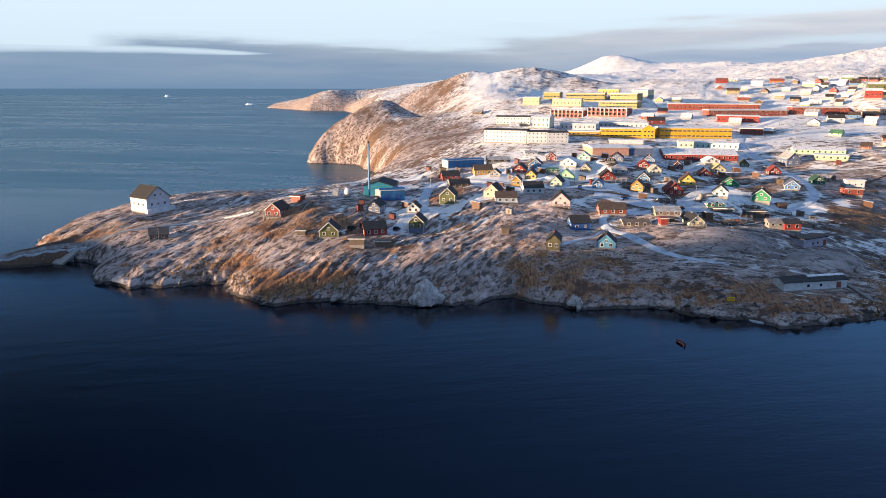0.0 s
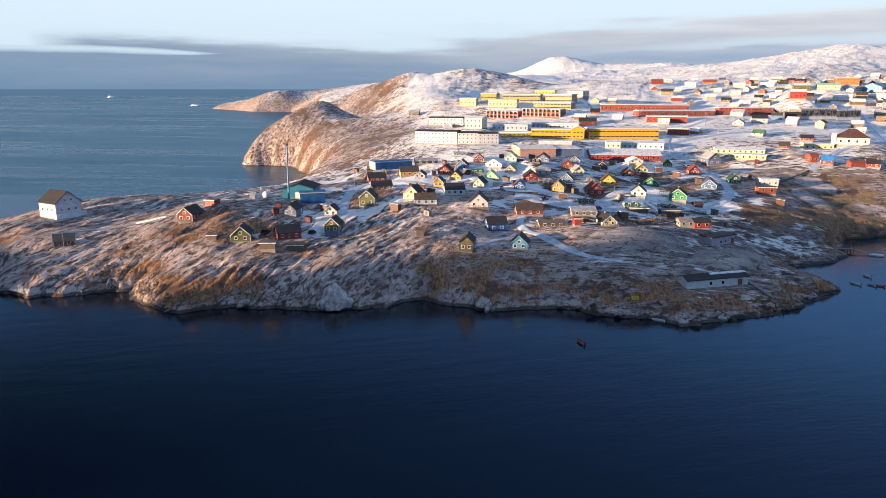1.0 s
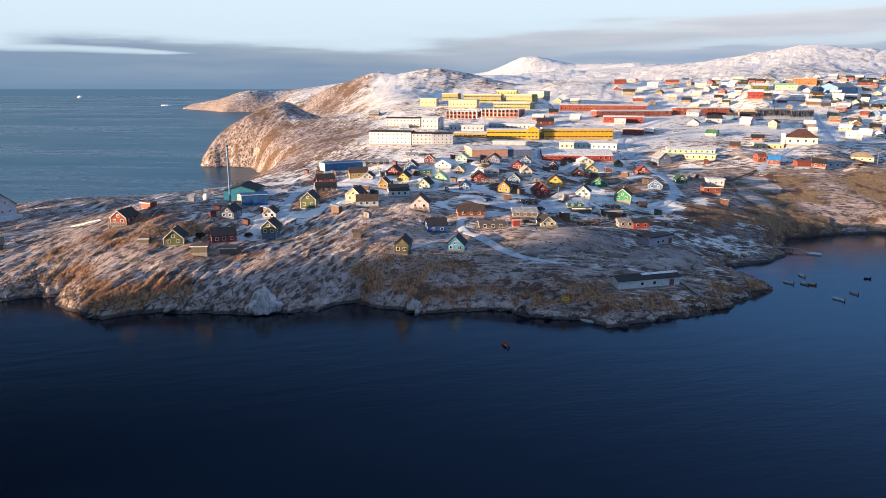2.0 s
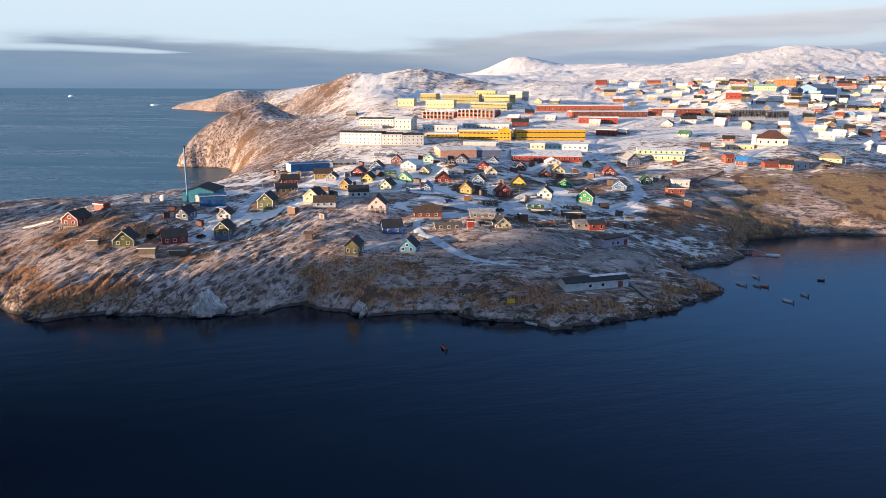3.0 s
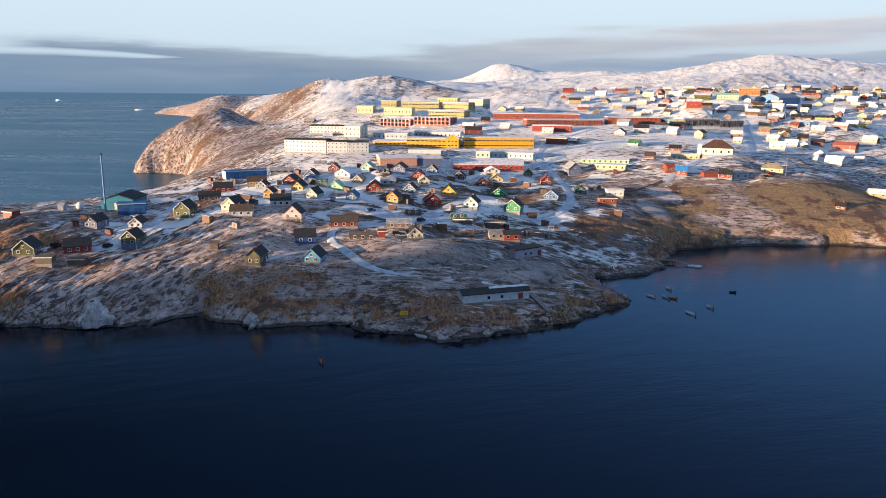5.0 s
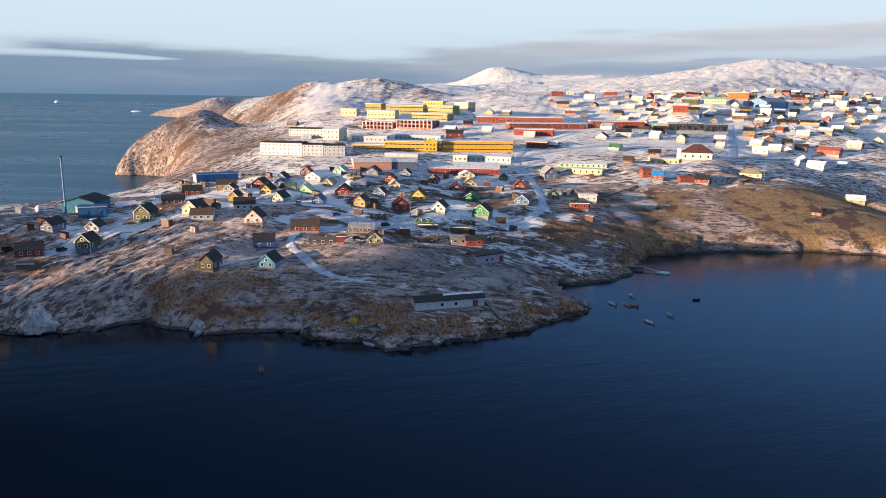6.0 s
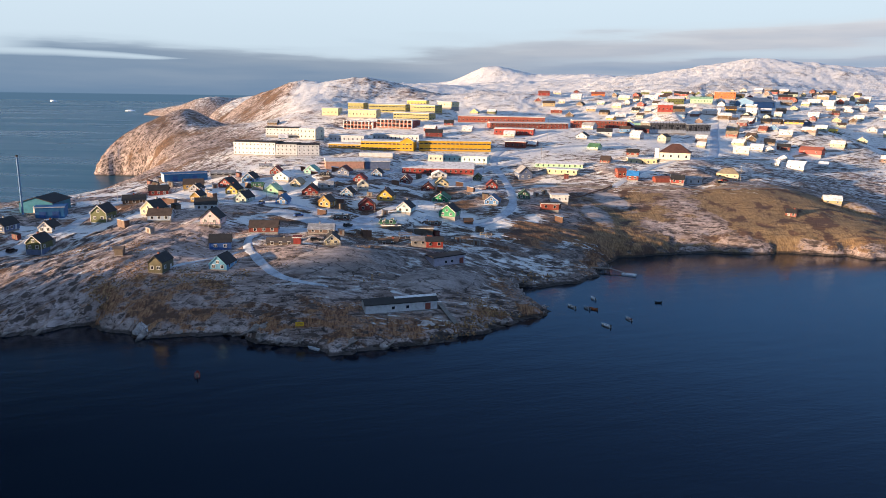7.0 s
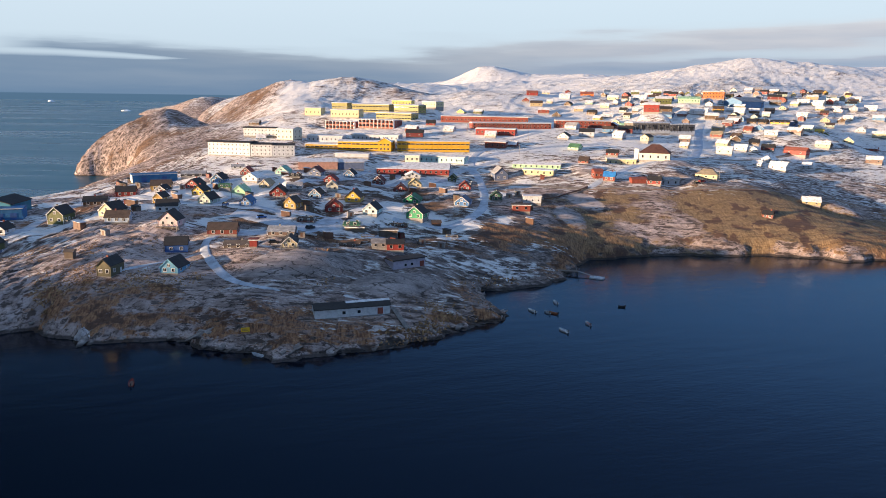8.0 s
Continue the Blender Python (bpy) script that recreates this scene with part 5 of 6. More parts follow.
def build_block(name, x, y, z, l, d, h, turn, wall, roof, rows, kind):
    """A long building: front along -y, length along x."""
    plain = WORDS.get(wall, wall)
    b = root(name, x, y, z, turn, f"long {plain} {name.replace('_', ' ')} with {ROOF_WORDS.get(roof, roof)} roof", name.split("_")[-1] if name != "warehouse" else name, "long town buildings")
    hl, hd = l / 2, d / 2
    bm = bmesh.new()
    box(bm, -hl + 0.1, hl - 0.1, -hd + 0.1, hd - 0.1, -4.0, 0.3)
    part("foundation", bm, PLINTH, b)
    bm = bmesh.new()
    if kind == "gable":
        rise = d * (0.11 if d > 11 else 0.2)
        h = h + rise
        prism(bm, [(-hd, 0.3), (hd, 0.3), (hd, h - rise), (0, h), (-hd, h - rise)], -hl, hl)
        bmesh.ops.rotate(bm, verts=bm.verts, matrix=Matrix.Rotation(radians(90), 3, "Z"))
        top = h - rise
    else:
        box(bm, -hl, hl, -hd, hd, 0.3, h)
        top = h
    part("wall", bm, PAINT[wall], b)
    if kind == "gable":
        run = math.hypot(hd, rise)
        for s in (-1, 1):
            bm = bmesh.new()
            fx, fz = s * (hd + 0.4), top - 0.4 * rise / hd
            prism(bm, [(0, h + 0.02), (fx, fz), (fx, fz + 0.2), (0, h + 0.22)], -hl - 0.4, hl + 0.4)
            bmesh.ops.rotate(bm, verts=bm.verts, matrix=Matrix.Rotation(radians(90), 3, "Z"))
            part("roof_slope", bm, ROOFS[roof], b)
    else:
        bm = bmesh.new()
        prism(bm, [(-hd - 0.4, h + 0.01), (hd + 0.4, h + 0.01), (hd + 0.4, h + 0.3), (0, h + 0.3 + d * 0.05), (-hd - 0.4, h + 0.3)], -hl - 0.4, hl + 0.4)
        bmesh.ops.rotate(bm, verts=bm.verts, matrix=Matrix.Rotation(radians(90), 3, "Z"))
        part("roof", bm, ROOFS[roof], b)
        bm = bmesh.new()
        box(bm, -hl - 0.45, hl + 0.45, -hd - 0.46, -hd - 0.38, h - 0.05, h + 0.34)
        part("fascia", bm, ROOFS["dark"] if roof == "dark" else TRIM, b)
    if name == "warehouse":
        bm = bmesh.new()
        box(bm, -hl - 0.06, -hl + 0.02, -hd + 0.05, hd - 0.05, 0.35, h - 0.05)
        part("end_wall", bm, PAINT["white"], b, "white boarded end wall")
        for k in (-0.25, 0.2):
            bm = bmesh.new()
            box(bm, k * l - 1.3, k * l + 1.3, -hd - 0.07, -hd + 0.02, 0.35, 3.2)
            part("sliding_door", bm, PAINT["royal"], b)
    if name == "balcony_block":
        units = max(4, round(l / 4.0))
        for k in range(units + 1):
            bm = bmesh.new()
            x0 = -hl + k * l / units
            box(bm, x0 - 0.14, x0 + 0.14, -hd - 2.0, -hd, 0.3, h + 0.5)
            part("party_wall", bm, PAINT["white"], b, "white party wall between balconies")
        for k in range(units):
            x0, x1 = -hl + k * l / units + 0.14, -hl + (k + 1) * l / units - 0.14
            for z0 in (0.3, 0.3 + (h - 0.3) / 2):
                bm = bmesh.new()
                box(bm, x0, x1, -hd - 1.95, -hd - 1.8, z0 - 0.15, z0 + 1.05)
                box(bm, x0, x1, -hd - 1.8, -hd, z0 - 0.15, z0 + 0.02)
                part("balcony", bm, PAINT["brick"], b, "brick red balcony front")
            bm = bmesh.new()
            box(bm, x0, x1, -hd - 2.1, -hd, h + 0.05, h + 0.25)
            part("canopy", bm, ROOFS["snow"], b)
    # black posts and panels over a pale lower band
    if name == "ruined_block":
        bm = bmesh.new()
        box(bm, -hl, hl, -hd - 0.30, -hd - 0.01, 0.3, 3.2)
        part("lower_band", bm, PAINT["palegrey"], b, "pale lower storey")
        for k in range(int(l / 2.6)):
            bm = bmesh.new()
            x0 = -hl + (k + 0.5) * 2.6
            box(bm, x0 - 0.10, x0 + 0.10, -hd - 0.5, -hd - 0.28, 2.4, h + (0.6 if k % 3 else 1.2))
            part("charred_post", bm, PAINT["black"], b)
            if k % 2:
                bm = bmesh.new()
                box(bm, x0 - 1.1, x0 + 1.1, -hd - 0.12, -hd - 0.01, 2.9 + (k % 3) * 0.9, 4.6 + (k % 4) * 0.7)
                part("burnt_opening", bm, PAINT["black"], b)
    if name == "office_block" and wall == "golden" and l < 40:
        bm = bmesh.new()
        prism(bm, [(hl - 9.0, 0.3), (hl - 0.4, 0.3), (hl - 0.4, h + 0.4), (hl - 4.7, h + 2.9), (hl - 9.0, h + 0.4)], -hd - 1.6, -hd + 3.0)
        bay = part("gable_bay", bm, PAINT["golden"], b, "yellow gabled bay with a snowy roof")
        for sx in (-1, 1):
            bm = bmesh.new()
            prism(bm, [(hl - 4.7, h + 2.95), (hl - 4.7 + sx * 4.9, h + 0.15), (hl - 4.7 + sx * 4.9, h + 0.45), (hl - 4.7, h + 3.25)], -hd - 2.0, -hd + 3.2)
            part("roof_slope", bm, ROOFS["snow"], bay)
        for k in (-1, 0, 1):
            for zz in (1.4, 4.2):
                window(bay, hl - 4.7 + k * 2.5, -hd - 1.62, zz, 1.3, 1.0, 0, False, 0.05)
    if rows:
        storey = (top - 0.3) / rows
        count = max(2, int(l / 3.1))
        tall = min(1.25, storey * 0.5)
        wide = 0.6 if wall == "white" else 0.8 if wall in ("palegrey", "cream", "ivory", "mint", "paleteal") else 1.0
        if wall == "white":
            count, tall = int(l / 2.6), tall * 0.62
        if wall in ("golden", "goldenold", "khaki"):
            wide, tall = l / count * 0.82, min(0.8, storey * 0.3)
        if name == "shed_house":
            for k in (-0.12, 0.08):
                window(b, k * l, -hd - 0.02, 1.2, 1.0, 1.0, 0, False, 0.05)
            bm = bmesh.new()
            box(bm, 0.33 * l, 0.33 * l + 1.8, -hd - 0.08, -hd + 0.02, 0.4, 2.5)
            part("door", bm, PAINT["brick"], b, "brown boarded double door")
            for s in (-1, 1) if kind == "gable" else ():
                bm = bmesh.new()
                fx, fz = s * hd * (0.35 if s < 0 else 0.9), h - rise * (0.35 if s < 0 else 0.9)
                prism(bm, [(0, h + 0.245), (fx, fz + 0.245), (fx, fz + 0.30), (0, h + 0.30)], -hl - 0.42, 0.08 * l)
                bmesh.ops.rotate(bm, verts=bm.verts, matrix=Matrix.Rotation(radians(90), 3, "Z"))
                part("roof_sheet", bm, ROOFS["snow"], b, "frosted pale roof sheets")
            return b
        for r in range(rows):
            for k in range(count):
                window(b, (k + 0.5) / count * l - hl, -hd - 0.02, 0.3 + storey * (r + 0.34), wide, tall, 0, False, 0.05)
        for e in (-1, 1):
            for r in range(rows):
                for k in (-0.22, 0.22):
                    window(b, e * (hl + 0.02), k * d, 0.3 + storey * (r + 0.34), wide, tall, 90 * e, False, 0.05)
    return b


for args in HOUSES:
    build_house(*args)
for args in BLOCKS:
    build_block(*args)


# ---------------------------------------------------------------- single buildings
def build_cottage(x, y, z, w, l, wall_h, roof_h, turn, wall, roof):
    c = root("cottage", x, y, z, turn, f"small {WORDS.get(wall, wall)} town house with {ROOF_WORDS.get(roof, roof)} roof", "house", "houses up in the town")
    hw, hl = w / 2, l / 2
    bm = bmesh.new()
    box(bm, -hw + 0.1, hw - 0.1, -hl + 0.1, hl - 0.1, -4, 0.3)
    part("foundation", bm, PLINTH, c)
    bm = bmesh.new()
    prism(bm, [(-hw, 0.3), (hw, 0.3), (hw, wall_h), (0, wall_h + roof_h), (-hw, wall_h)], -hl, hl)
    part("wall", bm, PAINT[wall], c)
    for s in (-1, 1):
        bm = bmesh.new()
        fx, fz = s * (hw + 0.35), wall_h - 0.35 * roof_h / hw
        prism(bm, [(0, wall_h + roof_h + 0.02), (fx, fz), (fx, fz + 0.2), (0, wall_h + roof_h + 0.22)], -hl - 0.35, hl + 0.35)
        part("roof_slope", bm, ROOFS[roof], c)
    for k in (-0.27, 0.27):
        window(c, -hw - 0.02, k * l, wall_h * 0.45, 0.8, 0.85, -90, False, 0.1)
        window(c, k * w, -hl - 0.02, wall_h * 0.45, 0.8, 0.85, 0, False, 0.1)
    bm = bmesh.new()
    cy = ((x * 7 + y * 3) % 5 - 2) / 5 * hl
    box(bm, -0.3, 0.3, cy - 0.3, cy + 0.3, wall_h + roof_h - 0.4, wall_h + roof_h + 0.7)
    part("chimney", bm, PLINTH, c)
    return c


for args in COTTAGES:
    build_cottage(*args)


def fill_town():
    """The close-set small houses up the valley."""
    r = random.Random(21)
    taken = [(p[0], p[1]) for p in PLOTS]
    walls = ["brick", "cream", "brown", "palegrey", "white", "olive", "tan", "maroon", "steel", "red", "greygreen", "ochre", "ivory", "slate", "rust"]
    for _ in range(1500):
        y = r.uniform(540, 880)
        x = r.uniform(0.44 * y + 30, 0.86 * y + 10)
        if min((x - a) ** 2 + (y - b) ** 2 for a, b in taken) < 15 ** 2 or road_distance(np.array([x]), np.array([y]))[0] < 6:
            continue
        taken.append((x, y))
        w, l = r.uniform(5.5, 7.5), r.uniform(6.5, 11)
        build_cottage(x, y, ground_at(x, y) + 0.3, w, l, r.uniform(2.2, 3.2), w * 0.32, r.choice((-28, 60)) + r.uniform(-22, 12), r.choice(walls), r.choice(("snow", "snow", "dark", "brownroof", "grey")))
        if len(taken) > len(PLOTS) + 110:
            break


fill_town()


def hip_roof(bm, w, d, z, rise, ridge, over=0.6):
    a, b = w / 2 + over, d / 2 + over
    v = [bm.verts.new(p) for p in ((-a, -b, z), (a, -b, z), (a, b, z), (-a, b, z), (-ridge / 2, 0, z + rise), (ridge / 2, 0, z + rise))]
    for f in ((0, 1, 5, 4), (1, 2, 5), (2, 3, 4, 5), (3, 0, 4), (3, 2, 1, 0)):
        bm.faces.new([v[i] for i in f])


def hipped_building(name, x, y, z, w, d, wall_h, rise, ridge, turn, wall, roof, label, category):
    b = root(name, x, y, z, turn, label, category)
    bm = bmesh.new()
    box(bm, -w / 2, w / 2, -d / 2, d / 2, -4, 0.2)
    part("foundation", bm, PLINTH, b)
    bm = bmesh.new()
    box(bm, -w / 2 - 0.05, w / 2 + 0.05, -d / 2 - 0.05, d / 2 + 0.05, 0.2, wall_h)
    part("wall", bm, PAINT[wall], b)
    bm = bmesh.new()
    hip_roof(bm, w, d, wall_h + 0.01, rise, ridge)
    part("roof", bm, ROOFS[roof], b)
    for k in range(max(2, int(w / 4))):
        window(b, (k + 0.5) / max(2, int(w / 4)) * w - w / 2, -d / 2 - 0.07, wall_h * 0.35, 1.0, wall_h * 0.35, 0, False)
    return b


church = hipped_building("church", 317, 466, 35.6, 19, 14, 4.6, 5.4, 5, -26, "ivory", "chocolate", "white church with a big brown hipped roof on bare rock", "church")
bm = bmesh.new()
box(bm, -12.6, -9.9, -7, -4.2, 0, 7.2)
tower = part("bell_tower", bm, PAINT["white"], church, "slim white bell tower")
hipped_building("villa", 334, 426, 28.3, 12.5, 9, 2.4, 3.0, 5, -34, "cream", "tan", "low cream villa with a pale hipped roof", "house")


def gabled_hall(name, x, y, z, w, l, wall_h, roof_h, turn, wall, roof, label, category, doors=0):
    b = root(name, x, y, z, turn, label, category)
    hw, hl = w / 2, l / 2
    bm = bmesh.new()
    box(bm, -hw + 0.1, hw - 0.1, -hl + 0.1, hl - 0.1, -4, 0.4)
    part("foundation", bm, PLINTH, b)
    bm = bmesh.new()
    prism(bm, [(-hw, 0.4), (hw, 0.4), (hw, wall_h), (0, wall_h + roof_h), (-hw, wall_h)], -hl, hl)
    part("wall", bm, PAINT[wall], b)
    for s in (-1, 1):
        bm = bmesh.new()
        fx, fz = s * (hw + 0.5), wall_h - 0.5 * roof_h / hw
        prism(bm, [(0, wall_h + roof_h + 0.02), (fx, fz), (fx, fz + 0.3), (0, wall_h + roof_h + 0.32)], -hl - 0.5, hl + 0.5)
        part("roof_slope", bm, ROOFS[roof], b)
    for k in range(doors):
        bm = bmesh.new()
        cx = (k + 0.5) / doors * w * 0.8 - w * 0.4
        box(bm, cx - 1.3, cx + 1.3, -hl - 0.08, -hl + 0.02, 0.4, min(3.4, wall_h - 0.4))
        part("door", bm, TRIM, b, "white sliding door")
    return b


gabled_hall("power_station", -30.5, 349, 20.6, 14.5, 17, 5.0, 2.2, -4, "turquoise", "dark", "turquoise power station hall with a black roof", "hall", 1)
gabled_hall("sports_hall", 528, 752, 65.5, 22, 40, 7.2, 4.0, -62, "steel", "grey", "large blue sports hall with a frosted roof", "hall", 2)
# white walls take pale grey paint, standing in for shade on the gable
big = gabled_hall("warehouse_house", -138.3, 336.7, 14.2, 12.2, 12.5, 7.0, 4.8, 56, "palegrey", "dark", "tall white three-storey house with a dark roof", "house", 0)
for k in (-0.28, 0, 0.28):
    window(big, k * 12.2, -6.27, 3.4, 0.9, 1.1, 0)
    window(big, -6.12, k * 12.5, 3.4, 0.9, 1.1, -90)
for k in (-0.12, 0.12):
    window(big, k * 12.2, -6.27, 7.6, 0.9, 1.0, 0)
bm = bmesh.new()
box(bm, -7.2, 7.6, -8.2, -6.4, -2.5, 2.1)
part("porch", bm, PAINT["white"], big, "white boarded porch along the gable")


def tube(bm, a, b, r0, r1, sides=12):
    a, b = Vector(a), Vector(b)
    turn = (b - a).to_track_quat("Z", "Y").to_matrix()
    rings = []
    for p, r in ((a, r0), (b, r1)):
        rings.append([bm.verts.new(p + turn @ Vector((r * math.cos(t), r * math.sin(t), 0))) for t in (2 * math.pi * k / sides for k in range(sides))])
    for k in range(sides):
        bm.faces.new((rings[0][k], rings[0][(k + 1) % sides], rings[1][(k + 1) % sides], rings[1][k]))
    bm.faces.new(rings[0][::-1])
    bm.faces.new(rings[1])


stack = root("smokestack", -34.6, 335.5, 20.5, 0, "tall slim blue-grey steel smokestack beside the power station", "chimney")
bm = bmesh.new()
tube(bm, (0, 0, 0.8), (0, 0, 26.3), 0.44, 0.36)
part("flue", bm, PAINT["steel"], stack)
bm = bmesh.new()
tube(bm, (0, 0, 25.6), (0, 0, 26.5), 0.48, 0.48)
part("cap", bm, ROOFS["dark"], stack)
bm = bmesh.new()
box(bm, -1.4, 1.4, -1.4, 1.4, -3, 0.8)
part("base", bm, PLINTH, stack)

tank = root("oil_tank", -44.4, 332.6, 22.4, 0, "white domed storage tank on the rock", "tank")
bm = bmesh.new()
bmesh.ops.create_uvsphere(bm, u_segments=20, v_segments=12, radius=1.7)
bmesh.ops.translate(bm, verts=bm.verts, vec=(0, 0, 1.6))
part("dome", bm, PAINT["white"], tank)
bm = bmesh.new()
tube(bm, (0, 0, -2), (0, 0, 0.8), 1.4, 1.4)
part("base", bm, PLINTH, tank)


# ---------------------------------------------------------------- decks
def deck(near, x0, x1, y0, y1, z, label):
    """A railed timber deck on stilts, fixed to the house that stands nearest to a place."""
    home = min((o for o in scene.collection.objects if o.name.startswith("house")), key=lambda o: (o.location.xy - Vector(near)).length)
    bm = bmesh.new()
    box(bm, x0, x1, y0, y1, z - 0.15, z)
    d = part("deck", bm, PAINT["greywood"], home, label)
    for n in range(5):
        for y in (y0 + 0.1, y1 - 0.1):
            bm = bmesh.new()
            x = x0 + 0.1 + (x1 - x0 - 0.2) * n / 4
            box(bm, x - 0.09, x + 0.09, y - 0.09, y + 0.09, z - 3.4, z + (0.95 if y < 0 else -0.15))
            part("post", bm, PAINT["greywood"], d)
    bm = bmesh.new()
    box(bm, x0, x1, y0 - 0.02, y0 + 0.06, z + 0.85, z + 0.97)
    part("rail", bm, PAINT["greywood"], d)


deck((24.8, 318.7), -5.3, -3.5, -5.0, 5.0, 0.3, "grey timber deck on stilts")
deck((50.8, 311), -4.4, 4.4, -5.2, -3.5, 0.3, "grey timber deck on stilts")
deck((-70, 301), -3.6, 3.6, -6.6, -5.0, 0.6, "timber balcony on stilts")
deck((101, 285), -3.2, 3.4, -5.5, -4.0, 0.2, "timber deck on stilts")
deck((2.5, 325.7), 3.4, 5.2, -4.2, 1.5, 1.2, "timber side stairs and landing")


# ---------------------------------------------------------------- boats
def build_boat(x, y, heading, length, hull, inside, label, z=0.0, motor=True):
    b = root("boat", x, y, z, heading, label, "boat", "moored dinghies")
    rows, n = [], 12
    bm = bmesh.new()
    for i in range(n + 1):
        s = i / n
        half = 0.16 * length * (1 - max(0, (s - 0.45) / 0.55) ** 2.2) * (0.88 + 0.12 * min(1, s * 4)) + 0.02
        top = 0.48 + 0.34 * max(0, s - 0.4) ** 1.5
        keel = -0.16 + 0.42 * max(0, (s - 0.72) / 0.28) ** 2
        yy = (s - 0.5) * length
        rows.append([bm.verts.new(p) for p in ((-half, yy, top), (-half * 0.86, yy, keel + 0.16), (0, yy, keel), (half * 0.86, yy, keel + 0.16), (half, yy, top),
                                               (half * 0.84, yy, top), (half * 0.7, yy, keel + 0.26), (-half * 0.7, yy, keel + 0.26), (-half * 0.84, yy, top))])
    for a, c in zip(rows[:-1], rows[1:]):
        for k in range(9):
            m = (k + 1) % 9
            bm.faces.new((a[k], a[m], c[m], c[k]))
    bm.faces.new(rows[0])
    bm.faces.new(rows[-1][::-1])
    part("hull", bm, PAINT[hull], b)
    for s in (-0.16, 0.14):
        bm = bmesh.new()
        box(bm, -0.13 * length, 0.13 * length, s * length - 0.14, s * length + 0.14, 0.32, 0.38)
        part("thwart", bm, PAINT[inside], b)
    bm = bmesh.new()
    box(bm, -0.10 * length, 0.10 * length, -0.44 * length, 0.34 * length, 0.115, 0.14)
    part("floorboards", bm, PAINT[inside], b)
    if motor:
        bm = bmesh.new()
        box(bm, -0.14, 0.14, -length / 2 - 0.32, -length / 2 + 0.02, 0.35, 0.95)
        box(bm, -0.07, 0.07, -length / 2 - 0.22, -length / 2 - 0.08, -0.3, 0.35)
        part("outboard_motor", bm, PAINT["black"], b, "black outboard motor")
    return b


build_boat(188.0, 253.6, 22, 4.4, "white", "greywood", "white open dinghy with a cuddy moored in the bay")
build_boat(199.3, 263.6, 4, 4.2, "white", "grey", "white open dinghy moored in the bay")
build_boat(193.0, 251.4, 15, 3.8, "palegrey", "timber", "grey open dinghy tied beside an orange one")
build_boat(195.0, 250.2, 48, 3.4, "orange", "brown", "orange open dinghy tied beside a grey one")
build_boat(193.4, 231.2, 24, 4.4, "white", "palegrey", "white narrow skiff moored in the bay")
build_boat(203.7, 237.9, 10, 3.8, "white", "red", "white dinghy with a red seat moored in the bay")
build_boat(222.0, 256.6, 75, 2.4, "black", "black", "small black rubber dinghy on the water")
build_boat(68.3, 196.3, 12, 4.4, "red", "rust", "red open dinghy lying off the rocks")
build_boat(97.5, 309.5, 80, 6.8, "white", "grey", "white motor boat laid up on land", ground_at(97.5, 309.5) + 0.5, False)
build_boat(107.0, 305.5, 62, 5.4, "white", "greywood", "white dinghy laid up on land", ground_at(107, 305.5) + 0.3, False)
build_boat(97.8, 214.6, 50, 4.2, "palegrey", "grey", "small grey dinghy hauled up on the rocks", ground_at(97.8, 214.6) + 0.35, False)


# ---------------------------------------------------------------- shore works
def beam(bm, a, b, wide, thick):
    """A plank from a to b."""
    a, b = Vector(a), Vector(b)
    t = (b - a).normalized()
    side, up = t.cross(Vector((0, 0, 1))).normalized() * wide / 2, Vector((0, 0, thick))
    v = [bm.verts.new(p + s * side + h * up) for p in (a, b) for s, h in ((-1, 0), (1, 0), (1, 1), (-1, 1))]
    for f in ((0, 1, 2, 3), (7, 6, 5, 4), (0, 4, 5, 1), (1, 5, 6, 2), (2, 6, 7, 3), (3, 7, 4, 0)):
        bm.faces.new([v[i] for i in f])


pier = root("jetty", 216.8, 306, 0, 0, "short timber jetty with a gangway and a floating pontoon", "jetty")
bm = bmesh.new()
beam(bm, (-9, 3.0, 1.3), (3.5, -0.5, 1.3), 2.6, 0.25)
part("walkway", bm, PAINT["timber"], pier)
for k in range(6):
    for s in (-1, 1):
        bm = bmesh.new()
        tube(bm, (-8 + k * 2.2, 2.7 - k * 0.62 + s, -2), (-8 + k * 2.2, 2.7 - k * 0.62 + s, 1.6), 0.16, 0.16, 8)
        part("pile", bm, PAINT["timber"], pier)
bm = bmesh.new()
beam(bm, (3.2, -0.6, 1.5), (8.6, -6.2, 0.55), 1.1, 0.15)
part("gangway", bm, PAINT["greywood"], pier)
bm = bmesh.new()
beam(bm, (7.2, -5.6, -0.2), (12.2, -8.8, -0.2), 3.6, 0.75)
part("pontoon", bm, PAINT["palegrey"], pier, "pale floating pontoon")
for k, s in ((0, 1), (1, -1)):
    bm = bmesh.new()
    box(bm, 3 + k * 0.4, 3.2 + k * 0.4, -0.5 + s, -0.3 + s, 1.3, 3.0)
    part("mooring_post", bm, PAINT["greywood"], pier)

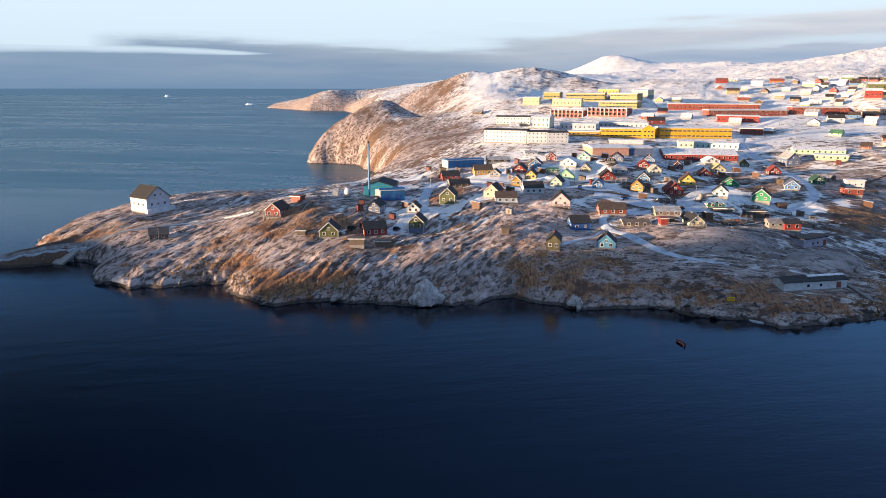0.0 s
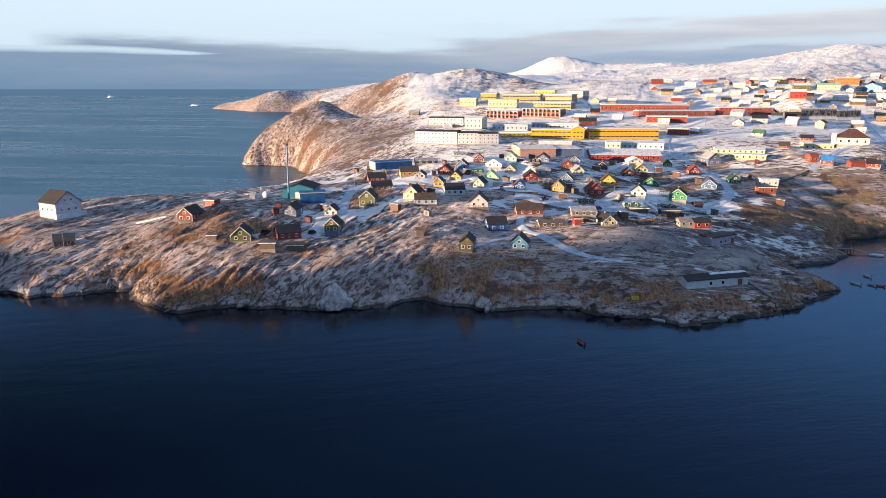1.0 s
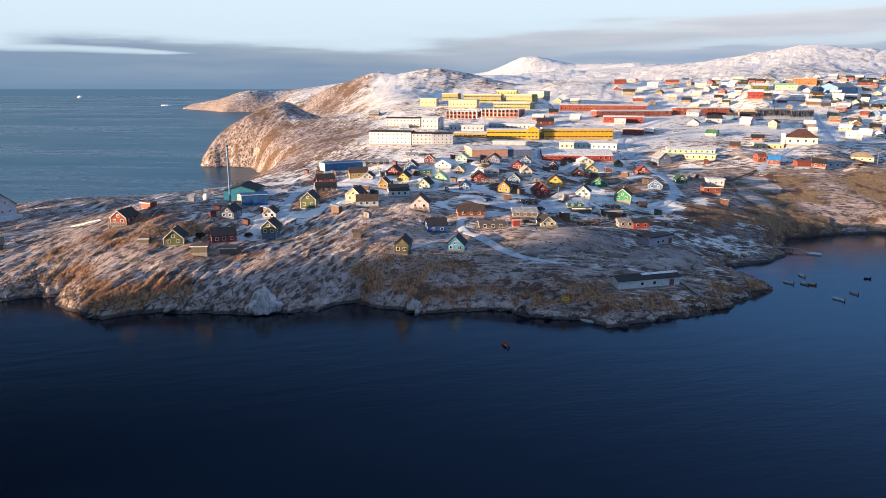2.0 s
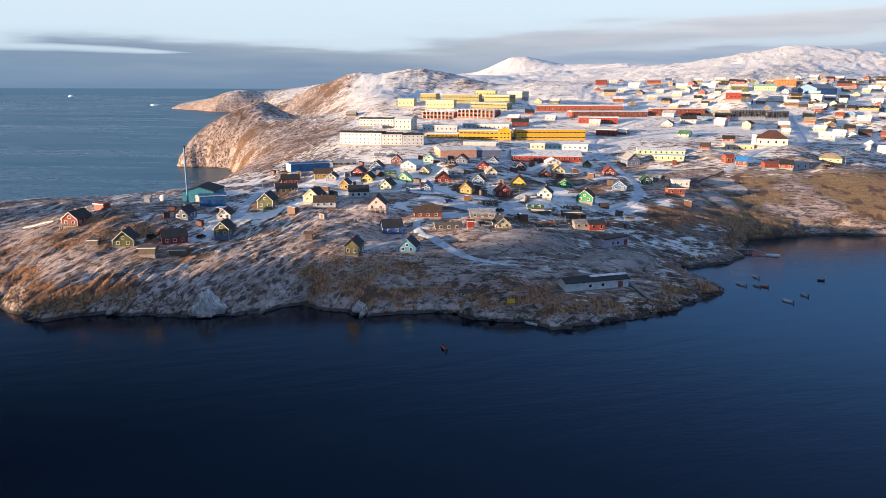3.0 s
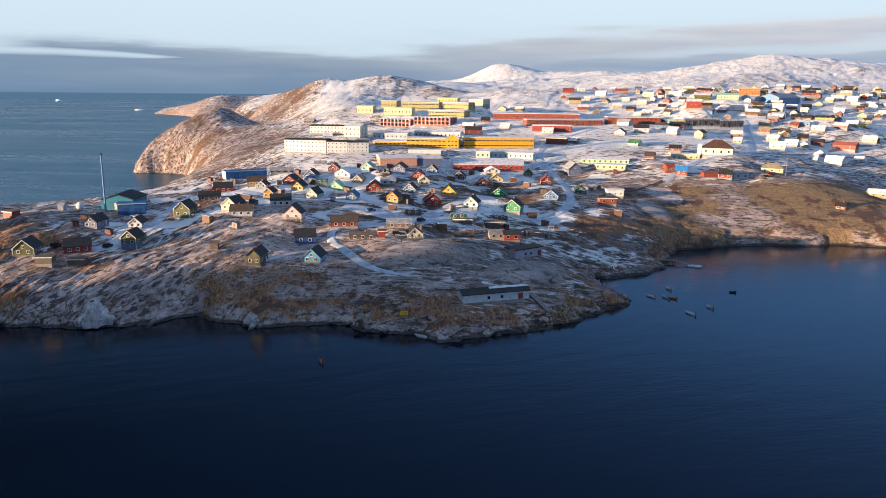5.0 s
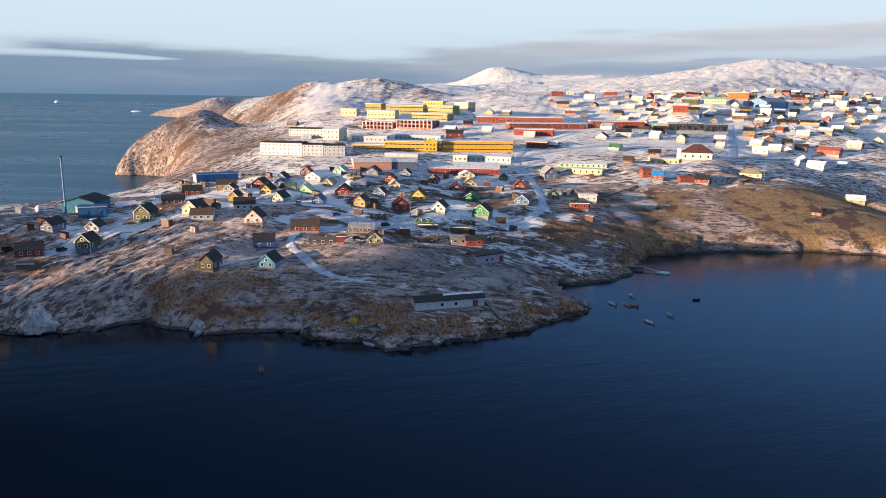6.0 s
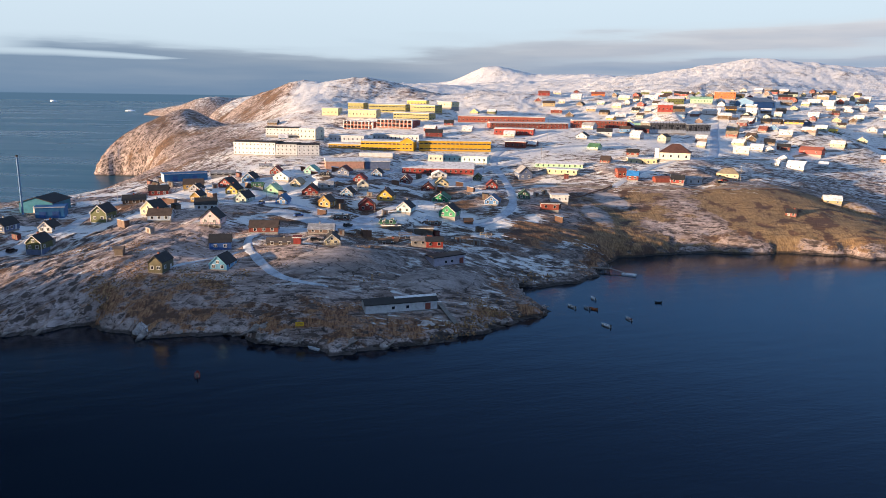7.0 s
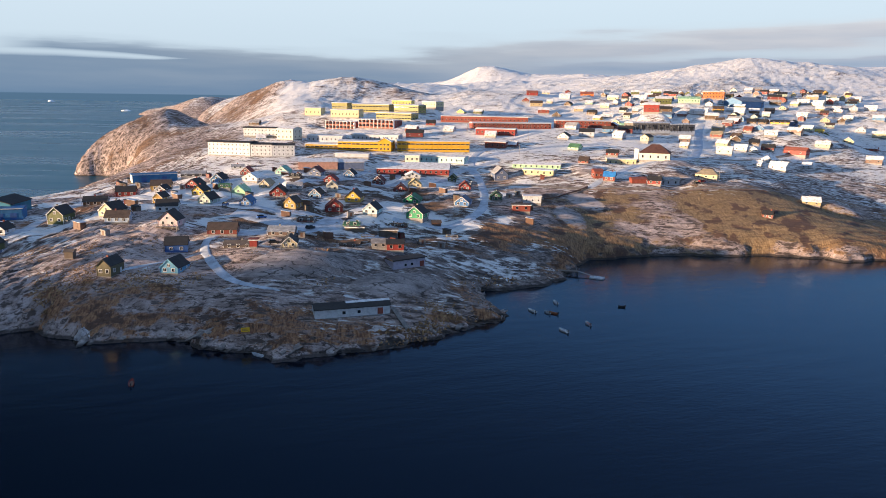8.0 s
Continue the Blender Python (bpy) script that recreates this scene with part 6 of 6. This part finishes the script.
ramp_ = root("boardwalk", 140.3, 233.3, 0, 0, "weathered timber boardwalk down to the water", "boardwalk")
r0, r1 = Vector((-2.2, 6.5, 6.4)), Vector((2.2, -6.5, 3.0))
for k in range(26):
    a = r0.lerp(r1, k / 26)
    across = Vector((0.95, 0.32, 0)) * 0.85
    bm = bmesh.new()
    beam(bm, a - across, a + across, 0.44, 0.10)
    part("plank", bm, PAINT["greywood"], ramp_)
for s in (-1, 1):
    bm = bmesh.new()
    off = Vector((0.95, 0.32, 0)) * 0.7 * s
    beam(bm, r0 + off - Vector((0, 0, 0.3)), r1 + off - Vector((0, 0, 0.3)), 0.16, 0.28)
    part("stringer", bm, PAINT["timber"], ramp_)
    for k in range(5):
        p = r0.lerp(r1, (k + 0.3) / 5) + off
        bm = bmesh.new()
        box(bm, p.x - 0.08, p.x + 0.08, p.y - 0.08, p.y + 0.08, p.z - 3.2, p.z - 0.2)
        part("post", bm, PAINT["timber"], ramp_)

sign = root("sign_board", 93.2, 223.8, ground_at(93.2, 223.8), 8, "yellow warning board on two posts above the shore", "sign")
bm = bmesh.new()
box(bm, -1.3, 1.3, -0.05, 0.05, 0.7, 2.0)
board = part("board", bm, painted("paint_sign_yellow", (0.90, 0.52, 0.02)), sign)
for k in range(2):
    bm = bmesh.new()
    box(bm, -0.9, 0.9, -0.065, -0.052, 1.0 + k * 0.4, 1.2 + k * 0.4)
    part("writing", bm, PAINT["ochre"], board)
for s in (-1, 1):
    bm = bmesh.new()
    box(bm, s * 0.95 - 0.06, s * 0.95 + 0.06, 0.05, 0.16, -1.0, 2.1)
    part("post", bm, PAINT["timber"], sign)

slip = root("slipway", -156, 295, 0, 0, "raised concrete slipway sloping from the causeway into the water", "slipway")
low_end, high_end = Vector((-2.5, -7.6, -0.4)), Vector((2.8, 7.5, 6.2))
bm = bmesh.new()
beam(bm, low_end, high_end, 5.2, 0.9)
part("slab", bm, PAINT["greywood"], slip, "pale worn concrete slab")
for s in (-1, 1):
    bm = bmesh.new()
    off = Vector((0.956, -0.293, 0)) * 2.45 * s
    beam(bm, low_end + off + Vector((0, 0, 0.9)), high_end + off + Vector((0, 0, 0.9)), 0.4, 0.25)
    part("kerb", bm, PLINTH, slip)
for k in (0.35, 0.6, 0.85):
    at = low_end.lerp(high_end, k)
    bm = bmesh.new()
    box(bm, at.x - 2.2, at.x + 2.2, at.y - 0.4, at.y + 0.4, -3.0, at.z + 0.1)
    part("pier", bm, PLINTH, slip)

# low concrete parapet on the seaward edge of the causeway road
parapet = root("parapet", -150, 296, 0, 0, "low pale concrete parapet along the causeway road", "wall")
edge = [Vector((x + 0.6, y - 2.0, 0)) for x, y in ROADS[13][0]]
edge = [Vector((-215, 277, 0))] + edge
spots = [a.lerp(b, k / 6) for a, b in zip(edge[:-1], edge[1:]) for k in range(6)]
for p in spots:
    p.z = ground_at(p.x, p.y) - 0.35
for a, b in zip(spots[:-1], spots[1:]):
    o = Vector((-150, 296, 0))
    bm = bmesh.new()
    beam(bm, a - o, b - o, 0.5, 0.95)
    part("wall_length", bm, PAINT["palegrey"], parapet)

# guard rail along the bay road, and the pipe that climbs to it
rail = root("guard_rail", 254, 400, 0, 0, "rusty guard rail along the road above the bay", "guard rail")
line = [(254, 399.5), (270, 398.3), (288, 396.8), (308, 395.8), (329, 395.6), (345, 397.5), (361, 400.5)]
tops = []
for (ax, ay), (bx, by) in zip(line[:-1], line[1:]):
    for k in range(4):
        px, py = ax + (bx - ax) * k / 4, ay + (by - ay) * k / 4
        pz = ground_at(px, py)
        bm = bmesh.new()
        box(bm, px - 254 - 0.1, px - 254 + 0.1, py - 400 - 0.1, py - 400 + 0.1, pz - 1, pz + 0.95)
        part("post", bm, PAINT["rust"], rail)
        tops.append(Vector((px - 254, py - 400, pz + 0.55)))
for a, b in zip(tops[:-1], tops[1:]):
    bm = bmesh.new()
    beam(bm, a, b, 0.12, 0.38)
    part("rail", bm, PAINT["rust"], rail)

pipe = root("pipeline", 223, 384, 0, 0, "dark insulated pipeline climbing the slope", "pipe")
legs = [Vector((223.5 + 30 * s, 384 + 20 * s, 0)) for s in (0, 0.25, 0.5, 0.75, 1)]
for p in legs:
    p.z = ground_at(p.x, p.y) + 0.7
for a, b in zip(legs[:-1], legs[1:]):
    o = Vector((223, 384, 0))
    bm = bmesh.new()
    tube(bm, a - o, b - o, 0.38, 0.38, 10)
    part("pipe_length", bm, PAINT["brownwood"], pipe)
for p in legs:
    bm = bmesh.new()
    box(bm, p.x - 223.3, p.x - 222.7, p.y - 384.2, p.y - 383.8, p.z - 2.5, p.z)
    part("support", bm, PLINTH, pipe)


def build_pole(x, y, tall, label, arm=False):
    p = root("utility_pole", x, y, ground_at(x, y), 0, label, "pole", "poles and masts")
    bm = bmesh.new()
    tube(bm, (0, 0, -1), (0, 0, tall), 0.14, 0.09, 8)
    part("shaft", bm, PAINT["greywood"], p)
    bm = bmesh.new()
    box(bm, -0.8 if arm else -0.15, 0.8 if arm else 0.15, -0.08, 0.08, tall - 0.5, tall - 0.3)
    part("crossarm", bm, PAINT["timber"], p)


for x, y, tall, arm in ((335, 413, 10, True), (-6.5, 372, 9, False), (251, 546, 15, False), (211, 590, 14, False), (470, 748, 16, False), (-114.5, 284, 7, True), (228, 470, 12, False), (186, 446, 9, True), (66, 362, 8, True), (118, 334, 8, True)):
    build_pole(x, y, tall, "tall thin mast among the town buildings" if tall > 11 else "weathered wooden utility pole beside the road", arm)


def build_car(x, y, heading, paint, label):
    c = root("car", x, y, ground_at(x, y) + 0.25, heading, label, "car", "parked cars")
    bm = bmesh.new()
    prism(bm, [(-2.1, 0.3), (2.1, 0.3), (2.15, 0.75), (1.3, 0.95), (-2.0, 1.0)], -0.85, 0.85)
    part("body", bm, PAINT[paint], c)
    bm = bmesh.new()
    prism(bm, [(-1.9, 0.99), (1.0, 0.96), (0.5, 1.5), (-1.6, 1.55)], -0.75, 0.75)
    part("cabin", bm, GLASS, c)
    for sx in (-1.3, 1.35):
        for sy in (-0.8, 0.8):
            bm = bmesh.new()
            tube(bm, (sx, sy - 0.1, 0.32), (sx, sy + 0.1, 0.32), 0.34, 0.34, 12)
            part("wheel", bm, PAINT["black"], c)


for x, y, heading, paint in CARS:
    build_car(x, y, heading, paint, {"black": "black", "white": "white", "royal": "dark blue", "red": "red"}[paint] + " car parked on the icy ground")


def build_shed(w, d, h, wall, roof, label):
    """A lean-to store with a boarded door."""
    b = root("shed", 0, 0, 0, 0, label, "shed", "small sheds in the village")
    bm = bmesh.new()
    prism(bm, [(-w / 2, -0.8), (w / 2, -0.8), (w / 2, h * 0.82), (-w / 2, h)], -d / 2, d / 2)
    part("wall", bm, PAINT[wall], b)
    bm = bmesh.new()
    prism(bm, [(-w / 2 - 0.2, h + 0.06), (w / 2 + 0.2, h * 0.82 - 0.02), (w / 2 + 0.2, h * 0.82 + 0.12), (-w / 2 - 0.2, h + 0.2)], -d / 2 - 0.2, d / 2 + 0.2)
    part("roof", bm, ROOFS[roof], b)
    bm = bmesh.new()
    box(bm, -0.45, 0.45, -d / 2 - 0.05, -d / 2 + 0.02, 0.0, min(1.7, h * 0.75))
    part("door", bm, PAINT["brownwood"], b)
    return b


def build_rack(w):
    """A pole frame for drying fish and nets."""
    b = root("drying_rack", 0, 0, 0, 0, "grey timber drying rack on bare ground", "rack", "drying racks in the village")
    for sx in (-1, 0, 1):
        for sy in (-1, 1):
            bm = bmesh.new()
            beam(bm, (sx * w / 2, sy * 1.0, -0.6), (sx * w / 2, sy * 0.15, 2.3), 0.14, 0.14)
            part("leg", bm, PAINT["greywood"], b)
    for zz, yy in ((2.2, 0.0), (1.4, 0.42), (1.4, -0.42)):
        bm = bmesh.new()
        beam(bm, (-w / 2 - 0.4, yy, zz), (w / 2 + 0.4, yy, zz), 0.12, 0.12)
        part("rail", bm, PAINT["timber"], b)
    return b


def strew_village():
    r = random.Random(44)
    kinds = [build_shed(3.2, 2.6, 2.3, "timber", "dark", "weathered brown timber shed with a black felt roof"),
             build_shed(2.6, 2.2, 2.1, "greywood", "greywood", "small grey timber shed beside a house"),
             build_shed(3.8, 2.8, 2.5, "brownwood", "snow", "brown timber shed with a frosted roof"),
             build_shed(2.4, 2.0, 2.0, "maroon", "dark", "dark red timber shed with a black roof"),
             build_rack(5.0)]
    used, taken = set(), [(p[0], p[1]) for p in PLOTS]
    for _ in range(4000):
        x, y = r.uniform(-40, 235), r.uniform(296, 440)
        here = np.array([x]), np.array([y])
        close = min(math.hypot(x - a, y - b) for a, b in taken)
        if not 7.5 < close < 15 or road_distance(*here)[0] < 2.2 or dome_mask(*here)[0] > 0.02:
            continue
        taken.append((x, y))
        k = r.randrange(len(kinds))
        m = pose(x, y, ground_at(x, y) + 0.25, 0, 0, r.uniform(-35, 25))
        if k in used:
            copy_thing(kinds[k], m)
        else:
            kinds[k].matrix_basis = m
            used.add(k)
        if len(taken) >= len(PLOTS) + 62:
            break


strew_village()


# ---------------------------------------------------------------- ice, boulders, tufts
def make_ice():
    m, t = material("glacier_ice")
    p = place(t)
    g = grain(t, p, 0.2, 4.0)
    finish(t, ramp(t, g, (0.3, (0.72, 0.80, 0.86)), (0.7, (0.88, 0.90, 0.92))), 0.5, g, strength=0.4, distance=1.0)
    return m


ICE = make_ice()


def build_iceberg(x, y, long, deep, tall, seed):
    bm = bmesh.new()
    bmesh.ops.create_icosphere(bm, subdivisions=4, radius=1)
    for v in bm.verts:
        k = 1 + 0.35 * noise.noise(v.co * 1.6 + Vector((seed, 0, 0))) + 0.12 * noise.noise(v.co * 5 + Vector((0, seed, 0)))
        s = 1 - 0.45 * max(0, v.co.x)
        v.co = Vector((v.co.x * long * k, v.co.y * deep * k, max(v.co.z, -0.2) * tall * k * s))
    ob = new("iceberg", data_of("iceberg", bm, ICE))
    ob.matrix_basis = pose(x, y, 0)
    tagged(ob, "small white iceberg floating far out at sea", "iceberg", "icebergs")


build_iceberg(-734, 2790, 20, 12, 5.5, 3.1)
build_iceberg(-1745, 4660, 20, 14, 11, 8.4)


def scatter(count, seed, x0, x1, y0, y1):
    r = np.random.default_rng(seed)
    x, y = r.uniform(x0, x1, count), r.uniform(y0, y1, count)
    z, d = land_height(x, y)
    return r, x, y, z, d


def build_boulders():
    """Loose blocks along the foot of the slope."""
    r, x, y, z, d = scatter(13000, 5, -290, 390, 200, 345)
    armour = (x < -160) & (y < 300)
    keep = (d > -0.4) & (d < np.where(armour, 8, 2 + 10 * r.random(len(d)) ** 4)) & (armour | (r.random(len(d)) < np.where(x < 225, 0.30, 0.15)))
    x, y, z = x[keep][:2000], y[keep][:2000], z[keep][:2000]
    bm = bmesh.new()
    bmesh.ops.create_icosphere(bm, subdivisions=2, radius=1)
    ball, faces = np.array([v.co for v in bm.verts]), np.array([[v.index for v in f.verts] for f in bm.faces])
    bm.free()
    r2, sx, sy, sz, sd = scatter(4000, 15, -150, 185, 200, 300)
    slab = np.nonzero((sd > -0.2) & (sd < 3.2))[0][:110]
    first = len(x)
    x, y, z = np.concatenate([x, sx[slab]]), np.concatenate([y, sy[slab]]), np.concatenate([z, sz[slab]])
    verts, tris = [], []
    for n in range(len(x)):
        size = 0.25 + 0.9 * r.random() ** 4 if n < first else 0.9 + 1.3 * r.random() ** 2
        cut = r.normal(size=(9, 3))
        cut /= np.linalg.norm(cut, axis=1)[:, None]
        b = ball.copy()
        for c in cut:
            over = np.maximum(b @ c - 0.30, 0)
            b -= over[:, None] * c
        b *= size * np.array([1 + r.random(), 0.8 + 0.5 * r.random(), 0.6 + 0.5 * r.random()])
        t = r.random() * 6.3
        if n >= first:
            t = -1.05 + r.normal(0, 0.25)
            b[:, 0] *= 1.5
            b[:, 2] += 0.35 * b[:, 0]
        b = b @ np.array([[math.cos(t), -math.sin(t), 0], [math.sin(t), math.cos(t), 0], [0, 0, 1]])
        tris.append(faces + len(ball) * n)
        verts.append(b + (x[n], y[n], z[n] - (0.25 if n >= first else -0.1) * size))
    me = mesh_of("boulders", np.concatenate(verts), np.concatenate(tris), STONE)
    tagged(new("boulders", me), "loose grey boulders along the waterline", "boulders", kind="stuff")


def make_stone():
    m, t = material("boulder_stone")
    p = place(t)
    g, f = grain(t, p, 0.6, 5.0), grain(t, p, 4.0, 4.0)
    shade = ramp(t, g, (0.3, (0.08, 0.066, 0.058)), (0.5, (0.23, 0.195, 0.178)), (0.72, (0.44, 0.39, 0.365)))
    wet = sharpen(t, wire(t, "ShaderNodeSeparateXYZ", {0: p}).outputs[2], 1.0, 0.3)
    finish(t, blend(t, sums(t, "MULTIPLY", wet, 0.8), shade, (0.02, 0.018, 0.016, 1)), 0.85, f, strength=0.6, distance=0.2)
    return m


def make_tuft():
    m, t = material("withered_grass")
    tone = wire(t, "ShaderNodeNewGeometry").outputs["Random Per Island"]
    shade = ramp(t, tone, (0.0, (0.13, 0.070, 0.034)), (0.35, (0.22, 0.12, 0.055)), (0.7, (0.31, 0.18, 0.082)), (1.0, (0.40, 0.25, 0.12)))
    finish(t, shade, 0.9)
    return m


STONE, TUFT = make_stone(), make_tuft()
build_boulders()


def build_buttress(x, y, wide, deep, tall, turn, seed, label):
    """A fissured block of bare rock that stands out of the shore."""
    bm = bmesh.new()
    bmesh.ops.create_icosphere(bm, subdivisions=5, radius=1)
    for v in bm.verts:
        c = v.co.copy()
        ribs = abs(noise.noise(Vector((c.x * 4 + c.z, c.y * 2, seed)))) * 0.30 + noise.noise(c * 1.4 + Vector((seed, 0, 0))) * 0.30
        k = 1 + ribs + 0.10 * noise.noise(c * 6 + Vector((0, seed, 0)))
        lean = 0.30 * max(c.z, 0)
        v.co = Vector((c.x * wide * k * (1 - 0.45 * max(c.z, 0)), (c.y + lean) * deep * k, max(c.z, -0.3) * tall * k))
    ob = new("boulder", data_of("boulder", bm, PALE_STONE))
    ob.matrix_basis = pose(x, y, max(ground_at(x, y) - 0.6, -0.4), 0, 0, turn)
    tagged(ob, label, "boulder", "bare rocks on the shore")


def make_pale_stone():
    m, t = material("pale_gneiss")
    p = place(t)
    g, f = grain(t, p, 0.5, 6.0), grain(t, p, 1.0, 6.0, 0.66, (1.4, 1.4, 0.4), 20)
    shade = ramp(t, g, (0.3, (0.26, 0.225, 0.215)), (0.5, (0.46, 0.415, 0.40)), (0.7, (0.60, 0.555, 0.54)))
    shade = blend(t, sums(t, "MULTIPLY", sharpen(t, f, 0.44, 0.36), 0.85), shade, (0.06, 0.05, 0.045, 1))
    wet = sharpen(t, wire(t, "ShaderNodeSeparateXYZ", {0: p}).outputs[2], 0.7, 0.3)
    finish(t, blend(t, sums(t, "MULTIPLY", wet, 0.8), shade, (0.02, 0.018, 0.016, 1)), 0.85, f, strength=0.7, distance=0.3)
    return m


PALE_STONE = make_pale_stone()
for spot in ((-6, 233.5, 5.0, 3.6, 5.6, 12, 2.3), (44, 230.5, 2.4, 2.0, 2.2, 0, 9.2),
             (119, 214.5, 1.9, 1.6, 1.4, 35, 3.8), (133, 228, 3.4, 2.4, 1.4, 15, 1.9), (-119, 258.5, 5.5, 2.6, 1.5, -35, 1.3)):
    build_buttress(*spot, "pale grey fissured rock standing out of the shore" if spot[4] > 3 else "smooth pale grey boulder on the heath above the shore")


def build_tufts():
    """Withered grass and dwarf scrub in the hollows of the slope."""
    r, x, y, z, d = scatter(60000, 9, -100, 190, 205, 300)
    patch = fractal(x / 30, y / 26, 83, 3) + 0.5 * fractal(x / 9, y / 9, 84, 2)
    bank = np.exp(-((d - 5) / 5) ** 2)
    keep = (d > 1.5) & (patch + 0.75 * bank + 0.3 * r.normal(size=len(d)) > 0.86) & (dome_mask(x, y) < 0.03)
    keep &= np.hypot(x - 2, y - 240) > 22
    for px, py, pz, reach in PLOTS:
        keep &= (x - px) ** 2 + (y - py) ** 2 > 30
    x, y, z, d = x[keep], y[keep], z[keep], d[keep]
    n = len(x)
    tall = r.uniform(0.12, 0.35, n) + 0.5 * np.exp(-((d - 5) / 5) ** 2) * r.random(n)
    wide = r.uniform(0.25, 0.6, n)
    verts, faces = [], []
    sides = 5
    for k in range(sides):
        t = 2 * math.pi * k / sides + r.uniform(0, 1, n)
        verts.append(np.stack([x + wide * np.cos(t), y + wide * np.sin(t), z - 0.15], 1))
    verts.append(np.stack([x + r.normal(0, 0.2, n), y + r.normal(0, 0.2, n), z + tall], 1))
    verts = np.concatenate(verts)
    i = np.arange(n)
    for k in range(sides):
        faces.append(np.stack([i + k * n, i + ((k + 1) % sides) * n, i + sides * n], 1))
    me = mesh_of("grass_tufts", verts, np.concatenate(faces), TUFT)
    tagged(new("grass_tufts", me), "withered ochre grass and dwarf scrub on the rocks", "grass", kind="stuff")


build_tufts()


# an unseen hill, added behind the flight to shade the foot of the point
def build_shade_hill():
    n = 90
    xs, ys = np.meshgrid(np.linspace(-1, 1, n), np.linspace(-1, 1, n))
    rough = fractal(xs * 8, ys * 8, 55, 5)
    x, y = HILL[0] + xs * 170, HILL[1] + ys * 170
    z = 80 * np.clip(1 - (np.hypot(x - HILL[0], y - HILL[1]) / HILL[2]) ** 5, 0, 1)
    z = np.maximum(z, 53 * np.clip(1 - (np.hypot(x - HILL[0] + 35, y - HILL[1] - 112) / 50) ** 4, 0, 1))
    z = z * (1 + 0.05 * rough) - 3
    i = np.arange(n * n).reshape(n, n)
    quads = np.stack([i[:-1, :-1], i[:-1, 1:], i[1:, 1:], i[1:, :-1]], -1).reshape(-1, 4)
    me = mesh_of("ground_behind", np.stack([x.ravel(), y.ravel(), z.ravel()], 1), quads, STONE, True)
    tagged(new("ground_behind", me), "bare rocky hill out of view, added to shade the shore", "hill", kind="structure")


HILL = (-487, 42, 70)
build_shade_hill()
